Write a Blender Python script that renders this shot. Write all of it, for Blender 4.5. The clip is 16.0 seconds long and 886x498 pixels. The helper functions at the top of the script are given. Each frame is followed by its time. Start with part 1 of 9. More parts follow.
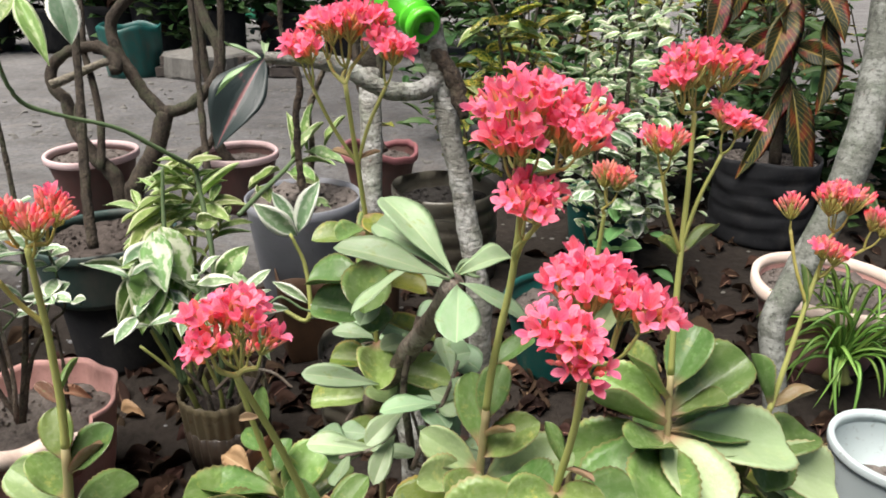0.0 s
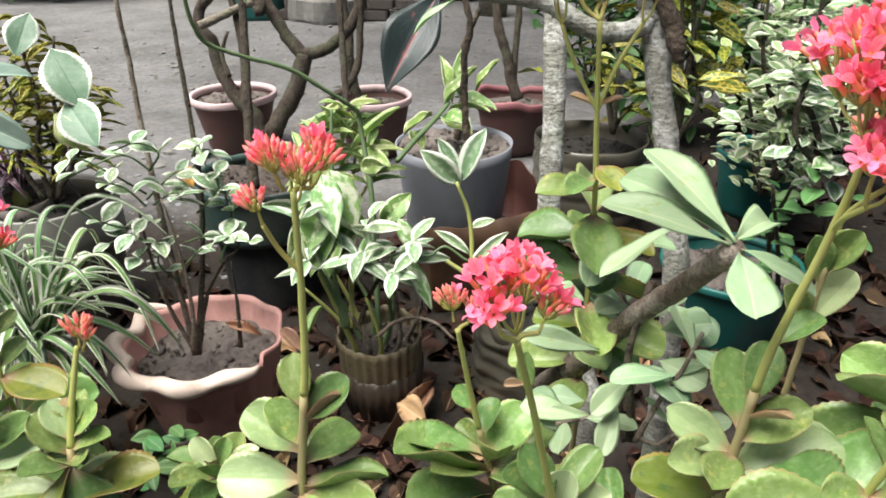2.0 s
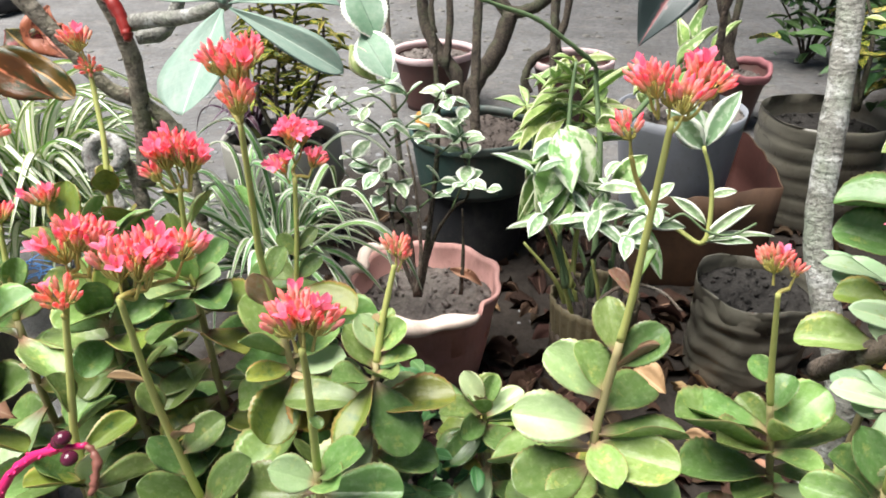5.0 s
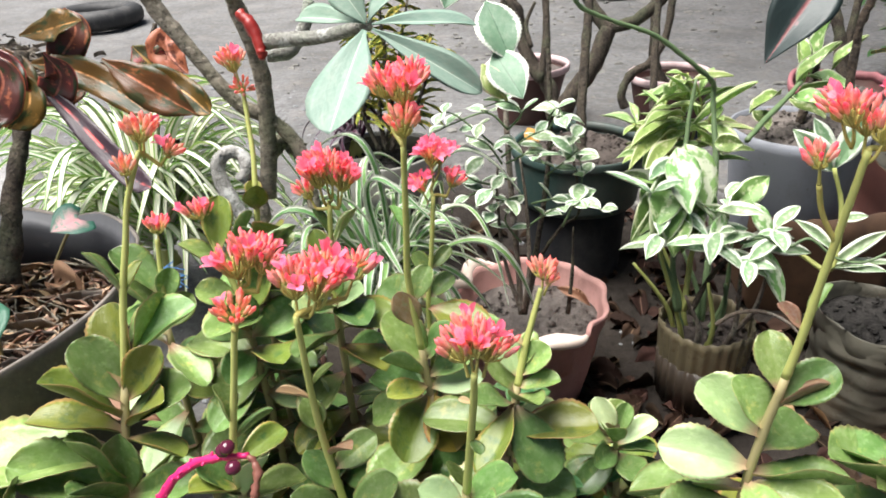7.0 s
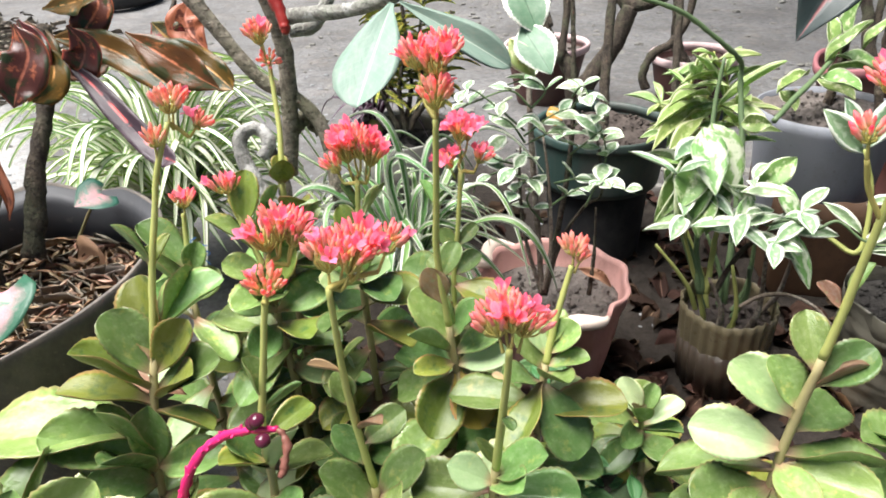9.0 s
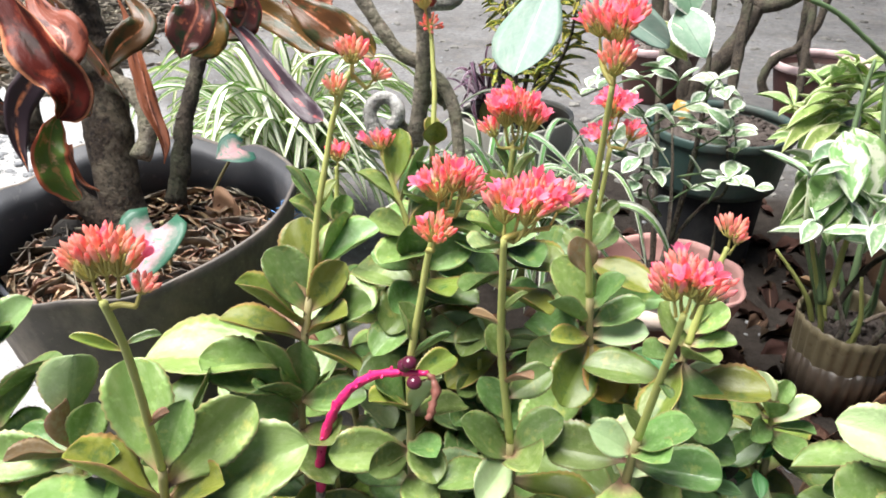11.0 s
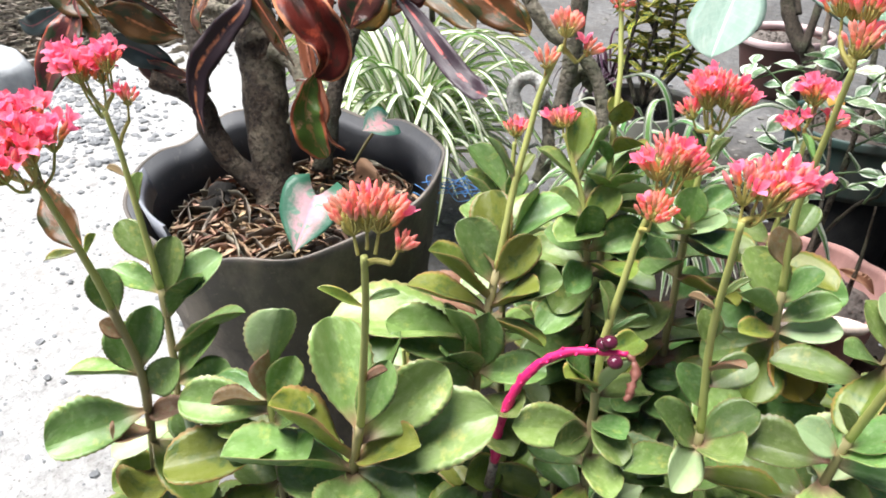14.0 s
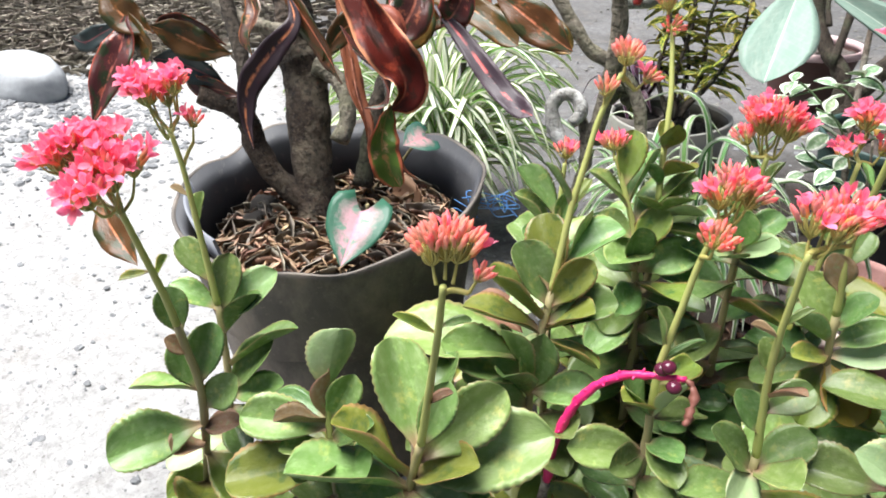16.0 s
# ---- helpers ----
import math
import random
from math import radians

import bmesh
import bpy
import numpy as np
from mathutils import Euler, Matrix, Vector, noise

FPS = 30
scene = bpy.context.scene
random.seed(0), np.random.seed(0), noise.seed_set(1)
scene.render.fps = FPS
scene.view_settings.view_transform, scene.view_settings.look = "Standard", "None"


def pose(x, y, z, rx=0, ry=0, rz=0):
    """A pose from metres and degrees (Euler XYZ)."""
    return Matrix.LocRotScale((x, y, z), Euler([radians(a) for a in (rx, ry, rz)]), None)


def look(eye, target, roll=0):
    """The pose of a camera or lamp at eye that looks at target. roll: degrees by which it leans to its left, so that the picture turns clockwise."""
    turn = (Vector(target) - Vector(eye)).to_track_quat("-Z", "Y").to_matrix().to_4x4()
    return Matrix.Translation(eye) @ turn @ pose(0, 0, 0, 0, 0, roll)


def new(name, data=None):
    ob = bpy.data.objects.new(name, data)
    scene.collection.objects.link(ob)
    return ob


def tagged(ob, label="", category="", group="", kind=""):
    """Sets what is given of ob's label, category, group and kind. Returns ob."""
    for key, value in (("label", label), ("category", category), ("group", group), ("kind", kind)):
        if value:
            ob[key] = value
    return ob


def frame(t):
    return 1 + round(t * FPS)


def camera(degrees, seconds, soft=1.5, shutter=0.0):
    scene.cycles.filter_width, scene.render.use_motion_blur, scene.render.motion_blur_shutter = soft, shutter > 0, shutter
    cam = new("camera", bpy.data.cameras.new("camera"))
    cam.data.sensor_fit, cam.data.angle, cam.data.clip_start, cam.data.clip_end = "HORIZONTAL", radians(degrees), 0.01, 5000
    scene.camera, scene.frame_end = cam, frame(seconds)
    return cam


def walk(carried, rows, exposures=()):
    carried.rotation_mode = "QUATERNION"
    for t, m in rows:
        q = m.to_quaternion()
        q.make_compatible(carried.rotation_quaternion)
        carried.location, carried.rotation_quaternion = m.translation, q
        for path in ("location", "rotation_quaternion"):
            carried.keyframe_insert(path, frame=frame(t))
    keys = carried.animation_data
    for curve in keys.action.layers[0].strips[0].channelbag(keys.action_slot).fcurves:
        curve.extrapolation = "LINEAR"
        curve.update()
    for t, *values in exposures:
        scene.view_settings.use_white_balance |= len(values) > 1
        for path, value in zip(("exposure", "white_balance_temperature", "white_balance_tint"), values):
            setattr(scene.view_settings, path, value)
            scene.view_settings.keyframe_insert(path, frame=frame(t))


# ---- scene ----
cam = camera(65.9, 16.0, soft=1.8)
PATH = [
    (0, (0.0000, 0.0000, 0.9499), (0.0054, 1.8335, 0.1510), 0.42),
    (0.5, (-0.0205, 0.0076, 0.9458), (-0.0432, 1.8261, 0.1137), 0.64),
    (1, (-0.0529, 0.0258, 0.9484), (-0.1026, 1.8301, 0.0870), 1.17),
    (1.3, (-0.0709, 0.0391, 0.9439), (-0.1933, 1.8238, 0.0496), 0.78),
    (1.5, (-0.0941, 0.0382, 0.9436), (-0.2345, 1.8159, 0.0381), 0.33),
    (2, (-0.1324, 0.0379, 0.9346), (-0.4004, 1.7871, 0.0027), -0.79),
    (2.5, (-0.1773, 0.0339, 0.9210), (-0.5304, 1.7498, -0.0438), -0.62),
    (3, (-0.2020, 0.0277, 0.9161), (-0.6216, 1.7209, -0.0622), -0.30),
    (3.5, (-0.2250, 0.0193, 0.9113), (-0.7038, 1.6937, -0.0723), -0.34),
    (4, (-0.2446, 0.0147, 0.9061), (-0.7787, 1.6669, -0.0863), -0.78),
    (4.5, (-0.2618, 0.0131, 0.9047), (-0.8748, 1.6321, -0.0968), -1.58),
    (5, (-0.2785, 0.0074, 0.9025), (-0.9410, 1.6102, -0.0935), -1.68),
    (5.2, (-0.2790, 0.0007, 0.9070), (-0.9914, 1.6062, -0.0495), -1.94),
    (7.3, (-0.3443, -0.0122, 0.9116), (-1.2073, 1.5076, -0.0607), -3.28),
    (7.5, (-0.3442, -0.0104, 0.9095), (-1.2040, 1.5048, -0.0728), -3.09),
    (8, (-0.3403, -0.0100, 0.9053), (-1.1952, 1.5121, -0.0705), -3.07),
    (8.2, (-0.3401, -0.0081, 0.9042), (-1.1925, 1.5086, -0.0821), -3.08),
    (10.3, (-0.3933, -0.0517, 0.9037), (-1.3854, 1.3706, -0.0927), -2.59),
    (10.5, (-0.3950, -0.0579, 0.8991), (-1.4066, 1.3501, -0.0978), -2.13),
    (11, (-0.3995, -0.0724, 0.8882), (-1.4570, 1.2931, -0.1202), -1.55),
    (11.5, (-0.4105, -0.0812, 0.8791), (-1.5131, 1.2376, -0.1432), -1.67),
    (12, (-0.4156, -0.0904, 0.8699), (-1.5358, 1.2026, -0.1661), -1.43),
    (12.5, (-0.4202, -0.1083, 0.8683), (-1.5577, 1.1651, -0.1732), -1.28),
    (13, (-0.4332, -0.1182, 0.8683), (-1.5897, 1.1243, -0.1894), -1.75),
    (13.5, (-0.4535, -0.1338, 0.8780), (-1.6367, 1.0945, -0.1666), -1.67),
    (14, (-0.4785, -0.1444, 0.8814), (-1.6765, 1.0747, -0.1572), -1.19),
    (14.5, (-0.4977, -0.1598, 0.8940), (-1.7249, 1.0474, -0.1241), -0.99),
    (15, (-0.4988, -0.1607, 0.8941), (-1.7110, 1.0492, -0.1387), -0.90),
    (15.5, (-0.4989, -0.1626, 0.8962), (-1.7193, 1.0408, -0.1346), -1.21),
    (16, (-0.5036, -0.1709, 0.9010), (-1.7372, 1.0222, -0.1260), -1.32),
]
walk(cam, [(t, look(eye, target, roll)) for t, eye, target, roll in PATH],
     exposures=[(0, 0.74, 6600, 12.5), (2.5, 1.1, 6450, 9.5), (7.5, 1.24, 6350, 10.5), (11, 1.34, 6300, 11), (16, 1.22, 6150, 10.5)])

# ---- world and light ----
world = bpy.data.worlds.new("sky")
scene.world = world
world.use_nodes = True
_n = world.node_tree.nodes
_sky = _n.new("ShaderNodeTexSky")
_sky.sky_type = "NISHITA"
_sky.sun_disc = False
_sky.sun_elevation, _sky.sun_rotation = radians(71), radians(242)
_sky.air_density, _sky.dust_density = 1.0, 3.0
world.node_tree.links.new(_sky.outputs[0], _n["Background"].inputs[0])
_n["Background"].inputs[1].default_value = 0.033
_sun = bpy.data.lights.new("sun", "SUN")
_sun.energy, _sun.angle, _sun.color = 5.0, radians(46), (1.0, 0.965, 0.91)
new("sun", _sun).matrix_world = look((-3.0, -1.6, 10), (0, 0, 0))

RND = random.Random(7)


# ---- material tools ----
class Mat:
    """A node material with short helpers."""

    def __init__(self, name, rough=0.6, metal=0.0, spec=0.4):
        self.m = bpy.data.materials.new(name)
        self.m.use_nodes = True
        self.t = self.m.node_tree
        self.p = self.t.nodes["Principled BSDF"]
        self.p.inputs["Roughness"].default_value = rough
        self.p.inputs["Metallic"].default_value = metal
        self.p.inputs["Specular IOR Level"].default_value = spec

    def node(self, kind, **put):
        n = self.t.nodes.new("ShaderNode" + kind)
        for k, v in put.items():
            if k == "operation":
                n.operation = v
            elif k == "blend_type":
                n.blend_type = v
            elif k == "data_type":
                n.data_type = v
        return n

    def link(self, a, b):
        self.t.links.new(a, b)

    def coord(self, which="Object"):
        return self.node("TexCoord").outputs[which]

    def noise(self, scale, detail=5.0, rough=0.6, co=None, squash=None):
        n = self.node("TexNoise")
        n.inputs["Scale"].default_value, n.inputs["Detail"].default_value, n.inputs["Roughness"].default_value = scale, detail, rough
        co = co or self.coord()
        if squash:
            mp = self.node("Mapping")
            mp.inputs["Scale"].default_value = squash
            self.link(co, mp.inputs[0])
            co = mp.outputs[0]
        self.link(co, n.inputs["Vector"])
        return n.outputs["Fac"]

    def ramp(self, fac, stops):
        r = self.node("ValToRGB")
        e = r.color_ramp.elements
        while len(e) < len(stops):
            e.new(0.5)
        for el, (pos, col) in zip(e, stops):
            el.position, el.color = pos, (*col, 1)
        self.link(fac, r.inputs[0])
        return r.outputs[0]

    def mix(self, fac, a, b, kind="MIX"):
        n = self.node("Mix", data_type="RGBA", blend_type=kind)
        for v, i in ((fac, 0), (a, 6), (b, 7)):
            if isinstance(v, (int, float)):
                n.inputs[i].default_value = v
            elif isinstance(v, tuple):
                n.inputs[i].default_value = (*v, 1)
            else:
                self.link(v, n.inputs[i])
        return n.outputs[2]

    def math(self, op, a, b=0.0, c=None):
        n = self.node("Math", operation=op)
        for i, v in enumerate((a, b) if c is None else (a, b, c)):
            if isinstance(v, (int, float)):
                n.inputs[i].default_value = v
            else:
                self.link(v, n.inputs[i])
        return n.outputs[0]

    def color(self, c):
        if isinstance(c, tuple):
            self.p.inputs["Base Color"].default_value = (*c, 1)
        else:
            self.link(c, self.p.inputs["Base Color"])

    def bump(self, fac, strength=0.3, dist=0.005):
        b = self.node("Bump")
        b.inputs["Strength"].default_value, b.inputs["Distance"].default_value = strength, dist
        self.link(fac, b.inputs["Height"])
        self.link(b.outputs[0], self.p.inputs["Normal"])

    def rough(self, fac):
        self.link(fac, self.p.inputs["Roughness"])

    def rand(self):
        """A number of its own for each object and each joined piece."""
        a = self.node("ObjectInfo").outputs["Random"]
        b = self.node("NewGeometry").outputs["Random Per Island"]
        return self.math("FRACT", self.math("ADD", a, b))

    def thin(self, color, amount):
        """Lets some light through, as leaves and petals do."""
        tr = self.node("BsdfTranslucent")
        if isinstance(color, tuple):
            tr.inputs[0].default_value = (*color, 1)
        else:
            self.link(color, tr.inputs[0])
        mx = self.node("MixShader")
        mx.inputs[0].default_value = amount
        self.link(self.p.outputs[0], mx.inputs[1])
        self.link(tr.outputs[0], mx.inputs[2])
        self.link(mx.outputs[0], self.t.nodes["Material Output"].inputs["Surface"])


def leaf_coords(m):
    """u: 0 at the midrib to 1 at the margin; v: 0 at the base to 1 at the tip."""
    sep = m.node("SeparateXYZ")
    m.link(m.coord("UV"), sep.inputs[0])
    u = m.math("ABSOLUTE", m.math("SUBTRACT", m.math("MULTIPLY", sep.outputs[0], 2.0), 1.0))
    return u, sep.outputs[1], sep.outputs[0]


def leaf_mat(name, dark, light, edge=None, edge_from=0.8, rib=None, spots=None, spot_scale=30.0, spot_at=0.55, rough=0.45,
             through_light=0.25, veins=0.0, wild=0.15, dust=0.0, blush=None, margin=None, foot=None, alt=None, soft=0.05, blotch=None, rib_fade=False, rib_width=0.06, margin_amount=0.8, spec=0.4):
    m = Mat(name, rough, spec=spec)
    u, v, side = leaf_coords(m)
    uv = m.coord("UV")
    ob = m.coord("Object")
    base = m.mix(m.noise(3.0, 4, 0.6, ob), dark, light)
    if spots:
        s = m.ramp(m.noise(spot_scale, 3, 0.55, uv, (1.0, 1.6, 1.0)), [(spot_at - 0.04, (0, 0, 0)), (spot_at + 0.04, (1, 1, 1))])
        base = m.mix(s, base, spots)
    if blotch:
        tint, size, at = blotch
        place = m.node("VectorMath", operation="ADD")
        m.link(uv, place.inputs[0])
        m.link(m.rand(), place.inputs[1])
        base = m.mix(m.ramp(m.noise(size, 6, 0.65, place.outputs[0], (1.0, 2.2, 1.0)), [(at - 0.05, (0, 0, 0)), (at + 0.05, (1, 1, 1))]), base, tint)
    if veins:
        w = m.node("TexWave")
        w.inputs["Scale"].default_value, w.inputs["Distortion"].default_value = 3.2, 0.6
        comb = m.node("CombineXYZ")
        m.link(m.math("SUBTRACT", m.math("MULTIPLY", v, 1.6), m.math("MULTIPLY", u, 0.35)), comb.inputs[0])
        m.link(comb.outputs[0], w.inputs["Vector"])
        base = m.mix(m.math("MULTIPLY", m.math("GREATER_THAN", w.outputs["Fac"], 0.86), veins), base, rib or light)
    if edge:
        wob = m.math("ADD", u, m.math("MULTIPLY", m.math("SUBTRACT", m.noise(9.0, 4, 0.7, uv), 0.5), 0.9 * (1.05 - edge_from) + 0.12))
        e = m.ramp(wob, [(edge_from - soft, (0, 0, 0)), (edge_from + soft, (1, 1, 1))])
        base = m.mix(e, base, edge)
    if blush:
        bl = m.math("MULTIPLY", m.math("GREATER_THAN", m.math("ADD", u, m.math("MULTIPLY", m.noise(5, 3, 0.6, uv), 0.3)), 1.06), 0.75)
        base = m.mix(bl, base, blush)
    if alt:
        base = m.mix(m.math("MULTIPLY", m.ramp(m.math("FRACT", m.math("MULTIPLY", m.rand(), 3.7)), [(0.78, (0, 0, 0)), (0.97, (1, 1, 1))]), 0.75), base, alt)
    if rib:
        line = m.ramp(u, [(rib_width * 0.5, (1, 1, 1)), (rib_width * 1.5, (0, 0, 0))])
        if rib_fade:
            line = m.math("MULTIPLY", line, m.ramp(m.noise(5, 3, 0.6, ob, (9, 9, 9)), [(0.42, (0, 0, 0)), (0.6, (1, 1, 1))]))
        base = m.mix(line, base, rib)
    if dust:
        base = m.mix(m.math("MULTIPLY", m.ramp(m.noise(6, 6, 0.7, ob), [(0.45, (0, 0, 0)), (0.75, (1, 1, 1))]), dust), base, (0.42, 0.43, 0.36))
    if margin:
        base = m.mix(m.math("MULTIPLY", m.ramp(u, [(0.92, (0, 0, 0)), (0.99, (1, 1, 1))]), margin_amount), base, margin)
    if foot:
        base = m.mix(m.ramp(v, [(0.06, (1, 1, 1)), (0.26, (0, 0, 0))]), base, foot)
    hsv = m.node("HueSaturation")
    r = m.rand()
    m.link(m.math("ADD", 0.5, m.math("MULTIPLY", m.math("SUBTRACT", r, 0.5), 0.05)), hsv.inputs["Hue"])
    m.link(m.math("ADD", 1.0, m.math("MULTIPLY", m.math("SUBTRACT", m.math("FRACT", m.math("MULTIPLY", r, 7.3)), 0.5), 2.0 * wild)), hsv.inputs["Value"])
    m.link(base, hsv.inputs["Color"])
    m.color(hsv.outputs[0])
    m.bump(m.math("ADD", m.noise(14, 5, 0.6, uv), m.ramp(u, [(0.0, (0, 0, 0)), (0.14, (0.6, 0.6, 0.6))])), 0.16, 0.008)
    if through_light:
        m.thin(hsv.outputs[0], through_light)
    return m.m


def bark_mat(name, dark, light, scale=40.0, moss=None, stretch=(1, 1, 0.4), bump=0.6, pale=None):
    m = Mat(name, 0.85)
    ob = m.coord("Object")
    n = m.noise(scale, 8, 0.7, ob, stretch)
    c = m.ramp(n, [(0.3, dark), (0.7, light)])
    if pale:
        c = m.mix(m.ramp(m.noise(scale * 0.35, 5, 0.65, ob, (1, 1, 1.3)), [(0.5, (0, 0, 0)), (0.58, (1, 1, 1))]), c, pale)
    if moss:
        c = m.mix(m.ramp(m.noise(scale * 0.2, 4, 0.6, ob), [(0.5, (0, 0, 0)), (0.65, (0.8, 0.8, 0.8))]), c, moss)
    c = m.mix(m.ramp(m.noise(scale * 2.6, 4, 0.7, ob), [(0.36, (0.75, 0.75, 0.75)), (0.5, (0, 0, 0))]), c, tuple(0.5 * k for k in dark))
    c = m.mix(m.ramp(m.noise(scale * 4.5, 3, 0.6, ob), [(0.6, (0, 0, 0)), (0.68, (0.5, 0.5, 0.5))]), c, tuple(min(0.8, 1.5 * k) for k in light))
    m.color(c)
    m.bump(m.math("ADD", m.math("ADD", n, m.math("MULTIPLY", m.noise(scale * 3, 4, 0.6, ob), 0.9)), m.math("MULTIPLY", m.noise(scale * 0.45, 5, 0.7, ob, stretch), 1.2)), bump, 0.008)
    return m.m


def pot_mat(name, base, worn, dirt, rough=0.6, scale=10.0, grime=0.5, thin=0.0, spec=0.4):
    m = Mat(name, rough, spec=spec)
    ob = m.coord("Object")
    c = m.mix(m.noise(scale, 6, 0.65, ob), base, worn)
    d = m.ramp(m.noise(scale * 0.6, 8, 0.7, ob, (1, 1, 0.6)), [(0.62 - 0.25 * grime, (0, 0, 0)), (0.8 - 0.2 * grime, (1, 1, 1))])
    c = m.mix(m.math("MULTIPLY", d, 0.85), c, dirt)
    c = m.mix(m.math("MULTIPLY", m.ramp(m.noise(scale * 12, 3, 0.6, ob), [(0.62, (0, 0, 0)), (0.7, (1, 1, 1))]), 0.4), c, dirt)
    m.color(c)
    m.rough(m.math("ADD", rough - 0.1, m.math("MULTIPLY", m.noise(scale * 3, 4, 0.6, ob), 0.3)))
    m.bump(m.noise(scale * 6, 6, 0.7, ob), 0.3, 0.003)
    if thin:
        m.thin(c, thin)
    return m.m


def soil_mat(name, dark, light, scale=60.0):
    m = Mat(name, 0.95, spec=0.2)
    ob = m.coord("Object")
    n = m.noise(scale, 10, 0.75, ob)
    c = m.ramp(n, [(0.3, dark), (0.62, light), (0.75, tuple(min(1, 1.4 * k) for k in light))])
    m.color(m.mix(m.math("MULTIPLY", m.noise(scale * 0.12, 4, 0.6, ob), 0.6), c, dark))
    m.bump(n, 0.8, 0.012)
    return m.m


def plain_mat(name, a, b, rough=0.5, scale=20.0, bump=0.2, metal=0.0):
    m = Mat(name, rough, metal)
    n = m.noise(scale, 5, 0.6)
    m.color(m.mix(n, a, b))
    m.bump(n, bump, 0.002)
    return m.m


# ---- materials ----
KAL = leaf_mat("kalanchoe_leaf", (0.066, 0.15, 0.03), (0.252, 0.362, 0.112), rough=0.27, through_light=0.1, wild=0.42, dust=0.16, margin=(0.36, 0.26, 0.12), margin_amount=0.55, foot=(0.36, 0.25, 0.15), spots=(0.21, 0.33, 0.1), spot_scale=5.0, spot_at=0.62, alt=(0.34, 0.41, 0.24), blotch=((0.33, 0.37, 0.1), 1.6, 0.64), spec=0.4)
KAL_OLIVE = leaf_mat("kalanchoe_olive_leaf", (0.12, 0.16, 0.022), (0.24, 0.28, 0.05), rough=0.33, through_light=0.1, wild=0.3, dust=0.12, blush=(0.36, 0.26, 0.07), margin=(0.4, 0.24, 0.1), margin_amount=0.5, foot=(0.36, 0.25, 0.14), blotch=((0.08, 0.14, 0.03), 1.8, 0.6))
KAL_BROWN = leaf_mat("kalanchoe_brown_leaf", (0.22, 0.13, 0.065), (0.33, 0.21, 0.12), rough=0.45, through_light=0.1, wild=0.3, dust=0.35, margin=(0.3, 0.14, 0.08), spots=(0.24, 0.22, 0.1), spot_scale=3.0, spot_at=0.6)
KAL_TAN = leaf_mat("kalanchoe_dry_bract", (0.42, 0.3, 0.16), (0.55, 0.42, 0.24), rough=0.6, through_light=0.15)
KAL_YELLOW = leaf_mat("kalanchoe_yellow_leaf", (0.33, 0.27, 0.03), (0.45, 0.38, 0.07), rough=0.42, through_light=0.15, blush=(0.4, 0.2, 0.05))
KAL_SET = [KAL, KAL_OLIVE, KAL_BROWN, KAL_TAN, KAL_YELLOW]


def stalk_mat(name, low, high, scale=25.0):
    m = Mat(name, 0.5)
    c = m.mix(m.noise(scale, 4, 0.6), low, high)
    m.color(c)
    m.bump(m.noise(scale * 6, 3, 0.5), 0.2, 0.002)
    return m.m


STALK = stalk_mat("flower_stalk", (0.3, 0.33, 0.09), (0.42, 0.43, 0.14))
STALK_RED = stalk_mat("bud_stalk", (0.33, 0.33, 0.08), (0.46, 0.37, 0.12))
WOODY = stalk_mat("woody_stem", (0.24, 0.22, 0.09), (0.38, 0.31, 0.17))


def petal_mat(name, deep, pale, mouth, tip=False):
    m = Mat(name, 0.5)
    u, v, side = leaf_coords(m)
    body = m.mix(m.noise(6, 3, 0.6, m.coord("UV")), deep, pale)
    if tip:
        body = m.mix(m.ramp(m.math("ADD", v, m.math("MULTIPLY", m.math("SUBTRACT", m.rand(), 0.5), 0.3)), [(0.55, (0, 0, 0)), (0.98, (1, 1, 1))]), pale, deep)
    else:
        body = m.mix(m.math("MULTIPLY", m.ramp(u, [(0.45, (0, 0, 0)), (1.0, (1, 1, 1))]), 0.55), body, pale)
    c = m.mix(m.ramp(v, [(0.1, (0, 0, 0)), (0.42, (1, 1, 1))]), mouth, body)
    hsv = m.node("HueSaturation")
    m.link(m.math("ADD", 0.84, m.math("MULTIPLY", m.rand(), 0.34)), hsv.inputs["Value"])
    m.link(m.math("ADD", 0.488, m.math("MULTIPLY", m.math("FRACT", m.math("MULTIPLY", m.rand(), 5.7)), 0.026)), hsv.inputs["Hue"])
    m.link(c, hsv.inputs["Color"])
    m.color(hsv.outputs[0])
    m.thin(hsv.outputs[0], 0.45)
    return m.m


PETAL = petal_mat("coral_petal", (0.96, 0.06, 0.19), (0.99, 0.37, 0.5), (0.78, 0.42, 0.15))
BUD = petal_mat("coral_bud", (0.89, 0.12, 0.18), (0.96, 0.52, 0.43), (0.66, 0.52, 0.22), True)
BUD_PEACH = petal_mat("peach_bud", (0.84, 0.22, 0.2), (0.93, 0.54, 0.41), (0.62, 0.5, 0.22), True)

VAR_JAG = leaf_mat("jagged_variegated_leaf", (0.1, 0.2, 0.12), (0.19, 0.31, 0.19), edge=(0.86, 0.88, 0.78), edge_from=0.8, rough=0.4, rib=(0.08, 0.16, 0.09), rib_width=0.03, dust=0.3)
VAR = leaf_mat("variegated_leaf", (0.18, 0.32, 0.15), (0.35, 0.47, 0.27), edge=(0.86, 0.89, 0.77), edge_from=0.6, rough=0.4, spots=(0.46, 0.56, 0.38), spot_scale=3.0, spot_at=0.56, wild=0.2, through_light=0.3)
VAR_BUSH = leaf_mat("cream_edged_leaf", (0.25, 0.42, 0.2), (0.46, 0.6, 0.34), edge=(0.88, 0.9, 0.74), edge_from=0.56, rough=0.36, wild=0.25, through_light=0.45)
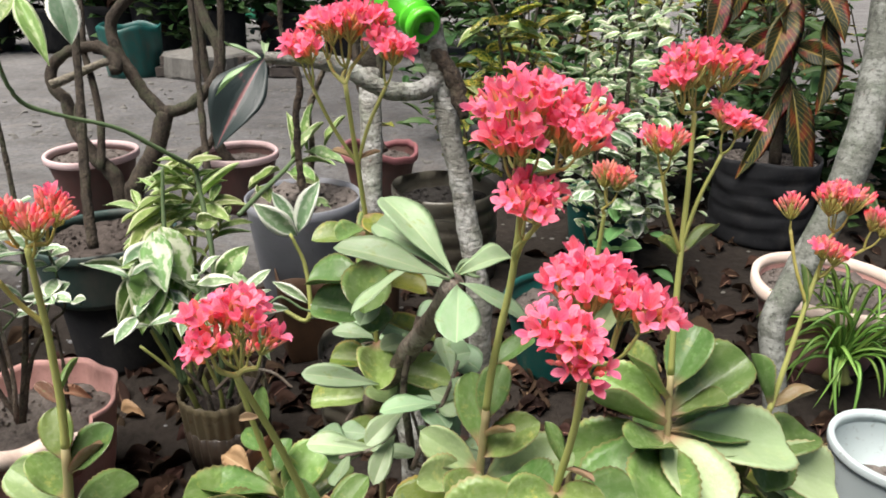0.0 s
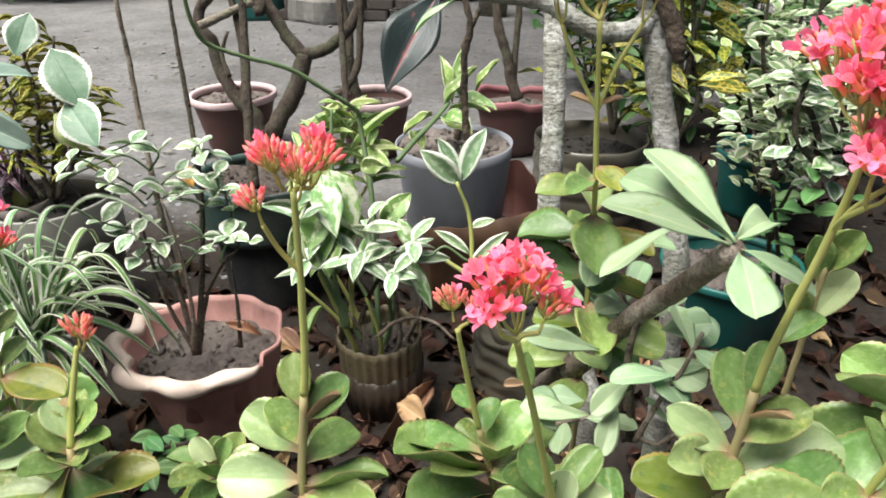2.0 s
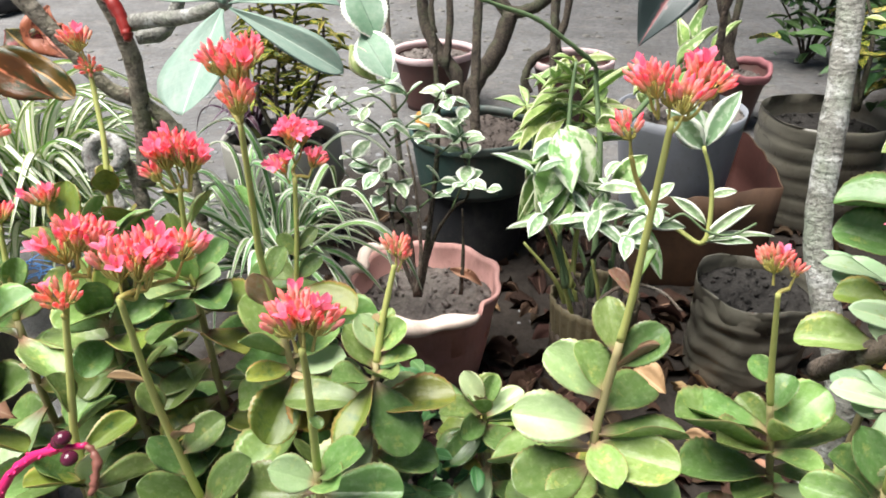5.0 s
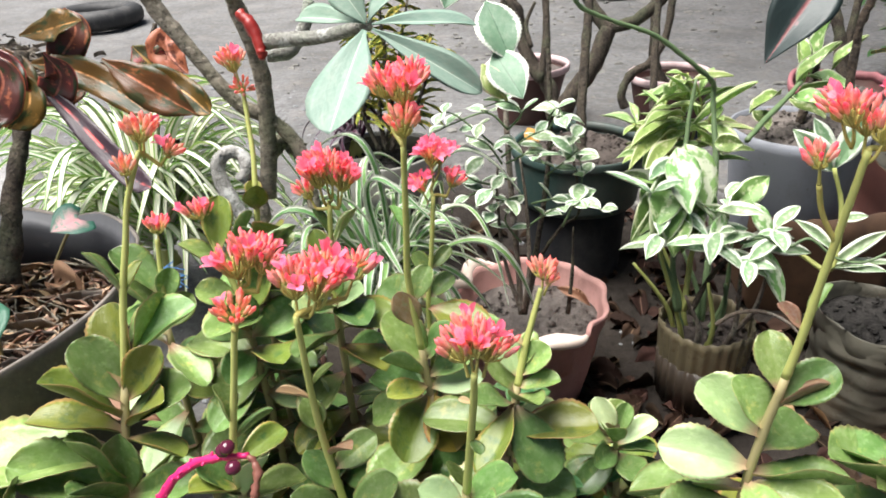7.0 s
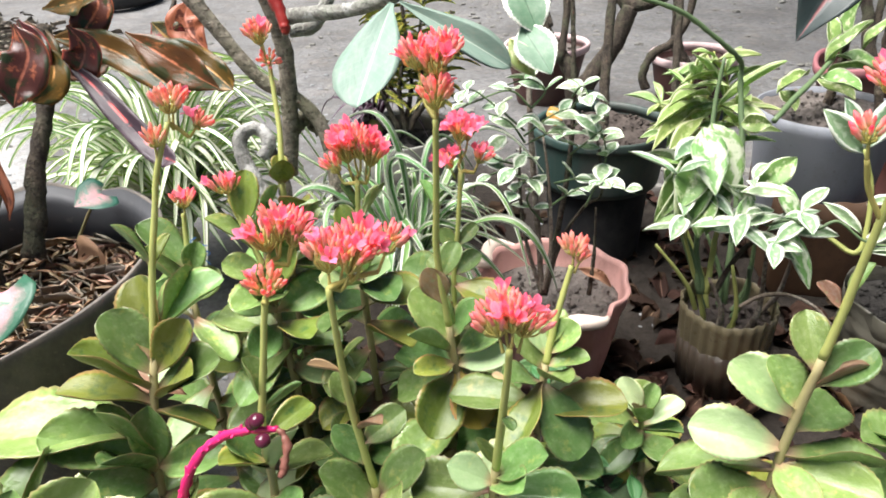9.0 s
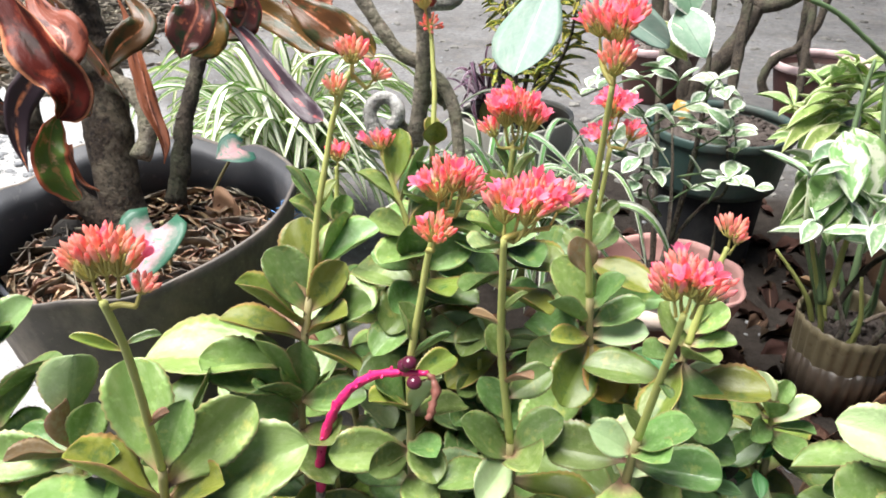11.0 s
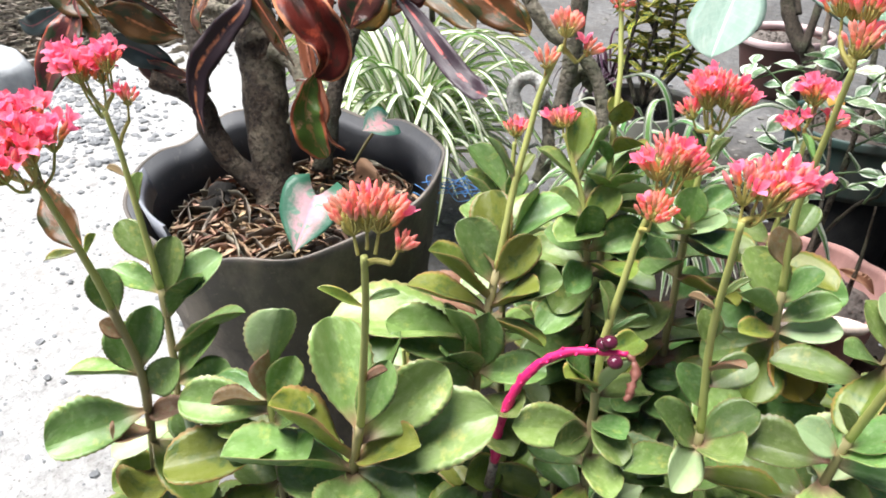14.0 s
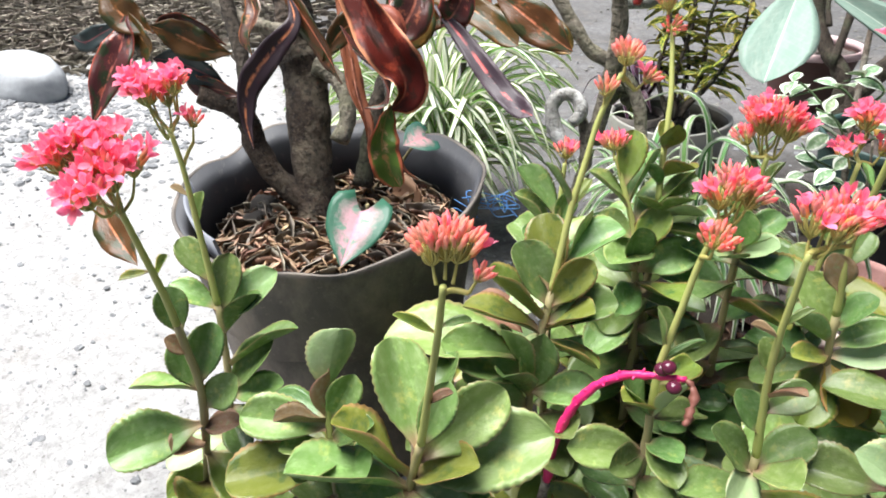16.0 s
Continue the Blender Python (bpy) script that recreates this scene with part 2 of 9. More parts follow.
VAR_BIG = leaf_mat("mottled_leaf", (0.13, 0.26, 0.06), (0.26, 0.39, 0.12), edge=(0.72, 0.77, 0.54), edge_from=0.9, rough=0.4, spots=(0.62, 0.68, 0.4), spot_scale=3.6, spot_at=0.57, blotch=((0.32, 0.46, 0.15), 2.5, 0.58))
VAR_YEL = leaf_mat("yellow_edged_leaf", (0.26, 0.4, 0.1), (0.43, 0.56, 0.21), edge=(0.72, 0.77, 0.48), edge_from=0.8, rough=0.4, spots=(0.58, 0.66, 0.34), spot_scale=3.0, spot_at=0.56, blotch=((0.17, 0.31, 0.07), 2.2, 0.62), through_light=0.35)
VAR_WHITE = leaf_mat("cream_leaf", (0.55, 0.6, 0.42), (0.68, 0.72, 0.55), rough=0.4, spots=(0.22, 0.37, 0.12), spot_scale=2.6, spot_at=0.5)
STRIPE = leaf_mat("striped_strap_leaf", (0.88, 0.91, 0.74), (0.92, 0.94, 0.8), edge=(0.33, 0.55, 0.13), edge_from=0.76, rough=0.35, through_light=0.35, wild=0.1)
STRIPE_DARK = leaf_mat("white_edged_strap_leaf", (0.13, 0.27, 0.08), (0.22, 0.39, 0.13), edge=(0.86, 0.89, 0.74), edge_from=0.5, rough=0.36, through_light=0.3)
STRAP = leaf_mat("green_strap_leaf", (0.17, 0.35, 0.05), (0.34, 0.52, 0.13), rough=0.4, through_light=0.35, rib=(0.42, 0.56, 0.18))
BIGLEAF = leaf_mat("grey_green_leaf", (0.15, 0.235, 0.18), (0.23, 0.31, 0.255), rib=(0.42, 0.5, 0.4), rib_width=0.03, rough=0.5, veins=0.05, dust=0.25, through_light=0.1, spec=0.25)
ADEN = leaf_mat("fresh_green_leaf", (0.25, 0.41, 0.2), (0.46, 0.6, 0.38), rib=(0.48, 0.6, 0.36), rib_width=0.04, rough=0.3, veins=0.05, through_light=0.3, dust=0.3, wild=0.28, blotch=((0.27, 0.36, 0.1), 1.5, 0.66))
CROTON_RED = leaf_mat("copper_croton_leaf", (0.045, 0.017, 0.016), (0.13, 0.04, 0.03), rib=(0.5, 0.16, 0.1), rib_fade=True, rough=0.24, spots=(0.03, 0.04, 0.016), spot_scale=2.2, spot_at=0.54, through_light=0.15, edge=(0.4, 0.1, 0.05), edge_from=0.95, blotch=((0.42, 0.12, 0.06), 2.6, 0.62))
CROTON_TWIST = leaf_mat("twisted_croton_leaf", (0.05, 0.1, 0.016), (0.15, 0.22, 0.03), rib=(0.45, 0.2, 0.08), rib_fade=True, rough=0.42, spots=(0.28, 0.17, 0.05), spot_scale=3.0, spot_at=0.6, through_light=0.15, edge=(0.42, 0.1, 0.05), edge_from=0.8, blotch=((0.5, 0.28, 0.16), 2.4, 0.62), spec=0.25)
CROTON_CUP = leaf_mat("curled_croton_leaf", (0.035, 0.006, 0.005), (0.12, 0.016, 0.01), rib=(0.3, 0.09, 0.05), rib_fade=True, rough=0.42, spots=(0.035, 0.012, 0.008), spot_scale=3.5, spot_at=0.54, through_light=0.15, edge=(0.6, 0.25, 0.13), edge_from=0.9, blotch=((0.24, 0.04, 0.02), 2.2, 0.6), spec=0.15)
CROTON_PLUM = leaf_mat("plum_croton_leaf", (0.022, 0.013, 0.017), (0.06, 0.036, 0.045), rib=(0.75, 0.22, 0.12), rough=0.4, spots=(0.1, 0.07, 0.08), spot_scale=2.0, spot_at=0.6, through_light=0.06, rib_width=0.13, rib_fade=True, spec=0.3)
CROTON_GREEN = leaf_mat("bronze_croton_leaf", (0.055, 0.03, 0.008), (0.14, 0.062, 0.016), rib=(0.6, 0.24, 0.1), rib_fade=True, rough=0.34, spots=(0.035, 0.04, 0.012), spot_scale=2.2, spot_at=0.53, through_light=0.12, blotch=((0.3, 0.12, 0.035), 2.6, 0.64), spec=0.3)
CROTON_ORANGE = leaf_mat("orange_croton_leaf", (0.13, 0.035, 0.014), (0.46, 0.19, 0.08), rib=(0.75, 0.36, 0.22), rib_fade=True, rough=0.4, spots=(0.1, 0.035, 0.015), spot_scale=3.2, spot_at=0.54, through_light=0.2, blotch=((0.62, 0.3, 0.19), 2.4, 0.64), spec=0.25)
CROTON_VEIN = leaf_mat("veined_croton_leaf", (0.012, 0.018, 0.01), (0.03, 0.042, 0.02), rib=(0.3, 0.2, 0.05), veins=0.35, rough=0.4, spots=(0.17, 0.022, 0.018), spot_scale=1.5, spot_at=0.54, through_light=0.04, blotch=((0.1, 0.1, 0.02), 1.6, 0.62), spec=0.2)
CROTON_YEL = leaf_mat("gold_dust_leaf", (0.05, 0.1, 0.02), (0.1, 0.17, 0.03), spots=(0.5, 0.42, 0.06), spot_scale=7.0, spot_at=0.52, rib=(0.5, 0.45, 0.08), rough=0.4)
DARKLEAF = leaf_mat("dark_shiny_leaf", (0.015, 0.025, 0.025), (0.035, 0.05, 0.045), rib=(0.2, 0.07, 0.08), rough=0.42, spots=(0.15, 0.06, 0.07), spot_scale=3.0, spot_at=0.66, through_light=0.05)
BUSH = leaf_mat("bush_leaf", (0.04, 0.1, 0.03), (0.09, 0.18, 0.05), rough=0.45)
PURPLE = leaf_mat("purple_strap_leaf", (0.06, 0.02, 0.045), (0.12, 0.045, 0.085), edge=(0.5, 0.42, 0.48), edge_from=0.7, rough=0.4)
CALAD = leaf_mat("caladium_leaf", (0.46, 0.2, 0.25), (0.54, 0.38, 0.39), edge=(0.035, 0.12, 0.07), edge_from=0.5, rough=0.4, through_light=0.2, rib=(0.6, 0.26, 0.32), spots=(0.16, 0.27, 0.2), spot_scale=2.6, spot_at=0.55, soft=0.24, veins=0.2)
DRY = leaf_mat("dry_leaf", (0.016, 0.01, 0.007), (0.065, 0.036, 0.024), rough=0.8, wild=0.6, through_light=0.1, rib=(0.22, 0.14, 0.09), spec=0.12)
STRAW = leaf_mat("dry_straw", (0.17, 0.145, 0.115), (0.36, 0.32, 0.26), rough=0.85, wild=0.6, through_light=0.05, spec=0.2)
YELLOWED = leaf_mat("yellowed_leaf", (0.55, 0.36, 0.05), (0.7, 0.5, 0.1), rough=0.5, through_light=0.3, blotch=((0.4, 0.2, 0.05), 2.0, 0.62))
CHIP = leaf_mat("bark_chip", (0.17, 0.095, 0.055), (0.38, 0.25, 0.165), rough=0.85, wild=0.6, through_light=0.0, blotch=((0.42, 0.33, 0.24), 1.2, 0.58), spec=0.2)
DRY_TAN = leaf_mat("tan_dry_leaf", (0.22, 0.12, 0.06), (0.42, 0.27, 0.15), rough=0.7, wild=0.3, through_light=0.1, rib=(0.4, 0.28, 0.16))
SMALLG = leaf_mat("small_green_leaf", (0.07, 0.19, 0.06), (0.14, 0.3, 0.1), rough=0.4, rib=(0.2, 0.36, 0.14))

BARK_PALE = bark_mat("pale_bark", (0.15, 0.145, 0.12), (0.33, 0.325, 0.29), 55, moss=(0.2, 0.23, 0.17), stretch=(0.5, 0.5, 2.4), pale=(0.47, 0.47, 0.44), bump=0.8)
BARK_SMOOTH = bark_mat("smooth_grey_bark", (0.1, 0.105, 0.088), (0.19, 0.2, 0.172), 40, moss=(0.12, 0.15, 0.105), stretch=(0.5, 0.5, 1.8), pale=(0.26, 0.27, 0.245), bump=0.4)
BARK_WHITE = bark_mat("whitish_bark", (0.28, 0.27, 0.24), (0.58, 0.56, 0.52), 50, pale=(0.76, 0.75, 0.71), bump=0.8)
BARK_GREY = bark_mat("grey_bark", (0.085, 0.072, 0.05), (0.36, 0.315, 0.245), 45, moss=(0.17, 0.17, 0.1), stretch=(0.6, 0.6, 1.6), bump=0.8)
BARK_DARK = bark_mat("dark_bark", (0.01, 0.007, 0.005), (0.12, 0.085, 0.058), 46, pale=(0.16, 0.13, 0.09), moss=(0.028, 0.02, 0.012), bump=1.0)
BARK_BROWN = bark_mat("brown_bark", (0.022, 0.016, 0.011), (0.1, 0.078, 0.055), 55, moss=(0.075, 0.085, 0.045), bump=1.0)
BARK_STEM = bark_mat("brown_grey_stem", (0.1, 0.075, 0.055), (0.2, 0.16, 0.125), 70, pale=(0.25, 0.22, 0.18))
VINE = stalk_mat("green_vine", (0.08, 0.13, 0.06), (0.14, 0.2, 0.09), 60)

TERRA = pot_mat("faded_terracotta", (0.4, 0.19, 0.165), (0.52, 0.31, 0.28), (0.22, 0.12, 0.1), 0.7, 9, 0.45)
TERRA_DARK = pot_mat("brown_pot", (0.075, 0.032, 0.028), (0.14, 0.065, 0.055), (0.07, 0.055, 0.045), 0.6, 9)
TERRA_RIM = pot_mat("pink_rim", (0.6, 0.4, 0.4), (0.7, 0.56, 0.55), (0.33, 0.23, 0.21), 0.6, 9, 0.3)
MAROON_RIM = pot_mat("maroon_rim", (0.24, 0.08, 0.09), (0.36, 0.15, 0.16), (0.16, 0.08, 0.07), 0.6, 9, 0.4)
CREAM_RIM = pot_mat("cream_rim", (0.72, 0.56, 0.47), (0.78, 0.66, 0.57), (0.45, 0.3, 0.22), 0.6, 14, 0.15)
RUBBER = pot_mat("black_rubber", (0.014, 0.015, 0.017), (0.03, 0.031, 0.034), (0.06, 0.058, 0.055), 0.7, 9, 0.4, spec=0.15)
RUBBER_DUSTY = pot_mat("dusty_rubber", (0.085, 0.078, 0.072), (0.17, 0.15, 0.132), (0.3, 0.255, 0.21), 0.7, 13, 0.7, spec=0.2)
RUBBER_INSIDE = pot_mat("rubber_inside", (0.042, 0.042, 0.046), (0.085, 0.088, 0.096), (0.14, 0.135, 0.13), 0.55, 5, 0.3, spec=0.35)
GREYPLASTIC = pot_mat("grey_bucket", (0.19, 0.2, 0.225), (0.26, 0.27, 0.3), (0.15, 0.14, 0.13), 0.45, 7, 0.35)
GREENPOT = pot_mat("dark_green_pot", (0.02, 0.045, 0.04), (0.04, 0.075, 0.065), (0.09, 0.085, 0.075), 0.5, 8, 0.5)
TEAL = pot_mat("teal_pot", (0.008, 0.085, 0.075), (0.016, 0.125, 0.11), (0.07, 0.07, 0.055), 0.4, 8, 0.35)
TEALWHITE = pot_mat("white_teal_pot", (0.45, 0.53, 0.53), (0.56, 0.63, 0.63), (0.22, 0.22, 0.2), 0.5, 8, 0.3)
BOTTLE = pot_mat("clear_dusty_plastic", (0.14, 0.115, 0.065), (0.25, 0.21, 0.13), (0.045, 0.034, 0.024), 0.25, 6, 0.6, thin=0.2)
BOTTLE_DARK = pot_mat("grey_green_plastic", (0.07, 0.066, 0.05), (0.16, 0.15, 0.12), (0.06, 0.046, 0.033), 0.26, 7, 0.65, thin=0.1)
BOTTLE_GREY = pot_mat("milky_grey_plastic", (0.3, 0.29, 0.26), (0.4, 0.39, 0.35), (0.2, 0.18, 0.15), 0.35, 9, 0.3, thin=0.2)
TIN = pot_mat("rusty_tin", (0.06, 0.03, 0.016), (0.12, 0.066, 0.034), (0.03, 0.016, 0.011), 0.6, 7, 0.6)
TIN_INSIDE = pot_mat("rusty_tin_inside", (0.06, 0.02, 0.016), (0.11, 0.04, 0.03), (0.03, 0.02, 0.016), 0.7, 9, 0.4)
SOIL = soil_mat("potting_soil", (0.07, 0.06, 0.054), (0.27, 0.235, 0.21), 45)
SACK_WHITE = plain_mat("white_sack", (0.6, 0.6, 0.57), (0.72, 0.72, 0.7), 0.6, 9, 0.4)
SACK_GREEN = plain_mat("green_band", (0.02, 0.22, 0.12), (0.04, 0.3, 0.17), 0.55, 9, 0.4)
CONCRETE = soil_mat("grey_concrete", (0.15, 0.145, 0.13), (0.27, 0.26, 0.24), 22)
WETSOIL = pot_mat("wet_soil_behind_plastic", (0.03, 0.022, 0.016), (0.075, 0.058, 0.042), (0.015, 0.011, 0.008), 0.3, 14, 0.5)
SOIL_BROWN = soil_mat("brown_crumbly_soil", (0.03, 0.024, 0.021), (0.14, 0.115, 0.1), 40)
SOIL_DARK = soil_mat("dark_soil", (0.012, 0.011, 0.01), (0.06, 0.055, 0.05))
BLUESTRING = plain_mat("blue_string", (0.08, 0.25, 0.6), (0.15, 0.35, 0.7), 0.6)
WHITEROPE = plain_mat("pale_string", (0.6, 0.6, 0.58), (0.75, 0.74, 0.7), 0.7)
MAGENTA = plain_mat("magenta_stalk", (0.45, 0.008, 0.07), (0.75, 0.03, 0.2), 0.35, 45)
BERRY = plain_mat("dark_berry", (0.05, 0.008, 0.02), (0.1, 0.015, 0.035), 0.12, 30, 0.05)
RED_SHOOT = plain_mat("dark_red_shoot", (0.16, 0.008, 0.008), (0.34, 0.03, 0.02), 0.4, 40)
LIME = plain_mat("lime_plastic", (0.08, 0.55, 0.02), (0.12, 0.65, 0.04), 0.3, 12, 0.05)
STONE = soil_mat("pale_stone", (0.13, 0.135, 0.14), (0.36, 0.365, 0.37), 25)
ROCK = soil_mat("pale_rock", (0.3, 0.31, 0.32), (0.44, 0.455, 0.465), 14)
BRICKM = soil_mat("worn_brick", (0.1, 0.085, 0.075), (0.22, 0.19, 0.17), 30)
TYRE = pot_mat("tyre_rubber", (0.02, 0.02, 0.02), (0.035, 0.035, 0.036), (0.09, 0.085, 0.08), 0.6, 10, 0.4)


# ---- mesh tools ----
def mesh_of(name, verts, faces, mat=None, uvs=None, smooth=True):
    me = bpy.data.meshes.new(name)
    me.from_pydata([tuple(v) for v in verts], [], faces)
    if uvs is not None:
        layer = me.uv_layers.new(name="UVMap")
        idx = np.zeros(len(me.loops), dtype=np.int32)
        me.loops.foreach_get("vertex_index", idx)
        layer.data.foreach_set("uv", np.asarray(uvs, dtype=np.float32)[idx].ravel())
    if smooth:
        me.polygons.foreach_set("use_smooth", [True] * len(me.polygons))
    if mat:
        me.materials.append(mat)
    me.update()
    return me


def thing(name, at, label, category, group="", kind=""):
    ob = new(name)
    ob.empty_display_size = 0.05
    ob.location = at
    tagged(ob, label, category, group, kind)
    return ob


def part(name, me, parent, label="", m=None, mat=None):
    """Links a mesh under a thing or a part. m: its pose in the world."""
    ob = new(name, me)
    ob.parent = parent
    base = Matrix.Identity(4)
    p = parent
    while p is not None:
        base = p.matrix_basis @ base
        p = p.parent
    ob.matrix_basis = base.inverted() @ (m if m is not None else Matrix.Identity(4))
    if label:
        ob["label"] = label
    return ob


def spline(pts, n=8):
    """Points along a smooth curve through pts."""
    P = [np.array(p, float) for p in pts]
    if len(P) < 3:
        return [P[0] + (P[-1] - P[0]) * k / n for k in range(n + 1)]
    P = [2 * P[0] - P[1]] + P + [2 * P[-1] - P[-2]]
    out = []
    for i in range(1, len(P) - 2):
        a, b, c, d = P[i - 1:i + 3]
        for k in range(n):
            t = k / n
            out.append(0.5 * (2 * b + (c - a) * t + (2 * a - 5 * b + 4 * c - d) * t * t + (3 * b - a - 3 * c + d) * t ** 3))
    out.append(P[-2])
    return out


def tube_data(pts, radii, segs=8, lumps=0.0, seed=0, smooth=6):
    """A tapered tube with rounded ends through pts; radii at its two ends or at each point."""
    C = spline(pts, smooth) if smooth > 1 else [np.array(p, float) for p in pts]
    n = len(C)
    R = np.interp(np.linspace(0, 1, n), np.linspace(0, 1, len(radii)), radii)
    verts, faces = [], []
    side = None
    for i, c in enumerate(C):
        d = C[min(i + 1, n - 1)] - C[max(i - 1, 0)]
        d = d / (np.linalg.norm(d) + 1e-9)
        if side is None:
            side = np.cross(d, (0.3, 0.9, 0.2))
        side = side - d * np.dot(side, d)
        side /= np.linalg.norm(side) + 1e-9
        up = np.cross(d, side)
        for j in range(segs):
            a = 2 * math.pi * j / segs
            o = side * math.cos(a) + up * math.sin(a)
            q = (c + o * R[i]) / (R[i] * 2.2 + 1e-6)
            r = R[i] * (1 + lumps * (2.2 * noise.noise((q[0] + seed, q[1], q[2])) + noise.noise((q[0] * 3, q[1] * 3 + seed, q[2] * 3))))
            verts.append(c + o * r)
    for i in range(n - 1):
        for j in range(segs):
            a, b = i * segs + j, i * segs + (j + 1) % segs
            faces.append((a, b, b + segs, a + segs))
    faces.append(tuple(range(segs))[::-1])
    faces.append(tuple(range((n - 1) * segs, n * segs)))
    return verts, faces


def join(datas):
    V, Fc = [], []
    for v, f in datas:
        o = len(V)
        V.extend(v)
        Fc.extend(tuple(i + o for i in g) for g in f)
    return V, Fc


def tube(name, pts, radii, mat, parent, segs=8, lumps=0.0, seed=0, label="", smooth=6):
    return part(name, mesh_of(name, *tube_data(pts, radii, segs, lumps, seed, smooth), mat), parent, label)


def lathe(profile, segs=48, wave=None, ring=False):
    """Turns (radius, height) pairs into a solid. wave(angle, k) shifts a ring's radius and height."""
    V, Fc = [], []
    for k, (r, z) in enumerate(profile):
        for j in range(segs):
            a = 2 * math.pi * j / segs
            dr, dz = wave(a, k) if wave else (0, 0)
            V.append(((r + dr) * math.cos(a), (r + dr) * math.sin(a), z + dz))
    n = len(profile)
    for k in range(n - 1):
        for j in range(segs):
            a, b = k * segs + j, k * segs + (j + 1) % segs
            Fc.append((a, b, b + segs, a + segs))
    if ring:
        for j in range(segs):
            a, b = (n - 1) * segs + j, (n - 1) * segs + (j + 1) % segs
            Fc.append((a, b, (j + 1) % segs, j))
        return V, Fc
    Fc.append(tuple(range(segs))[::-1])
    Fc.append(tuple(range((n - 1) * segs, n * segs)))
    return V, Fc


def outline(shape, v):
    """Half-width of a leaf at v from base to tip, 1 at its widest."""
    tables = {
        "spoon": ([0, .07, .18, .32, .46, .6, .73, .85, .93, .975, 1], [.13, .18, .4, .7, .9, 1, .99, .87, .66, .4, .08]),
        "oval": ([0, .06, .2, .35, .5, .65, .8, .92, 1], [.04, .18, .66, .92, 1, .93, .68, .32, .02]),
        "lance": ([0, .05, .2, .4, .55, .75, .9, 1], [.08, .12, .55, .92, 1, .75, .32, .02]),
        "strap": ([0, .1, .4, .7, .9, 1], [.7, .85, 1, .85, .45, .03]),
        "blunt": ([0, .06, .2, .4, .6, .8, .92, .98, 1], [.1, .3, .7, .95, 1, .95, .75, .4, .05]),
        "paddle": ([0, .05, .2, .4, .6, .75, .88, .96, 1], [.07, .1, .36, .7, .95, 1, .82, .5, .05]),
        "heart": ([0, .04, .12, .25, .4, .6, .8, .93, 1], [.45, .8, .97, 1, .92, .68, .36, .14, .02]),
    }
    x, y = tables[shape]
    return float(np.interp(v, x, y))


def leaf_unit(name, shape, mat, nu=6, nv=12, fold=0.15, bend=0.15, cup=0.0, wave=0.0, teeth=0.0, twist=0.0, thick=0.012, seed=0, lobes=0.0):
    """A leaf 1 long on +y and 1 wide, its upper face to +z. A closed shell."""
    rnd = random.Random(seed)
    ph = rnd.random() * 6
    V, UV, Fc = [], [], []
    for face in (0, 1):
        for i in range(nv + 1):
            v = i / nv
            v = 1 - (1 - v) ** 1.25
            w = outline(shape, v)
            if teeth:
                w *= 1 + teeth * (1 if i % 2 else -1)
            for j in range(nu + 1):
                s = 2 * j / nu - 1
                x = 0.5 * s * w
                z = fold * abs(x) + cup * (s * s) * w * 0.3 - bend * v * v + wave * math.sin(9 * v + ph + (1.5 if s > 0 else 0)) * abs(s)
                y = v * (1 - 0.25 * bend * bend * v)
                y -= lobes * abs(s) ** 1.5 * max(0, 1 - 2.2 * v)
                a = twist * v
                x, z0 = x * math.cos(a), z + x * math.sin(a)
                z0 -= face * thick * (1 - 0.8 * s * s) * min(1, 6 * (1.02 - v))
                V.append((x, y, z0))
                UV.append((j / nu, v))
    n1 = (nv + 1) * (nu + 1)
    for i in range(nv):
        for j in range(nu):
            a = i * (nu + 1) + j
            Fc.append((a, a + 1, a + nu + 2, a + nu + 1))
            b = a + n1
            Fc.append((b + nu + 1, b + nu + 2, b + 1, b))
    rim = [i * (nu + 1) for i in range(nv + 1)] + [nv * (nu + 1) + j for j in range(1, nu + 1)] + [i * (nu + 1) + nu for i in range(nv - 1, -1, -1)] + list(range(nu - 1, 0, -1))
    for k in range(len(rim)):
        a, b = rim[k], rim[(k + 1) % len(rim)]
        Fc.append((a, a + n1, b + n1, b)[::-1])
    return mesh_of(name, V, Fc, mat, UV)


def leaf_pose(base, tip, normal, width):
    """The pose that lays a unit leaf from base to tip with its face towards normal."""
    b, t = Vector(base), Vector(tip)
    d = t - b
    L = max(d.length, 1e-4)
    d = d / L
    nrm = Vector(normal) - d * d.dot(Vector(normal))
    if nrm.length < 1e-3:
        nrm = Vector((0, 0, 1)) - d * d.z + Vector((0.01, 0.02, 0))
    nrm.normalize()
    s = d.cross(nrm).normalized()
    m = Matrix(((s.x * width, d.x * L, nrm.x * L, b.x), (s.y * width, d.y * L, nrm.y * L, b.y), (s.z * width, d.z * L, nrm.z * L, b.z), (0, 0, 0, 1)))
    return m


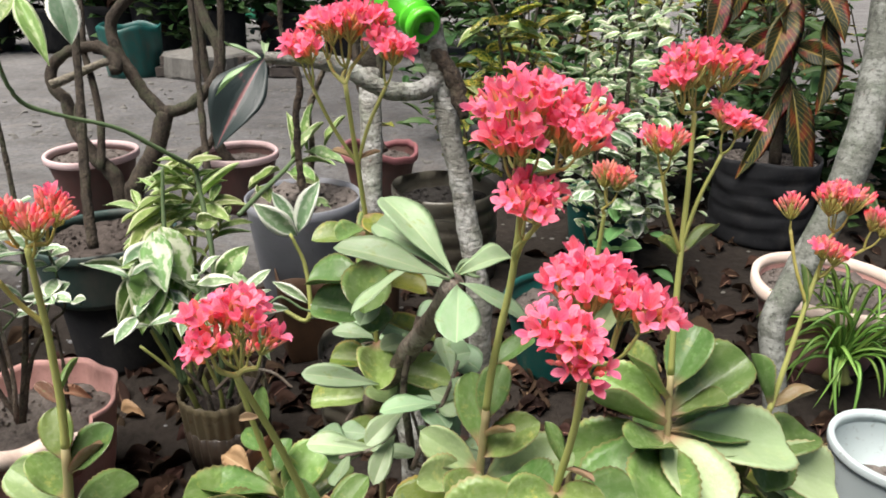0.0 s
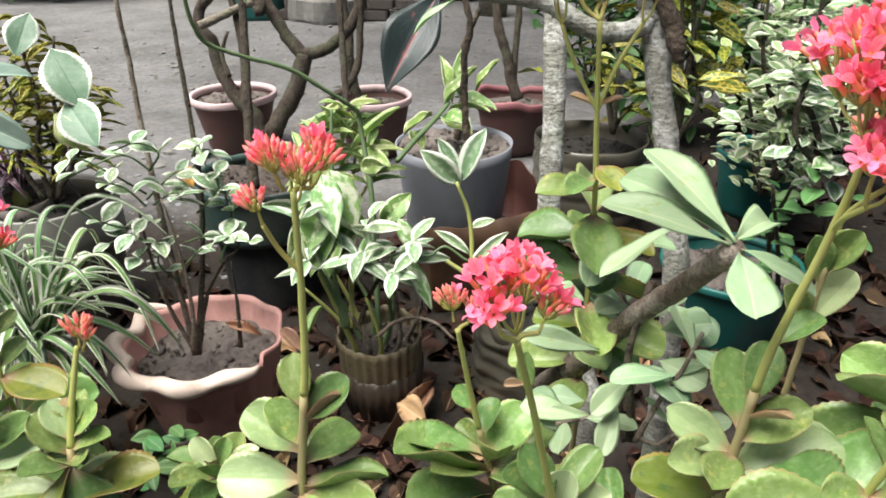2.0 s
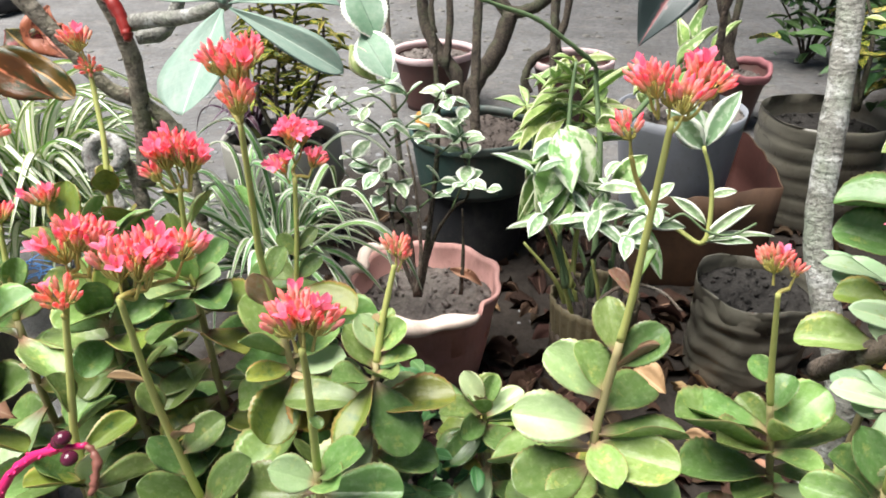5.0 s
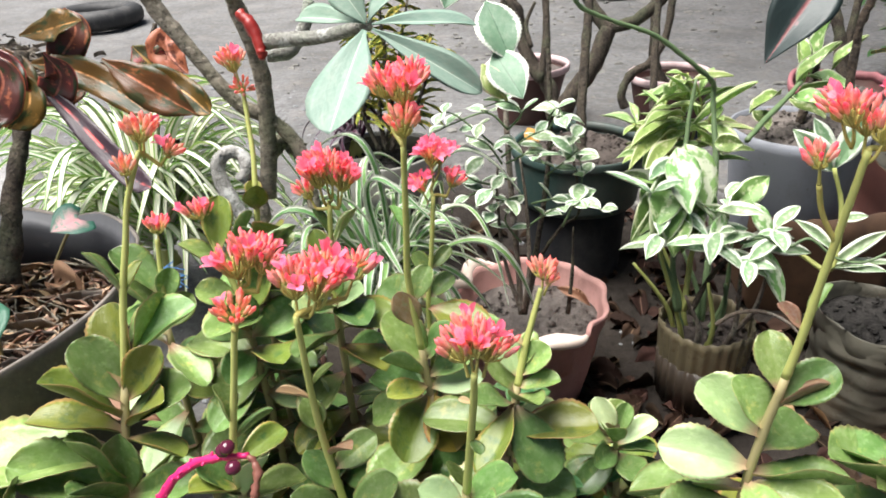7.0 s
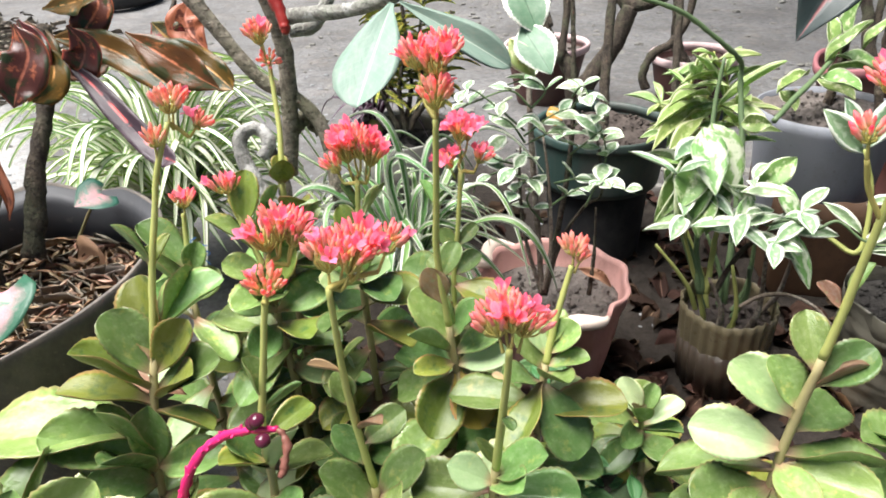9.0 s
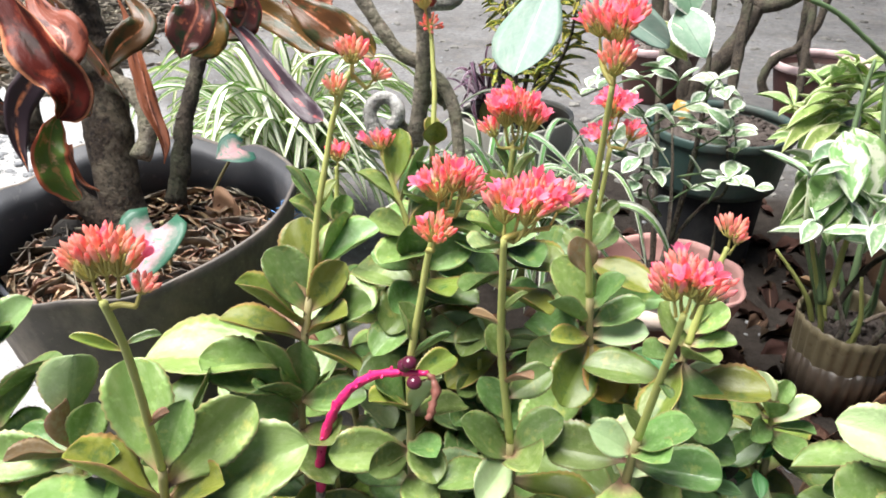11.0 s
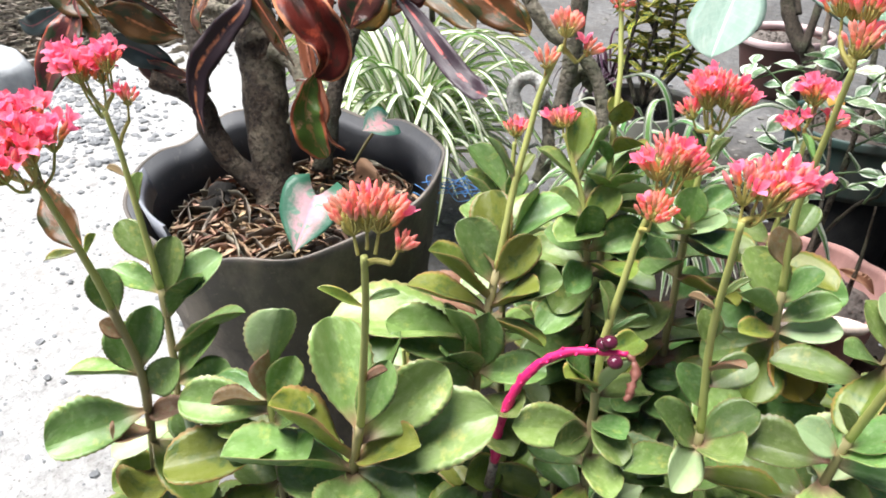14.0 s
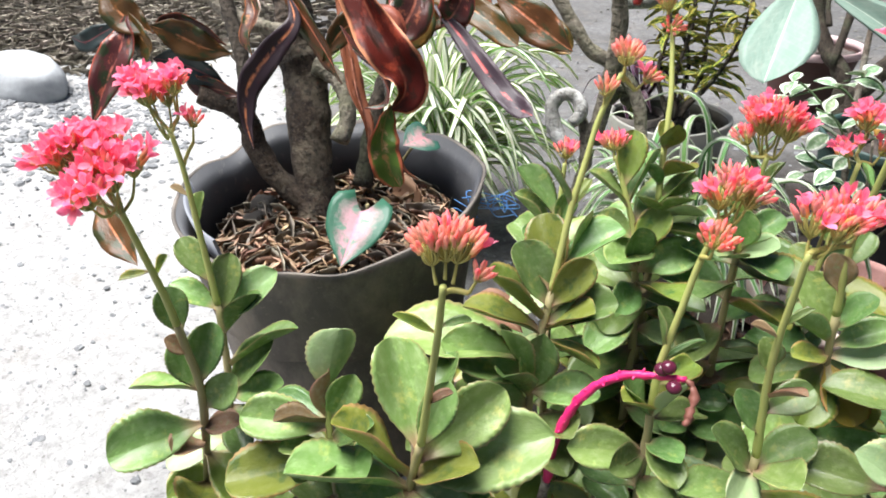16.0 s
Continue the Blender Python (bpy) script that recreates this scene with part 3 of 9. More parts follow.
def merged(name, unit, poses):
    """Many copies of a unit mesh joined into one."""
    nv = len(unit.vertices)
    co = np.zeros(nv * 3)
    unit.vertices.foreach_get("co", co)
    co = np.c_[co.reshape(-1, 3), np.ones(nv)]
    faces = [tuple(p.vertices) for p in unit.polygons]
    uv_by_v = np.zeros((nv, 2))
    if unit.uv_layers:
        for lp, d in zip(unit.loops, unit.uv_layers[0].data):
            uv_by_v[lp.vertex_index] = d.uv
    V, Fc, UV = [], [], []
    for k, m in enumerate(poses):
        V.append((co @ np.array(m).T)[:, :3])
        Fc.extend(tuple(i + k * nv for i in f) for f in faces)
        UV.append(uv_by_v)
    return mesh_of(name, np.concatenate(V), Fc, unit.materials[0], np.concatenate(UV))


# ---- ground ----
def bump_at(x, y):
    return 0.012 * noise.noise((x * 1.7, y * 1.7, 0.3)) + 0.011 * noise.noise((x * 7, y * 7, 4.1)) + 0.006 * noise.noise((x * 16, y * 16, 1.1)) + 0.002 * noise.noise((x * 30, y * 30, 2.2))


def ground_sheet():
    m = Mat("dusty_ground", 0.95, spec=0.15)
    ob = m.coord("Object")
    fine = m.noise(32, 10, 0.8, ob)
    c = m.ramp(fine, [(0.3, (0.075, 0.073, 0.073)), (0.5, (0.19, 0.188, 0.187)), (0.75, (0.3, 0.297, 0.293))])
    c = m.mix(m.ramp(m.noise(2.2, 6, 0.65, ob), [(0.4, (0, 0, 0)), (0.65, (0.75, 0.75, 0.75))]), c, (0.1, 0.097, 0.094))
    c = m.mix(m.ramp(m.noise(8, 8, 0.8, ob, (0.6, 1.6, 1)), [(0.53, (0, 0, 0)), (0.64, (0.6, 0.6, 0.6))]), c, (0.14, 0.13, 0.12))
    c = m.mix(m.ramp(m.noise(45, 3, 0.5, ob), [(0.64, (0, 0, 0)), (0.7, (0.8, 0.8, 0.8))]), c, (0.13, 0.12, 0.11))
    c = m.mix(m.ramp(m.noise(14, 5, 0.7, ob), [(0.55, (0, 0, 0)), (0.7, (0.6, 0.6, 0.6))]), c, (0.15, 0.13, 0.11))
    # brighter light on the open side of the yard, painted as paler ground
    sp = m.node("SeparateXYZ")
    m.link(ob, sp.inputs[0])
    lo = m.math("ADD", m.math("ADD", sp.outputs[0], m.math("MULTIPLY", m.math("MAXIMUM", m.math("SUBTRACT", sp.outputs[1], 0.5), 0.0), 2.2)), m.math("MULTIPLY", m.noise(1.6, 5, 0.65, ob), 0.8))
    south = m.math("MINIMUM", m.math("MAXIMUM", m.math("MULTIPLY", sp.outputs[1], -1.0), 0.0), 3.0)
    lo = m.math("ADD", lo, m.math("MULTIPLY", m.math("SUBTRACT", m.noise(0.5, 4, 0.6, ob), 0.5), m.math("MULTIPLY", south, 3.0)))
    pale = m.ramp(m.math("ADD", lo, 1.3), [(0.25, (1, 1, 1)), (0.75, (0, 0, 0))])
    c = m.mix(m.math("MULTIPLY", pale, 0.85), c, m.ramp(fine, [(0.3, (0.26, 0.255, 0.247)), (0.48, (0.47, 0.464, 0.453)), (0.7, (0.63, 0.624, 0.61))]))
    c = m.mix(m.ramp(m.noise(5, 7, 0.75, ob), [(0.52, (0, 0, 0)), (0.72, (0.5, 0.5, 0.5))]), c, (0.27, 0.24, 0.21))
    c = m.mix(m.ramp(m.noise(120, 2, 0.5, ob), [(0.66, (0, 0, 0)), (0.7, (0.7, 0.7, 0.7))]), c, (0.14, 0.13, 0.12))
    # dark planting soil along the pots, painted darker still for the shade between them
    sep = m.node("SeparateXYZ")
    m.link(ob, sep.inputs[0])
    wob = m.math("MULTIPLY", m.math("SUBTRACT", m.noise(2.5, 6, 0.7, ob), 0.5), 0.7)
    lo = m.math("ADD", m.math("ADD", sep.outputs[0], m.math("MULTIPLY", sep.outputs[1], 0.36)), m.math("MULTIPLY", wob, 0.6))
    shaded_bed = m.math("MULTIPLY", m.ramp(m.math("ADD", lo, 1.86), [(0.85, (0, 0, 0)), (1.0, (1, 1, 1))]), m.ramp(m.math("ADD", m.math("MULTIPLY", m.math("SUBTRACT", sep.outputs[1], m.math("MULTIPLY", m.math("MINIMUM", m.math("MAXIMUM", m.math("ADD", sep.outputs[0], 0.2), 0.0), 0.6), 2.4)), 0.28), m.math("MULTIPLY", wob, 0.25)), [(0.5, (1, 1, 1)), (0.62, (0, 0, 0))]))
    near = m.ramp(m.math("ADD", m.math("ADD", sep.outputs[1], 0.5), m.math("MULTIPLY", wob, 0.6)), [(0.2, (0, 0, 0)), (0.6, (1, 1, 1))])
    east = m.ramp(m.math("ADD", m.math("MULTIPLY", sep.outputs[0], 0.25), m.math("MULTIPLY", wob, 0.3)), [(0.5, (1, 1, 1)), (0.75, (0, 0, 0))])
    shaded_bed = m.math("MULTIPLY", m.math("MULTIPLY", shaded_bed, near), east)
    c = m.mix(m.math("MULTIPLY", shaded_bed, 0.95), c, m.ramp(fine, [(0.3, (0.01, 0.008, 0.006)), (0.7, (0.05, 0.039, 0.031))]))
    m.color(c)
    m.bump(m.math("ADD", fine, m.math("MULTIPLY", m.noise(14, 8, 0.75, ob), 1.2)), 0.8, 0.016)
    s = np.linspace(-1, 1, 221)
    ax = np.sinh(s * 5.2) / np.sinh(5.2) * 80
    V = [(x - 0.6, y + 1.2, bump_at(x - 0.6, y + 1.2)) for y in ax for x in ax]
    n = len(ax)
    Fc = [(i * n + j, i * n + j + 1, (i + 1) * n + j + 1, (i + 1) * n + j) for i in range(n - 1) for j in range(n - 1)]
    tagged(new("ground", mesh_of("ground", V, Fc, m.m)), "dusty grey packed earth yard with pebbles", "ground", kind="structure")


ground_sheet()


# ---- flowers ----
def floret_mesh(name, mat, seed):
    """A cup of four pointed petals on a green-yellow tube, 1 across, opening to +z."""
    rnd = random.Random(seed)
    V, UV, Fc = [], [], []
    spread = (0.28, 0.36, 0.42, 0.47, 0.5)[seed]
    for q in range(4):
        a = q * math.pi / 2 + rnd.uniform(-0.15, 0.15)
        rise = rnd.uniform(0.8, 1.2) * (0.76 - spread) * 1.5
        o = len(V)
        for i in range(6):
            v = i / 5
            w = (0.08, 0.155, 0.185, 0.16, 0.085, 0.008)[i]
            for s in (-1, 0, 1):
                r = 0.05 + spread * v ** 0.9
                z = rise * v + 0.07 * math.sin(v * 3) - 0.12 * v ** 3 + (0.0 if s else -0.045)
                V.append((r * math.cos(a) - s * w * math.sin(a), r * math.sin(a) + s * w * math.cos(a), z))
                UV.append((0.5 + s * 0.5, 0.32 + 0.68 * v))
        for i in range(5):
            for j in range(2):
                k = o + i * 3 + j
                Fc.append((k, k + 3, k + 4, k + 1))
    o = len(V)
    for i, (r, z) in enumerate(((0.09, 0.04), (0.1, -0.2), (0.13, -0.45), (0.05, -0.62))):
        for j in range(6):
            V.append((r * math.cos(j * math.pi / 3), r * math.sin(j * math.pi / 3), z))
            UV.append((0.5, 0.3 - 0.1 * i))
    for i in range(3):
        for j in range(6):
            a, b = o + i * 6 + j, o + i * 6 + (j + 1) % 6
            Fc.append((a, b, b + 6, a + 6)[::-1])
    return mesh_of(name, V, Fc, mat, UV)


def bud_mesh(name, mat):
    """A closed pointed bud, 1 long, on +z."""
    V, UV, Fc = [], [], []
    prof = ((0.05, -0.5), (0.14, -0.36), (0.14, -0.15), (0.13, 0.04), (0.185, 0.24), (0.14, 0.46), (0.015, 0.68))
    for i, (r, z) in enumerate(prof):
        for j in range(8):
            a = j * math.pi / 4 + 0.1 * i
            k = r * (1.0 if j % 2 else 0.84)
            V.append((k * math.cos(a), k * math.sin(a), z))
            UV.append((0.5, i / 6))
    for i in range(6):
        for j in range(8):
            a, b = i * 8 + j, i * 8 + (j + 1) % 8
            Fc.append((a, b, b + 8, a + 8))
    Fc.append(tuple(range(48, 56)))
    return mesh_of(name, V, Fc, mat, UV)


FLORETS = [floret_mesh("floret", PETAL, s) for s in range(5)]
BUDS = [bud_mesh("bud", BUD)]
BUDS_PEACH = [bud_mesh("bud", BUD_PEACH)]
KAL_LEAVES = [[leaf_unit("leaf", "spoon", m, 8, 26, f, b, c, w, 0.026, tw, 0.03, s) for s, (f, b, c, w, tw) in
               enumerate(((0.12, 0.1, 0.3, 0.01, 0.1), (0.2, -0.06, 0.2, 0.02, -0.15), (0.05, 0.22, 0.35, 0.02, 0.0), (0.1, 0.02, 0.45, 0.03, 0.25)))] for m in KAL_SET]


def flower_head(plant, neck, centre, rx, rz, opened, rnd):
    """A flower cluster: small tufts of florets and buds at the ends of forked stalks."""
    peach = opened <= 0.16
    if opened < 0.65:
        opened *= 0.3
    neck, c = np.array(neck, float), np.array(centre, float)
    up = c - neck
    up = up / (np.linalg.norm(up) + 1e-6) + np.array((0, 0, 1.2))
    up /= np.linalg.norm(up)
    side = np.cross(up, (0.2, 0.9, 0.1))
    side /= np.linalg.norm(side)
    fore = np.cross(up, side)
    rx, rz = rx * 0.95, rz * 0.95
    n = max(9, int(6.2 * (rx / 0.0088) ** 1.65 * (0.85 + 1.3 * (1 - opened))))
    neck2 = c - up * (rz * 0.95 + 0.01)
    stalks = [tube_data([neck, (neck * 0.5 + neck2 * 0.5) + side * 0.003, neck2], [0.0021, 0.0018], 6)] if np.linalg.norm(neck - neck2) > 0.01 else []
    tufts = max(1, min(8, int(rx / 0.0075)))
    spots = []
    for t in range(tufts):
        a = t * 2.39996 + rnd.uniform(-0.3, 0.3)
        q = 0.66 * math.sqrt((t + 0.3) / tufts) if tufts > 1 else 0.0
        out = side * math.cos(a) + fore * math.sin(a)
        tr = rx * (0.5 if tufts > 2 else 0.68 if tufts > 1 else 1.0)
        tz = min(rz * 0.9, tr * 0.95)
        tc = c + out * rx * q + up * (rz * (0.42 - 0.85 * q * q) * rnd.uniform(0.7, 1.15) if tufts > 1 else 0)
        root = tc - up * tz * 0.95 - out * rx * q * 0.12
        stalks.append(tube_data([neck2, (neck2 + root) / 2 - up * 0.002 + out * rx * q * 0.15, root], [0.0014, 0.001], 5, smooth=3))
        lean = up + out * q * 0.7
        lean /= np.linalg.norm(lean)
        m = max(5, n // tufts)
        for k in range(m):
            h = 1 - (k + 0.5) / m * 0.95
            b = k * 2.39996 + rnd.uniform(-0.35, 0.35)
            w = math.sqrt(max(0, 1 - h * h))
            flat = side * math.cos(b) + fore * math.sin(b)
            pos = tc + rnd.uniform(0.82, 1.05) * (flat * w * tr + lean * h * tz)
            aim = flat * w * 0.75 + lean * (0.85 if opened > 0.5 else 1.05)
            aim /= np.linalg.norm(aim)
            foot = pos - aim * 0.006
            stalks.append(tube_data([root, (root + foot) / 2 + flat * w * 0.002, foot], [0.001, 0.0007], 4, smooth=2))
            spots.append((pos, aim))
    head = part("flower_head", mesh_of("flower_head", *join(stalks), STALK_RED if opened < 0.25 else STALK), plant)
    for pos, aim in spots:
        q = Vector(aim).to_track_quat("Z", "Y").to_matrix().to_4x4() @ pose(0, 0, 0, 0, 0, rnd.uniform(0, 360))
        if rnd.random() < opened * 0.93:
            s = rnd.uniform(0.0138, 0.018)
            part("floret", rnd.choice(FLORETS if opened > 0.5 else FLORETS[:3]), head, "", Matrix.Translation(pos) @ q @ pose(0, 0, 0, rnd.uniform(-22, 22), rnd.uniform(-22, 22)) @ Matrix.Scale(s, 4))
        else:
            s = rnd.uniform(0.0082, 0.0118)
            part("bud", (BUDS_PEACH if peach else BUDS)[0], head, "", Matrix.Translation(pos) @ q @ Matrix.Scale(s, 4))


PATHSIDE = np.array((-0.32, -0.1, 0.95))


def kalanchoe(label, stem, heads, *leaf_lists, fill=True):
    """stem: points from the ground up. heads: (place along the stem, centre, half width, half height, share open).
    leaves: (place along the stem, tip, width, tint)."""
    rnd = random.Random(label)
    plant = thing("kalanchoe", stem[0], label, "plant", "kalanchoe clump")
    S = np.array(stem, float)
    run = np.r_[0, np.cumsum(np.linalg.norm(np.diff(S, axis=0), axis=1))]
    run /= run[-1]

    def spot(s):
        return np.array([np.interp(s, run, S[:, k]) for k in range(3)])

    leaves = [l for ls in leaf_lists for l in ls]
    big = [l[0] for l in leaves if l[4] > 0.028] or [0.5]
    turn = min(0.85, max(big) + 0.02)
    low = [spot(turn * k / 6) for k in range(7)]
    tube("stem", low, [0.0056, 0.0036], WOODY, plant, 8, 0.12, 1)
    high = [spot(turn + (1 - turn) * k / 5) for k in range(6)]
    tube("stalk", high, [0.0035, 0.0023], STALK, plant, 8, 0.05, 2)
    lowest = 1.0
    for s, x, y, z, w, tint in leaves:
        b = spot(s)
        d = spot(min(1, s + 0.02)) - spot(max(0, s - 0.02))
        d /= np.linalg.norm(d) + 1e-9
        tip = np.array((x, y, z))
        length = np.linalg.norm(tip - b)
        if tint == 2 and (w > 0.034 or length > 0.06):
            tint = 1
        open_side = PATHSIDE - b
        open_side /= np.linalg.norm(open_side)
        wob = np.array((rnd.uniform(-.25, .25), rnd.uniform(-.25, .25), rnd.uniform(0, 0.25)))
        if w > 0.016:
            lowest = min(lowest, s)
            if w / length > 0.42:
                nrm = d * 0.4 + open_side * 0.85 + wob
                w = max(w, 0.52 * length)
                if w > 0.72 * length:
                    nrm = d + wob
                    tip = tip + open_side * math.sqrt((w / 0.72) ** 2 - length ** 2)
            else:
                nrm = np.array((0, 0, 1)) - 0.35 * open_side + wob
                w = 0.55 * length
        else:
            nrm = d + wob
        part("leaf", rnd.choice(KAL_LEAVES[tint]), plant, "", leaf_pose(b, tip, nrm, w))
    # older leaves lower down the stem
    top = spot(lowest)[2]
    k, z = 0, top - 0.012
    while z > max(0.08, top - 0.26) and fill:
        s = float(np.interp(z, S[:, 2], run))
        b = spot(s)
        a = k * 1.5708 + rnd.uniform(-0.4, 0.4)
        for q in (0, math.pi):
            L = rnd.uniform(0.055, 0.088)
            o = np.array((math.cos(a + q), math.sin(a + q), rnd.uniform(-0.25, 0.35)))
            o /= np.linalg.norm(o)
            tint = 0 if rnd.random() < 0.8 else 1
            part("leaf", rnd.choice(KAL_LEAVES[tint]), plant, "", leaf_pose(b, b + o * L, (rnd.uniform(-.3, .3), rnd.uniform(-.5, .1), 1), L * rnd.uniform(0.5, 0.64)))
        k += 1
        z -= rnd.uniform(0.02, 0.032)
    for s, x, y, z, rx, rz, opened in heads:
        flower_head(plant, spot(s), (x, y, z), rx, rz, opened, rnd)
    return plant


# ---- pots ----
def soil_top(pot, name, r, z, mat, lumps=0.016, seed=0):
    """A lumpy disc of earth."""
    x0, y0 = pot.location.x, pot.location.y
    V, Fc = [(0, 0, 0.01)], []
    rings, segs = 16, 64
    for i in range(1, rings + 1):
        q = r * i / rings
        for j in range(segs):
            a = 2 * math.pi * j / segs
            x, y = q * math.cos(a), q * math.sin(a)
            V.append((x, y, lumps * (noise.noise((x * 22 + seed, y * 22, 1)) + 0.5 * noise.noise((x * 70, y * 70 + seed, 1)) + 0.35 * noise.noise((x * 160, y * 160 + seed, 3))) * (1 if i < rings else 0.2)))
    for j in range(segs):
        Fc.append((0, 1 + j, 1 + (j + 1) % segs))
    for i in range(rings - 1):
        for j in range(segs):
            a, b = 1 + i * segs + j, 1 + i * segs + (j + 1) % segs
            Fc.append((a, a + segs, b + segs, b))
    V += [(0.9 * r * math.cos(2 * math.pi * j / segs), 0.9 * r * math.sin(2 * math.pi * j / segs), -0.02) for j in range(segs)]
    o, p = 1 + (rings - 1) * segs, 1 + rings * segs
    for j in range(segs):
        k = (j + 1) % segs
        Fc.append((o + j, p + j, p + k, o + k))
    rc = random.Random(seed + 17)
    for _ in range(int(r * 1300)):
        q, a, s = r * 0.95 * math.sqrt(rc.random()), rc.uniform(0, 6.28), rc.uniform(0.002, 0.004 + 0.006 * rc.random() ** 2)
        o, cx, cy = len(V), q * math.cos(a), q * math.sin(a)
        V += [(cx + s * dx * rc.uniform(0.7, 1.4), cy + s * dy * rc.uniform(0.7, 1.4), 0.004 + s * dz) for dx, dy, dz in ((1, 0, 0), (0, 1, 0), (-1, 0, 0), (0, -1, 0), (0, 0, 0.9), (0, 0, -0.9))]
        Fc += [(o, o + 1, o + 4), (o + 1, o + 2, o + 4), (o + 2, o + 3, o + 4), (o + 3, o, o + 4), (o + 1, o, o + 5), (o + 2, o + 1, o + 5), (o + 3, o + 2, o + 5), (o, o + 3, o + 5)]
    return part(name, mesh_of(name, V, Fc, mat), pot, "", Matrix.Translation((x0, y0, z)))


def pot(name, at, r, h, mat, label, soil=0.82, base=0.72, wall=0.006, rim=None, rim_mat=None, ribs=0, flutes=0, soil_mat_=None, wave=None, seed=0, lean=(0, 0), z0=0.0, dent=0.0):
    """A round open pot at (x, y): rim radius, height, walls with thickness, soil inside."""
    x, y = at
    ob = thing(name, (x, y, z0), label, "plant pot")
    rb = r * base
    prof = []
    n = 10 if not ribs else ribs * 6
    for k in range(n + 1):
        v = k / n
        q = rb + (r - rb) * v
        if ribs:
            q += 0.012 * r * 6 * (abs(math.sin(math.pi * ribs * v)) ** 0.5 - 0.6) * 0.35
        prof.append((q, h * v))
    prof = [(prof[0][0] * 0.6, 0.0)] + prof
    inner = [(r - wall, h), (r - wall * 1.2, h * 0.9), (rb + (r - rb) * soil * 0.9 - wall, h * (soil - 0.12))]
    fl = None
    if flutes or wave or seed:
        def fl(a, k):
            dr = 0.0022 * math.cos(flutes * a) if flutes else 0
            v = min(1, k / max(1, n))
            dr += 0.012 * r * 5 * v * noise.noise((math.cos(a) * 1.3 + seed, math.sin(a) * 1.3, 0.2))
            dz = 0
            if dent:
                dr += dent * noise.noise((2.5 * math.cos(a) + seed, 2.5 * math.sin(a), k * 0.22))
                dz = dent * 1.6 * noise.noise((1.5 * math.cos(a), 1.5 * math.sin(a) + seed, k * 0.1)) * (0 < v)
            if wave and k >= n - 1:
                dz = wave(a)
            return dr, dz
    part("body", mesh_of("body", *lathe(prof + inner, 150 if flutes else 56, fl), mat), ob, "", pose(x, y, z0, *lean))
    if rim:
        drop, out = rim
        rp = [(r - wall * 0.5, h - drop), (r + out * 0.8, h - drop), (r + out, h - drop * 0.6), (r + out, h + 0.002), (r + out * 0.5, h + 0.007), (r - wall, h + 0.004), (r - wall - 0.002, h - drop)]
        part("rim", mesh_of("rim", *lathe(rp, 56, (lambda a, k: fl(a, n)) if fl else None, True), rim_mat or mat), ob, "", pose(x, y, z0, *lean))
    soil_top(ob, "soil", (rb + (r - rb) * soil) - wall * 1.1, z0 + h * soil, soil_mat_ or SOIL, seed=seed)
    return ob


RIM = (0.022, 0.009)


def soil_band(ob, x, y, r, base, h, top, flutes):
    """Wet soil pressed against the inside of a clear fluted wall, seen through it."""
    prof = [(r * base + 0.002, 0.003), (r * base + r * (1 - base) * 0.3 + 0.0022, h * 0.3), (r * base + r * (1 - base) * top + 0.0022, h * top), (r * base + r * (1 - base) * top - 0.0015, h * top)]
    V, Fc = lathe(prof, 150, lambda a, k: (0.0022 * math.cos(flutes * a), (0.012 * noise.noise((2 * math.cos(a), 2 * math.sin(a), 4)) + 0.004 * noise.noise((9 * math.cos(a), 9 * math.sin(a), 1))) * (k > 1)))
    part("soil_band", mesh_of("soil_band", V, Fc, WETSOIL), ob, "dark wet soil behind the clear wall", Matrix.Translation((x, y, 0)))


def tin_planter(at):
    """A square tin cut open, with rounded corners, a ragged top edge and dry leaves inside."""
    x, y = at
    ob = thing("tin_planter", (x, y, 0), "rusty brown square tin cut open, with dry leaves inside", "plant pot")

    def ring(r, z, rag):
        out = []
        for j in range(64):
            a = 2 * math.pi * j / 64
            q = r / max(abs(math.cos(a)), abs(math.sin(a))) ** 0.8
            q += 0.005 * noise.noise((2 * math.cos(a), 2 * math.sin(a), z * 9))
            out.append((q * math.cos(a), q * math.sin(a), z + rag * (0.022 * math.sin(a + 0.6) + 0.02 * noise.noise((3 * math.cos(a), 3 * math.sin(a), 1)))))
        return out
    for name, mat, rows in (("body", TIN, ((0.145, 0, 0), (0.15, 0.02, 0), (0.152, 0.1, 0), (0.155, 0.18, 0), (0.157, 0.26, 1), (0.154, 0.26, 1))), ("inner_wall", TIN_INSIDE, ((0.1535, 0.259, 1), (0.152, 0.2, 0), (0.148, 0.12, 0), (0.1, 0.118, 0)))):
        V = [p for r, z, rag in rows for p in ring(r, z, rag)]
        Fc = [(k * 64 + j, k * 64 + (j + 1) % 64, (k + 1) * 64 + (j + 1) % 64, (k + 1) * 64 + j) for k in range(len(rows) - 1) for j in range(64)]
        part(name, mesh_of(name, V, Fc, mat), ob, "", pose(x, y, 0, 0, 0, 20))
    soil_top(ob, "soil", 0.15, 0.13, SOIL_DARK, seed=8)
    return ob


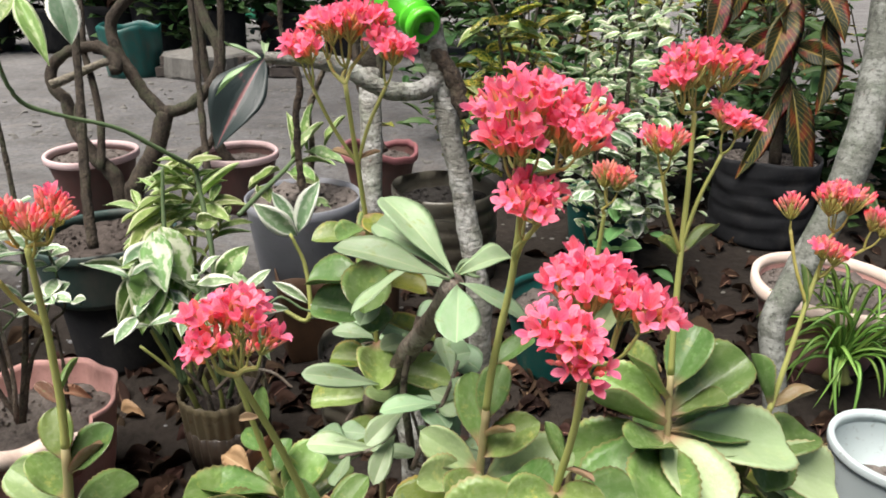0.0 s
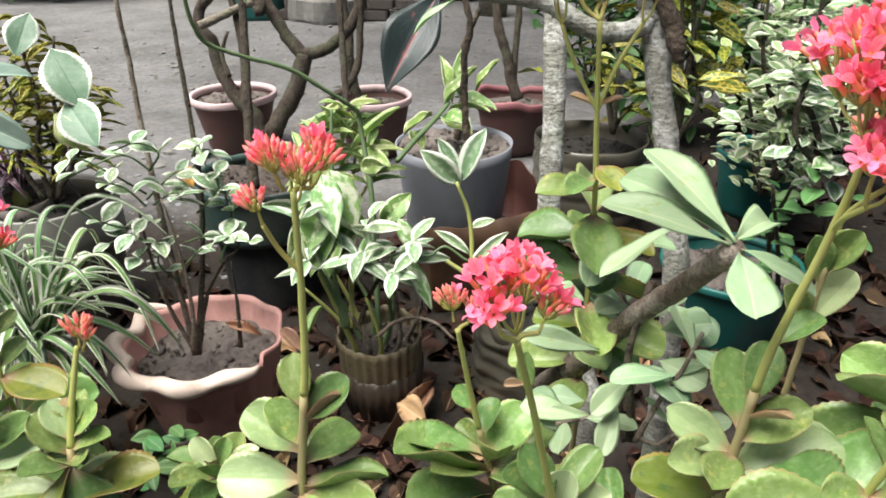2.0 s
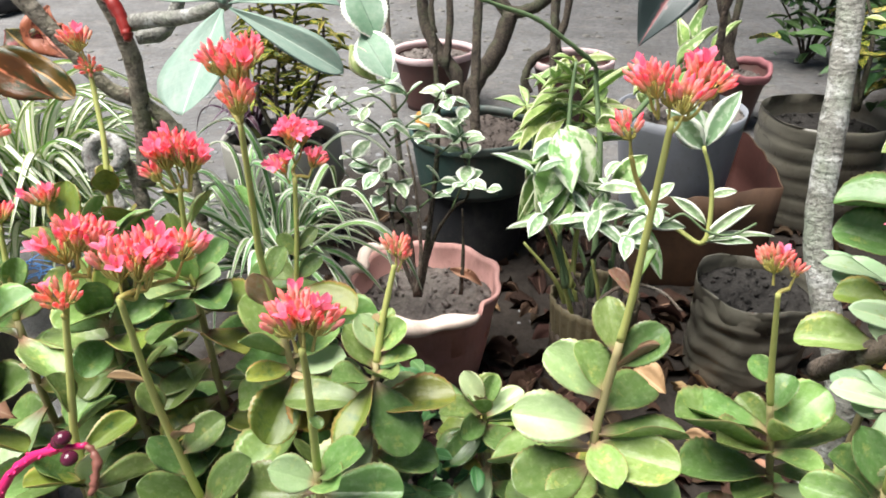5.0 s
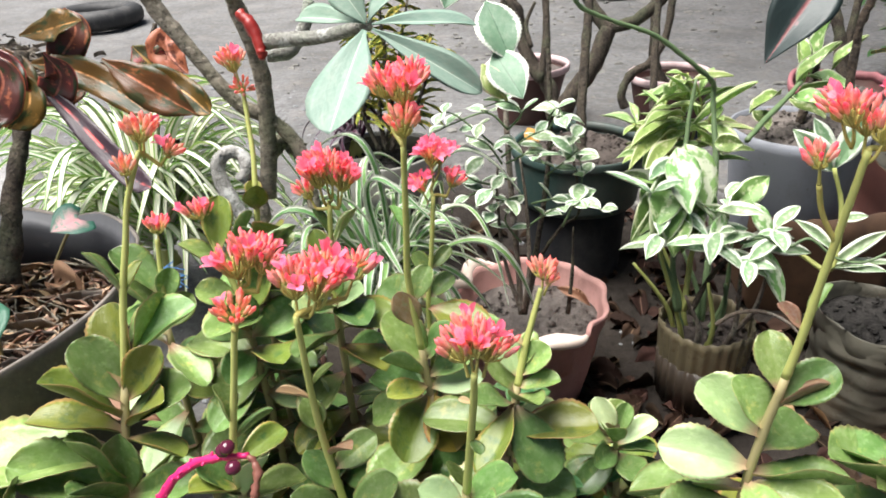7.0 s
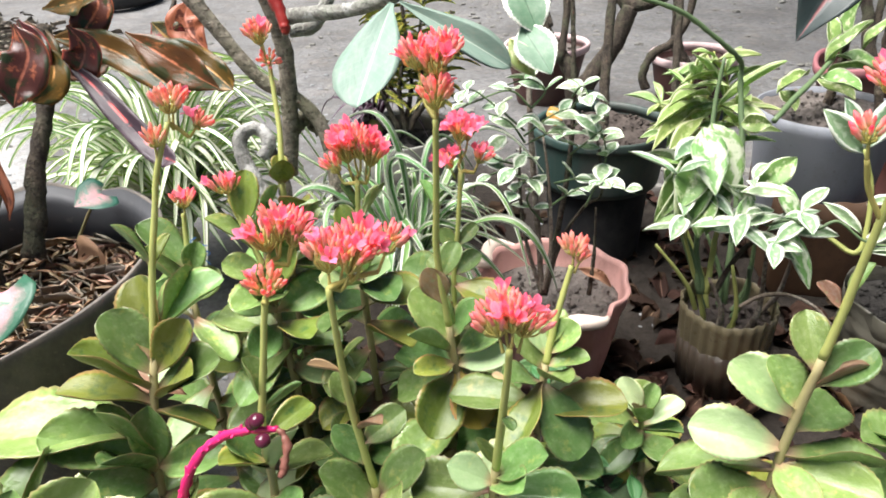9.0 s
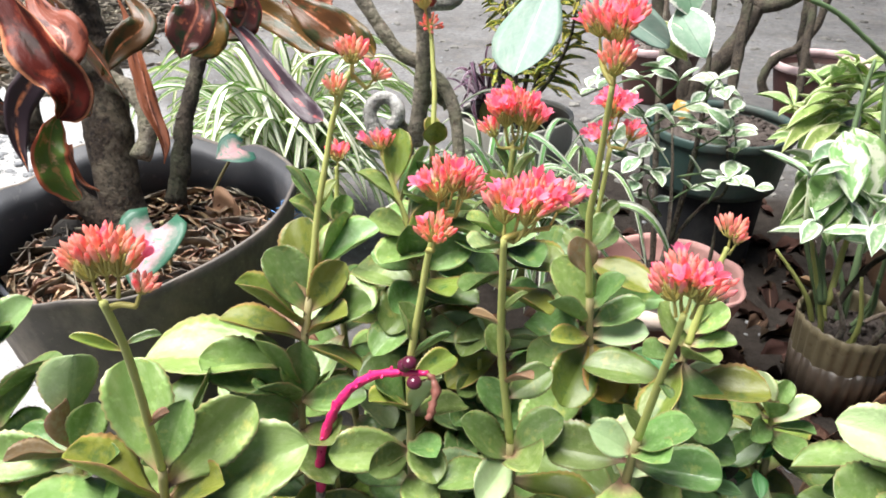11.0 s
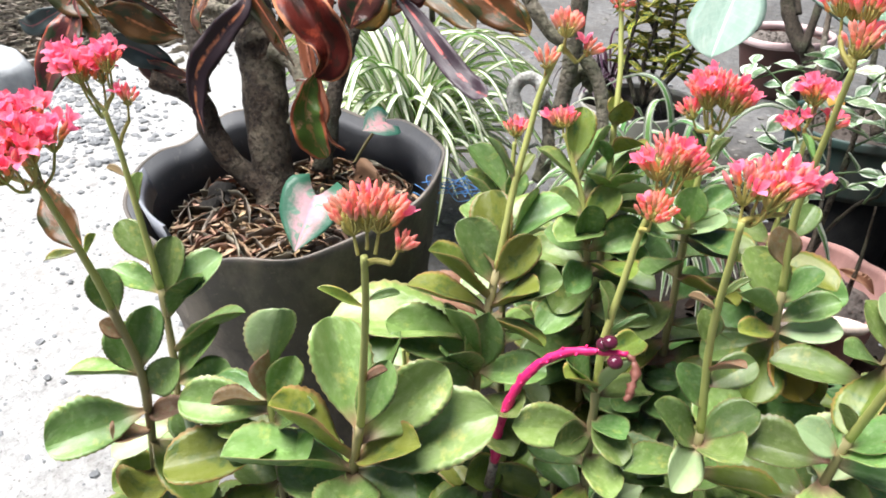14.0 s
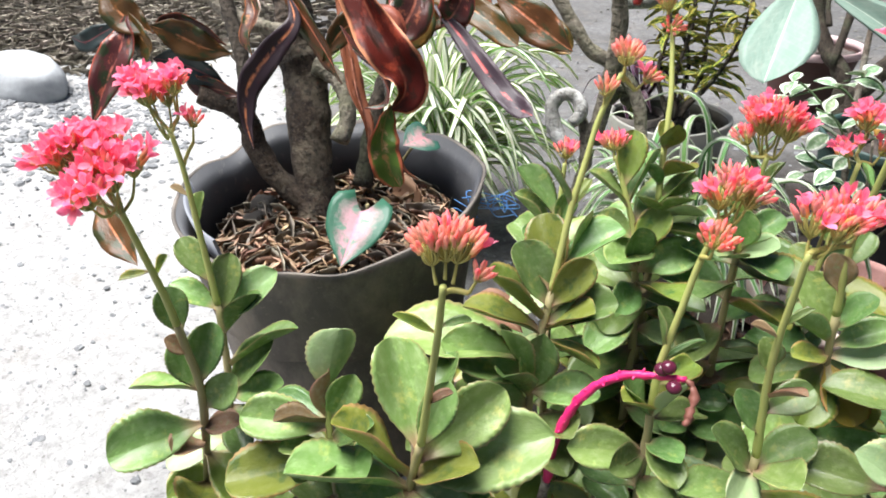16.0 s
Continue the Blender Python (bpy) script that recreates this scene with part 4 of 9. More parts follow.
pot("plant_pot", (-1.36, 2.575), 0.163, 0.226, TERRA_DARK, "brown plastic pot with a faded pink rim holding a twisted bonsai", rim=(0.02, 0.008), rim_mat=TERRA_RIM, base=0.68, seed=1, soil=0.88)
pot("plant_pot", (-0.797, 2.6), 0.148, 0.225, TERRA_DARK, "maroon plastic pot with a faded pink rim", rim=(0.02, 0.008), rim_mat=TERRA_RIM, base=0.7, seed=2)
pot("plant_pot", (-0.253, 2.708), 0.152, 0.21, TERRA_DARK, "maroon pot with a cracked and crumpled rim", rim=RIM, rim_mat=MAROON_RIM, base=0.72, seed=3,
    wave=lambda a: 0.012 * math.sin(3 * a) + 0.01 * noise.noise((a * 3, 0, 0)))
pot("bucket", (-0.342, 1.605), 0.142, 0.26, GREYPLASTIC, "pale grey plastic bucket full of earth", base=0.8, soil=0.95, wall=0.004, z0=0.135)
# the lower pot's black stands in for the shadow under the bowl
pot("plant_pot", (-0.8, 1.5), 0.125, 0.2, RUBBER, "pot standing under the green bowl, coloured black for the shadow there", base=0.9, soil=0.9, seed=14, soil_mat_=SOIL_DARK)
pot("plant_pot", (-0.8, 1.5), 0.155, 0.13, GREENPOT, "wide dark green bowl of dry crumbly soil on another pot", base=0.92, soil=0.86, rim=(0.016, 0.004), seed=4, z0=0.2, soil_mat_=SOIL_BROWN)
pot("plant_pot", (-1.272, 1.365), 0.142, 0.3, BOTTLE_DARK, "milky grey plastic bottle cut as a pot, with black soil", base=0.85, soil=0.86, seed=5, soil_mat_=SOIL_DARK, rim=(0.11, 0.003), rim_mat=BOTTLE_GREY)
soil_band(pot("corrugated_pot", (-0.426, 1.122), 0.084, 0.168, BOTTLE, "cut corrugated clear plastic container used as a pot", base=0.9, soil=0.8, soil_mat_=SOIL_BROWN, flutes=26, wall=0.003, wave=lambda a: 0.008 * noise.noise((3 * math.cos(a), 3 * math.sin(a), 2)) + 0.004 * math.sin(5 * a)), -0.426, 1.122, 0.084, 0.9, 0.168, 0.58, 26)
pot("cut_bottle_pot", (-0.148, 1.213), 0.106, 0.2, BOTTLE_DARK, "cut ribbed water bottle filled with black soil", base=0.97, soil=0.86, ribs=6, wall=0.003, seed=6, soil_mat_=SOIL_DARK, dent=0.008)
pot("cut_bottle_pot", (0.011, 2.005), 0.165, 0.29, BOTTLE_DARK, "large ribbed water bottle cut open as a planter", base=0.97, soil=0.8, ribs=6, wall=0.003, seed=7, soil_mat_=SOIL_DARK, dent=0.003)
tin_planter((-0.29, 1.63))
pot("plant_pot", (0.307, 1.467), 0.15, 0.18, TEAL, "teal plastic basin pot", base=0.75, soil=0.8, rim=(0.012, 0.006))
pot("plant_pot", (0.55, 2.188), 0.13, 0.2, TEAL, "dark teal plastic pot", base=0.78, soil=0.85, rim=(0.012, 0.006), seed=9)
pot("tyre_planter", (1.163, 2.357), 0.175, 0.3, RUBBER, "black ribbed planter cut from a rubber drum", base=1.0, soil=0.9, ribs=5, seed=10, dent=0.008)
pot("plant_pot", (0.971, 1.528), 0.175, 0.2, TERRA, "beige wavy-rimmed clay pot", base=0.72, soil=0.85, rim=(0.03, 0.012), rim_mat=CREAM_RIM, seed=11)
pot("plant_pot", (0.735, 0.88), 0.095, 0.22, TEALWHITE, "white plastic pot at the foot of the plants", base=0.8, soil=0.55, rim=(0.012, 0.004))


def broken_pot():
    """The faded clay pot whose scalloped rim has lost pieces."""
    x, y = (-0.728, 1.006)
    r, h = 0.144, 0.212
    ob = thing("broken_pot", (x, y, 0), "faded pink clay pot with a scalloped cream rim partly broken away", "plant pot")

    def edge(a, k):
        cut = 0.03 * (1 if -1.15 < (a + math.pi) % (2 * math.pi) - math.pi < -0.35 else 0)
        rag = 0.006 * noise.noise((4 * math.cos(a), 4 * math.sin(a), 3))
        return (0.004 * math.cos(9 * a) * (k > 6), (-cut + rag) * (k in (9, 10, 11)))
    prof = [(0.05, 0), (r * 0.7, 0), (r * 0.74, 0.03), (r * 0.79, 0.06), (r * 0.84, 0.1), (r * 0.88, 0.135), (r * 0.92, 0.165), (r * 0.95, 0.185), (r * 0.97, 0.2), (r * 0.99, h),
            (r - 0.008, h), (r - 0.012, h - 0.01), (r * 0.84, 0.11)]
    part("body", mesh_of("body", *lathe(prof, 96, edge), TERRA), ob, "", Matrix.Translation((x, y, 0)))
    # the rolled rim survives on the near left part only
    V, Fc = [], []
    n, m = 46, 10
    for i in range(n + 1):
        a = math.radians(128 + i / n * 204)
        q = r + 0.006 + 0.01 * math.cos(9 * a)
        end = min(1.0, 6 * i / n, 7 * (n - i) / n + 0.25)
        for j in range(m):
            b = 2 * math.pi * j / m
            V.append(((q + 0.016 * math.cos(b) * end) * math.cos(a), (q + 0.016 * math.cos(b) * end) * math.sin(a), h - 0.004 + 0.006 * math.cos(9 * a + 0.8) + (0.014 + 0.003 * math.cos(9 * a)) * math.sin(b) * end))
    for i in range(n):
        for j in range(m):
            a, b = i * m + j, i * m + (j + 1) % m
            Fc.append((a, b, b + m, a + m))
    Fc += [tuple(range(m))[::-1], tuple(range(n * m, n * m + m))]
    part("rim", mesh_of("rim", V, Fc, CREAM_RIM), ob, "scalloped cream rim, broken off on one side", Matrix.Translation((x, y, 0)))
    soil_top(ob, "soil", r * 0.89, 0.162, SOIL, 0.014, 3)
    return ob


broken_pot()


def rubber_tub():
    x, y = -1.275, 0.355
    r, h = 0.224, 0.458
    ob = thing("rubber_tub", (x, y, 0), "dusty black rubber tub with a cut uneven rim and mulch", "planter")

    def edge(a, k):
        top = 0.03 * max(0, math.cos(a - 2.2)) + 0.014 * math.sin(2 * a + 0.6) + 0.02 * noise.noise((2.2 * math.cos(a), 2.2 * math.sin(a), 1))
        return (0.012 * noise.noise((1.5 * math.cos(a), 1.5 * math.sin(a), 5 + k * 0.1)), top * (0 if k < 7 else (k - 6) / 3 if k < 9 else 1))
    prof = [(0.1, 0), (r * 0.74, 0), (r * 0.77, 0.05), (r * 0.8, 0.12), (r * 0.84, 0.2), (r * 0.88, 0.3), (r * 0.92, 0.36), (r * 0.95, 0.41), (r * 0.98, 0.44), (r, h), (r - 0.005, h), (r - 0.01, h - 0.03)]
    part("body", mesh_of("body", *lathe(prof + [(r * 0.88, 0.3)], 96, lambda a, k: edge(a, min(k, 11))), RUBBER_DUSTY), ob, "", Matrix.Translation((x, y, 0)))
    inner = [(r - 0.0056, h - 0.001), (r - 0.0115, h - 0.03), (r * 0.9, 0.34), (r * 0.88, 0.34), (r - 0.02, h - 0.03)]
    part("inner_wall", mesh_of("inner_wall", *lathe(inner, 96, lambda a, k: edge(a, 9 if k in (0, 1, 4) else 6), True), RUBBER_INSIDE), ob, "dark inside wall of the tub", Matrix.Translation((x, y, 0)))
    # a folded pale strip hanging inside the near rim
    V = []
    for i in range(13):
        a = math.radians(228 + i * 4)
        for q, z in ((r - 0.012, h + 0.012), (r - 0.02, h - 0.028), (r - 0.026, h - 0.03), (r - 0.016, h + 0.012)):
            V.append((q * math.cos(a), q * math.sin(a), z + 0.01 * math.sin(2 * a)))
    Fc = [(i * 4 + j, i * 4 + (j + 1) % 4, i * 4 + 4 + (j + 1) % 4, i * 4 + 4 + j) for i in range(12) for j in range(4)] + [(0, 1, 2, 3), (51, 50, 49, 48)]
    part("inner_strip", mesh_of("inner_strip", V, Fc, GREYPLASTIC), ob, "pale grey strip along the inner rim", Matrix.Translation((x, y, 0)))
    soil_top(ob, "soil", r * 0.9, 0.37, SOIL_DARK, 0.02, 9)
    return ob


rubber_tub()

# ---- trunks and branches ----
LEAF = {}


def unit(key, shape, mat, **kw):
    """Three kept variants of a leaf."""
    if key not in LEAF:
        LEAF[key] = [leaf_unit("leaf", shape, mat, seed=i, **{**kw, "bend": kw.get("bend", 0.15) * (0.5 + 0.5 * i), "twist": kw.get("twist", 0.15) * (i - 1)}) for i in range(3)]
    return LEAF[key]


def leaves_on(plant, key, rows, rnd=RND, name="leaf", up=(0, 0, 1)):
    """rows: base, tip, width."""
    for b, t, w in rows:
        part(name, rnd.choice(LEAF[key]), plant, "", leaf_pose(b, t, (up[0] + rnd.uniform(-.3, .3), up[1] + rnd.uniform(-.3, .3), up[2]), w))


unit("var", "oval", VAR, nu=6, nv=10, fold=0.2, bend=0.2, wave=0.02)
unit("varbush", "oval", VAR_BUSH, nu=4, nv=8, fold=0.2, bend=0.2, wave=0.02)
unit("varjag", "oval", VAR_JAG, nu=8, nv=36, fold=0.12, bend=0.15, wave=0.02, teeth=0.035)
unit("varbig", "oval", VAR_BIG, nu=8, nv=14, fold=0.25, bend=0.3, wave=0.04)
unit("varyel", "lance", VAR_YEL, nu=6, nv=10, fold=0.25, bend=0.25, wave=0.02)
unit("white", "oval", VAR_WHITE, nu=6, nv=10, fold=0.2, bend=0.25, wave=0.03)
unit("stripe", "strap", STRIPE, nu=4, nv=20, fold=0.5, bend=0.0, twist=0.0, thick=0.002)
unit("bigleaf", "paddle", BIGLEAF, nu=8, nv=16, fold=0.15, bend=0.12, wave=0.01)
unit("aden", "paddle", ADEN, nu=8, nv=30, fold=0.12, bend=0.2, wave=0.02, teeth=0.014)
unit("crored", "lance", CROTON_RED, nu=6, nv=20, fold=0.35, bend=0.3, wave=0.03, twist=0.9)
unit("crogreen", "lance", CROTON_GREEN, nu=6, nv=16, fold=0.3, bend=0.25, wave=0.05, twist=0.4)
unit("croorange", "strap", CROTON_ORANGE, nu=6, nv=24, fold=0.4, bend=0.3, wave=0.05, twist=2.2)
unit("crovein", "lance", CROTON_VEIN, nu=8, nv=16, fold=0.2, bend=0.25, wave=0.04)
unit("croyel", "lance", CROTON_YEL, nu=6, nv=12, fold=0.2, bend=0.3, wave=0.04)
unit("dark", "lance", DARKLEAF, nu=8, nv=14, fold=0.25, bend=0.2, wave=0.03)
unit("bush", "oval", BUSH, nu=4, nv=8, fold=0.2, bend=0.2)
unit("smallg", "oval", SMALLG, nu=4, nv=8, fold=0.25, bend=0.2)
unit("calad", "heart", CALAD, nu=12, nv=16, fold=0.2, bend=0.2, wave=0.02, lobes=0.32)
unit("dry", "lance", DRY, nu=4, nv=8, fold=0.5, bend=0.35, wave=0.08, twist=0.6)
unit("straw", "strap", STRAW, nu=2, nv=3, fold=0.4, bend=0.25, wave=0.05, twist=0.5)
unit("yellow", "oval", YELLOWED, nu=6, nv=10, fold=0.25, bend=0.3, wave=0.03)
unit("chip", "strap", CHIP, nu=2, nv=5, fold=0.3, bend=0.15, wave=0.04, twist=0.4)
unit("drytan", "lance", DRY_TAN, nu=4, nv=10, fold=0.6, bend=0.3, wave=0.08, twist=0.6)


def strap_unit(key, mat, arch):
    """Arching strap leaves: 1 long in reach on +y, rising and falling on z."""
    out = []
    for i, (rise, fall) in enumerate(arch):
        V, UV, Fc = [], [], []
        nv = 18
        for k in range(nv + 1):
            v = k / nv
            w = outline("strap", v) * 0.5
            y, z = v * (1 - 0.12 * v), rise * math.sin(v * 2.2) - fall * v * v
            for j, s in enumerate((-1, -0.5, 0, 0.5, 1)):
                V.append((s * w, y, z + 0.025 * abs(s)))
                UV.append((j / 4, v))
            for j, s in enumerate((1, 0, -1)):
                V.append((s * w, y, z - 0.006 + 0.02 * abs(s)))
                UV.append((0.5 + s * 0.5, v))
        for k in range(nv):
            for j in range(8):
                a, b = k * 8 + j, k * 8 + (j + 1) % 8
                Fc.append((a, b, b + 8, a + 8))
        Fc += [tuple(range(8))[::-1], tuple(range(nv * 8, nv * 8 + 8))]
        out.append(mesh_of("leaf", V, Fc, mat, UV))
    LEAF[key] = out


ARCH = ((0.9, 0.55), (0.7, 0.9), (1.15, 0.8), (0.55, 0.75), (1.3, 0.4))
strap_unit("strap_white", STRIPE, ((0.95, 0.3), (0.8, 0.5), (1.2, 0.6), (0.6, 0.35), (1.1, 0.2)))
strap_unit("strap_edge", STRIPE_DARK, ARCH)
strap_unit("strap_green", STRAP, ARCH)
strap_unit("strap_purple", PURPLE, ARCH)


def strap_plant(name, at, key, n, reach, width, label, seed, rise=0.7):
    rnd = random.Random(seed)
    ob = thing(name, at, label, "plant")
    part("crown", mesh_of("crown", *tube_data([(at[0], at[1], at[2] - 0.05), at], [0.03, 0.012], 8, 0.2, seed), STALK), ob)
    for k in range(n):
        a = k * 2.39996 + rnd.uniform(-0.3, 0.3)
        L = reach * rnd.uniform(0.6, 1.15)
        m = Matrix.Translation(Vector(at) + Vector((rnd.uniform(-.02, .02), rnd.uniform(-.02, .02), 0))) @ pose(0, 0, 0, rnd.uniform(-15, 30), rnd.uniform(-20, 20), math.degrees(a))
        w = width * rnd.uniform(0.7, 1.2)
        part("leaf", rnd.choice(LEAF[key]), ob, "", m @ Matrix.Diagonal((w, L, L * rise, 1)))
    return ob


def sprigs(plant, pts, key, n, size, width, rnd, droop=0.0, pair=True, start=0.15):
    """Small leaves in pairs along a twig."""
    C = spline(pts, 8)
    for k in range(n):
        s = start + (1 - start) * (k + 0.5) / n
        i = min(len(C) - 2, int(s * (len(C) - 1)))
        b, d = C[i], C[i + 1] - C[i]
        d = d / (np.linalg.norm(d) + 1e-9)
        a = k * 1.5708 + rnd.uniform(-0.5, 0.5)
        for q in ((0, math.pi) if pair else (0,)):
            o = np.array((math.cos(a + q), math.sin(a + q), rnd.uniform(-0.1, 0.6) - droop))
            o = o + d * rnd.uniform(0.1, 0.7)
            o /= np.linalg.norm(o)
            L = size * rnd.uniform(0.65, 1.15)
            part("leaf", rnd.choice(LEAF[key]), plant, "", leaf_pose(b, b + o * L, (rnd.uniform(-.4, .4), rnd.uniform(-.5, .1), 1), L * width))


# small pale-barked tree between the pots
tree = thing("small_tree", (-0.108, 0.873, 0.324), "slim tree with pale blotched bark and bent branches", "tree")
tube("trunk", [(*(-0.04, 0.878, 0.219)[:2], -0.01)] + [(-0.04, 0.878, 0.219), (-0.075, 0.927, 0.319), (-0.108, 0.973, 0.413), (-0.115, 1.018, 0.492), (-0.115, 1.078, 0.592), (-0.12, 1.146, 0.707), (-0.123, 1.179, 0.764)], [0.026, 0.023, 0.019, 0.018, 0.018, 0.018, 0.017], BARK_PALE, tree, 12, 0.07, 3)
tube("branch", [(*(0.067, 0.851, 0.4)[:2], -0.01)] + [(0.058, 0.868, 0.438), (0.044, 0.906, 0.556), (0.03, 0.928, 0.635), (0.014, 0.946, 0.704), (0.002, 0.962, 0.772), (-0.012, 0.971, 0.821), (-0.018, 0.976, 0.861)], [0.017, 0.017, 0.016, 0.018, 0.02], BARK_PALE, tree, 12, 0.08, 4)
tube("branch", [(-0.012, 0.975, 0.809), (-0.008, 0.959, 0.79), (-0.029, 0.945, 0.775), (-0.071, 0.937, 0.776), (-0.105, 0.936, 0.791), (-0.138, 0.937, 0.81), (-0.182, 0.932, 0.817), (-0.233, 0.926, 0.82)], [0.014, 0.014, 0.013, 0.012, 0.011, 0.007], BARK_PALE, tree, 10, 0.08, 5)
tube("twig", [(-0.029, 0.963, 0.833), (-0.006, 0.957, 0.819), (0.013, 0.948, 0.798), (0.025, 0.933, 0.763), (0.029, 0.924, 0.741)], [0.006, 0.012, 0.012, 0.006], BARK_DARK, tree, 8, 0.25, 6)
leaves_on(tree, "aden", [((-0.239, 0.926, 0.819), (-0.308, 0.911, 0.785), 0.02), ((-0.239, 0.926, 0.819), (-0.293, 0.956, 0.839), 0.018), ((-0.234, 0.926, 0.819), (-0.246, 0.99, 0.843), 0.012)])

# slanting tree
tree = thing("leaning_tree", (0.679, 1.186, 0.047), "leaning tree with smooth grey-green bark", "tree")
tube("trunk", [(0.69, 1.152, -0.01), (0.695, 1.162, 0.065), (0.69, 1.208, 0.173), (0.69, 1.241, 0.248), (0.735, 1.274, 0.324), (0.815, 1.335, 0.464), (0.872, 1.391, 0.594), (0.918, 1.471, 0.777), (0.937, 1.527, 0.906)], [0.026, 0.024, 0.026, 0.03, 0.034, 0.036, 0.036], BARK_SMOOTH, tree, 14, 0.05, 8)



def shade_crown(tree, cx, cy, cz, rx, rz, n, seed, arms):
    """An unseen crown added to shade the yard: limbs and many large leaves."""
    rnd = random.Random(seed)
    ends = []
    for k in range(7):
        a = k * 0.9 + rnd.uniform(-.3, .3)
        e = (cx + rx * 0.7 * math.cos(a), cy + rx * 0.7 * math.sin(a), cz + rz * rnd.uniform(-0.3, 0.5))
        tube("limb", [arms, ((arms[0] + e[0]) / 2, (arms[1] + e[1]) / 2, (arms[2] + e[2]) / 2 + 0.15), e], [0.022, 0.014, 0.006], BARK_GREY, tree, 7, 0.08, k)
        ends.append(e)
    poses = []
    for k in range(n):
        e = rnd.choice(ends)
        p = np.array(e) + np.array((rnd.gauss(0, rx * 0.35), rnd.gauss(0, rx * 0.35), rnd.gauss(0, rz * 0.4)))
        p[2] = max(p[2], 1.75)
        a, L = rnd.uniform(0, 6.28), rnd.uniform(0.12, 0.22)
        poses.append(leaf_pose(p, p + L * np.array((math.cos(a), math.sin(a), rnd.uniform(-.5, .3))), (rnd.uniform(-.6, .6), rnd.uniform(-.6, .6), 1), L * 0.45))
    part("crown", merged("crown", LEAF["bush"][0], poses), tree)


tube("trunk", [(0.937, 1.527, 0.906), (1.05, 1.75, 1.4), (1.05, 2.1, 2.0)], [0.036, 0.032, 0.026], BARK_SMOOTH, tree, 10, 0.05, 9)
# crown out of view, added to shade the right of the yard
shade_crown(tree, 1.0, 2.6, 2.5, 1.5, 0.5, 260, 1, (1.05, 2.1, 2.0))
# whole tree stands out of view, added to darken the back ground
tree = thing("unseen_shade_tree", (-0.6, 6.0, 0), "unseen broad tree added to shade the back of the yard", "tree")
tube("trunk", [(-0.6, 6.0, 0), (-0.5, 5.9, 1.2), (-0.6, 5.5, 2.4)], [0.12, 0.1, 0.07], BARK_GREY, tree, 12, 0.06, 2)
shade_crown(tree, -0.7, 4.9, 2.9, 1.9, 0.5, 1100, 2, (-0.6, 5.5, 2.4))

# twisted bonsai
tree = thing("bonsai_tree", (-1.202, 2.384, 0.153), "twisted bonsai with knotted looping brown branches", "tree")
tube("trunk", [(-1.15, 2.37, -0.02), (-1.14, 2.374, 0.07), (-1.119, 2.384, 0.154), (-1.074, 2.417, 0.23), (-1.027, 2.462, 0.335), (-1.017, 2.491, 0.401)], [0.040, 0.036, 0.032, 0.029], BARK_BROWN, tree, 12, 0.12, 1)
tube("branch", [(-1.017, 2.491, 0.401), (-1.072, 2.506, 0.455), (-1.13, 2.532, 0.536), (-1.176, 2.556, 0.612), (-1.199, 2.58, 0.687), (-1.175, 2.595, 0.744), (-1.101, 2.615, 0.811), (-1.02, 2.63, 0.9)], [0.026, 0.022, 0.021, 0.021, 0.019], BARK_BROWN, tree, 10, 0.1, 2)
tube("branch", [(-1.017, 2.491, 0.401), (-0.935, 2.499, 0.421), (-0.863, 2.524, 0.478), (-0.816, 2.557, 0.554), (-0.823, 2.59, 0.63), (-0.864, 2.623, 0.705), (-0.896, 2.656, 0.781), (-0.907, 2.681, 0.838)], [0.024, 0.021, 0.021, 0.019, 0.018], BARK_BROWN, tree, 10, 0.1, 3)
tube("branch", [(-1.15, 2.368, -0.02), (-1.165, 2.372, 0.1), (-1.192, 2.381, 0.197), (-1.272, 2.408, 0.274), (-1.331, 2.443, 0.368), (-1.352, 2.469, 0.444), (-1.396, 2.484, 0.492), (-1.399, 2.506, 0.558), (-1.339, 2.522, 0.611), (-1.246, 2.524, 0.631), (-1.182, 2.507, 0.608), (-1.153, 2.481, 0.563), (-1.176, 2.471, 0.555)], [0.032, 0.027, 0.024, 0.022, 0.019, 0.021, 0.019], BARK_BROWN, tree, 10, 0.1, 4)
tube("branch", [(-1.374, 2.431, 0.511), (-1.303, 2.458, 0.537), (-1.241, 2.487, 0.566), (-1.178, 2.51, 0.582), (-1.161, 2.518, 0.562)], [0.016, 0.014, 0.014, 0.013], BARK_GREY, tree, 8, 0.1, 5)
tube("branch", [(-1.219, 2.36, 0.225), (-1.224, 2.425, 0.373), (-1.251, 2.482, 0.503), (-1.286, 2.53, 0.614), (-1.293, 2.571, 0.707), (-1.304, 2.619, 0.818)], [0.014, 0.013, 0.011, 0.010], BARK_BROWN, tree, 8, 0.1, 6)
tube("branch", [(-1.264, 2.379, 0.343), (-1.295, 2.411, 0.417), (-1.275, 2.443, 0.49)], [0.010, 0.008, 0.006], BARK_BROWN, tree, 7, 0.1, 7)

# bare stems of the green pot and the two pink-rimmed pots
sap = thing("sapling", (-0.751, 1.358, 0.378), "bare brown sapling stem growing from the wide green pot", "plant")
tube("stem", [(-0.747, 1.348, 0.359), (-0.764, 1.388, 0.434), (-0.777, 1.435, 0.52), (-0.789, 1.484, 0.606), (-0.801, 1.532, 0.692), (-0.812, 1.58, 0.8), (-0.825, 1.64, 0.95)], [0.012, 0.0105, 0.009, 0.008], BARK_BROWN, sap, 8, 0.1, 9)
sap = thing("sapling", (-0.852, 2.58, 0.204), "crooked brown sapling in a pink-rimmed pot", "plant")
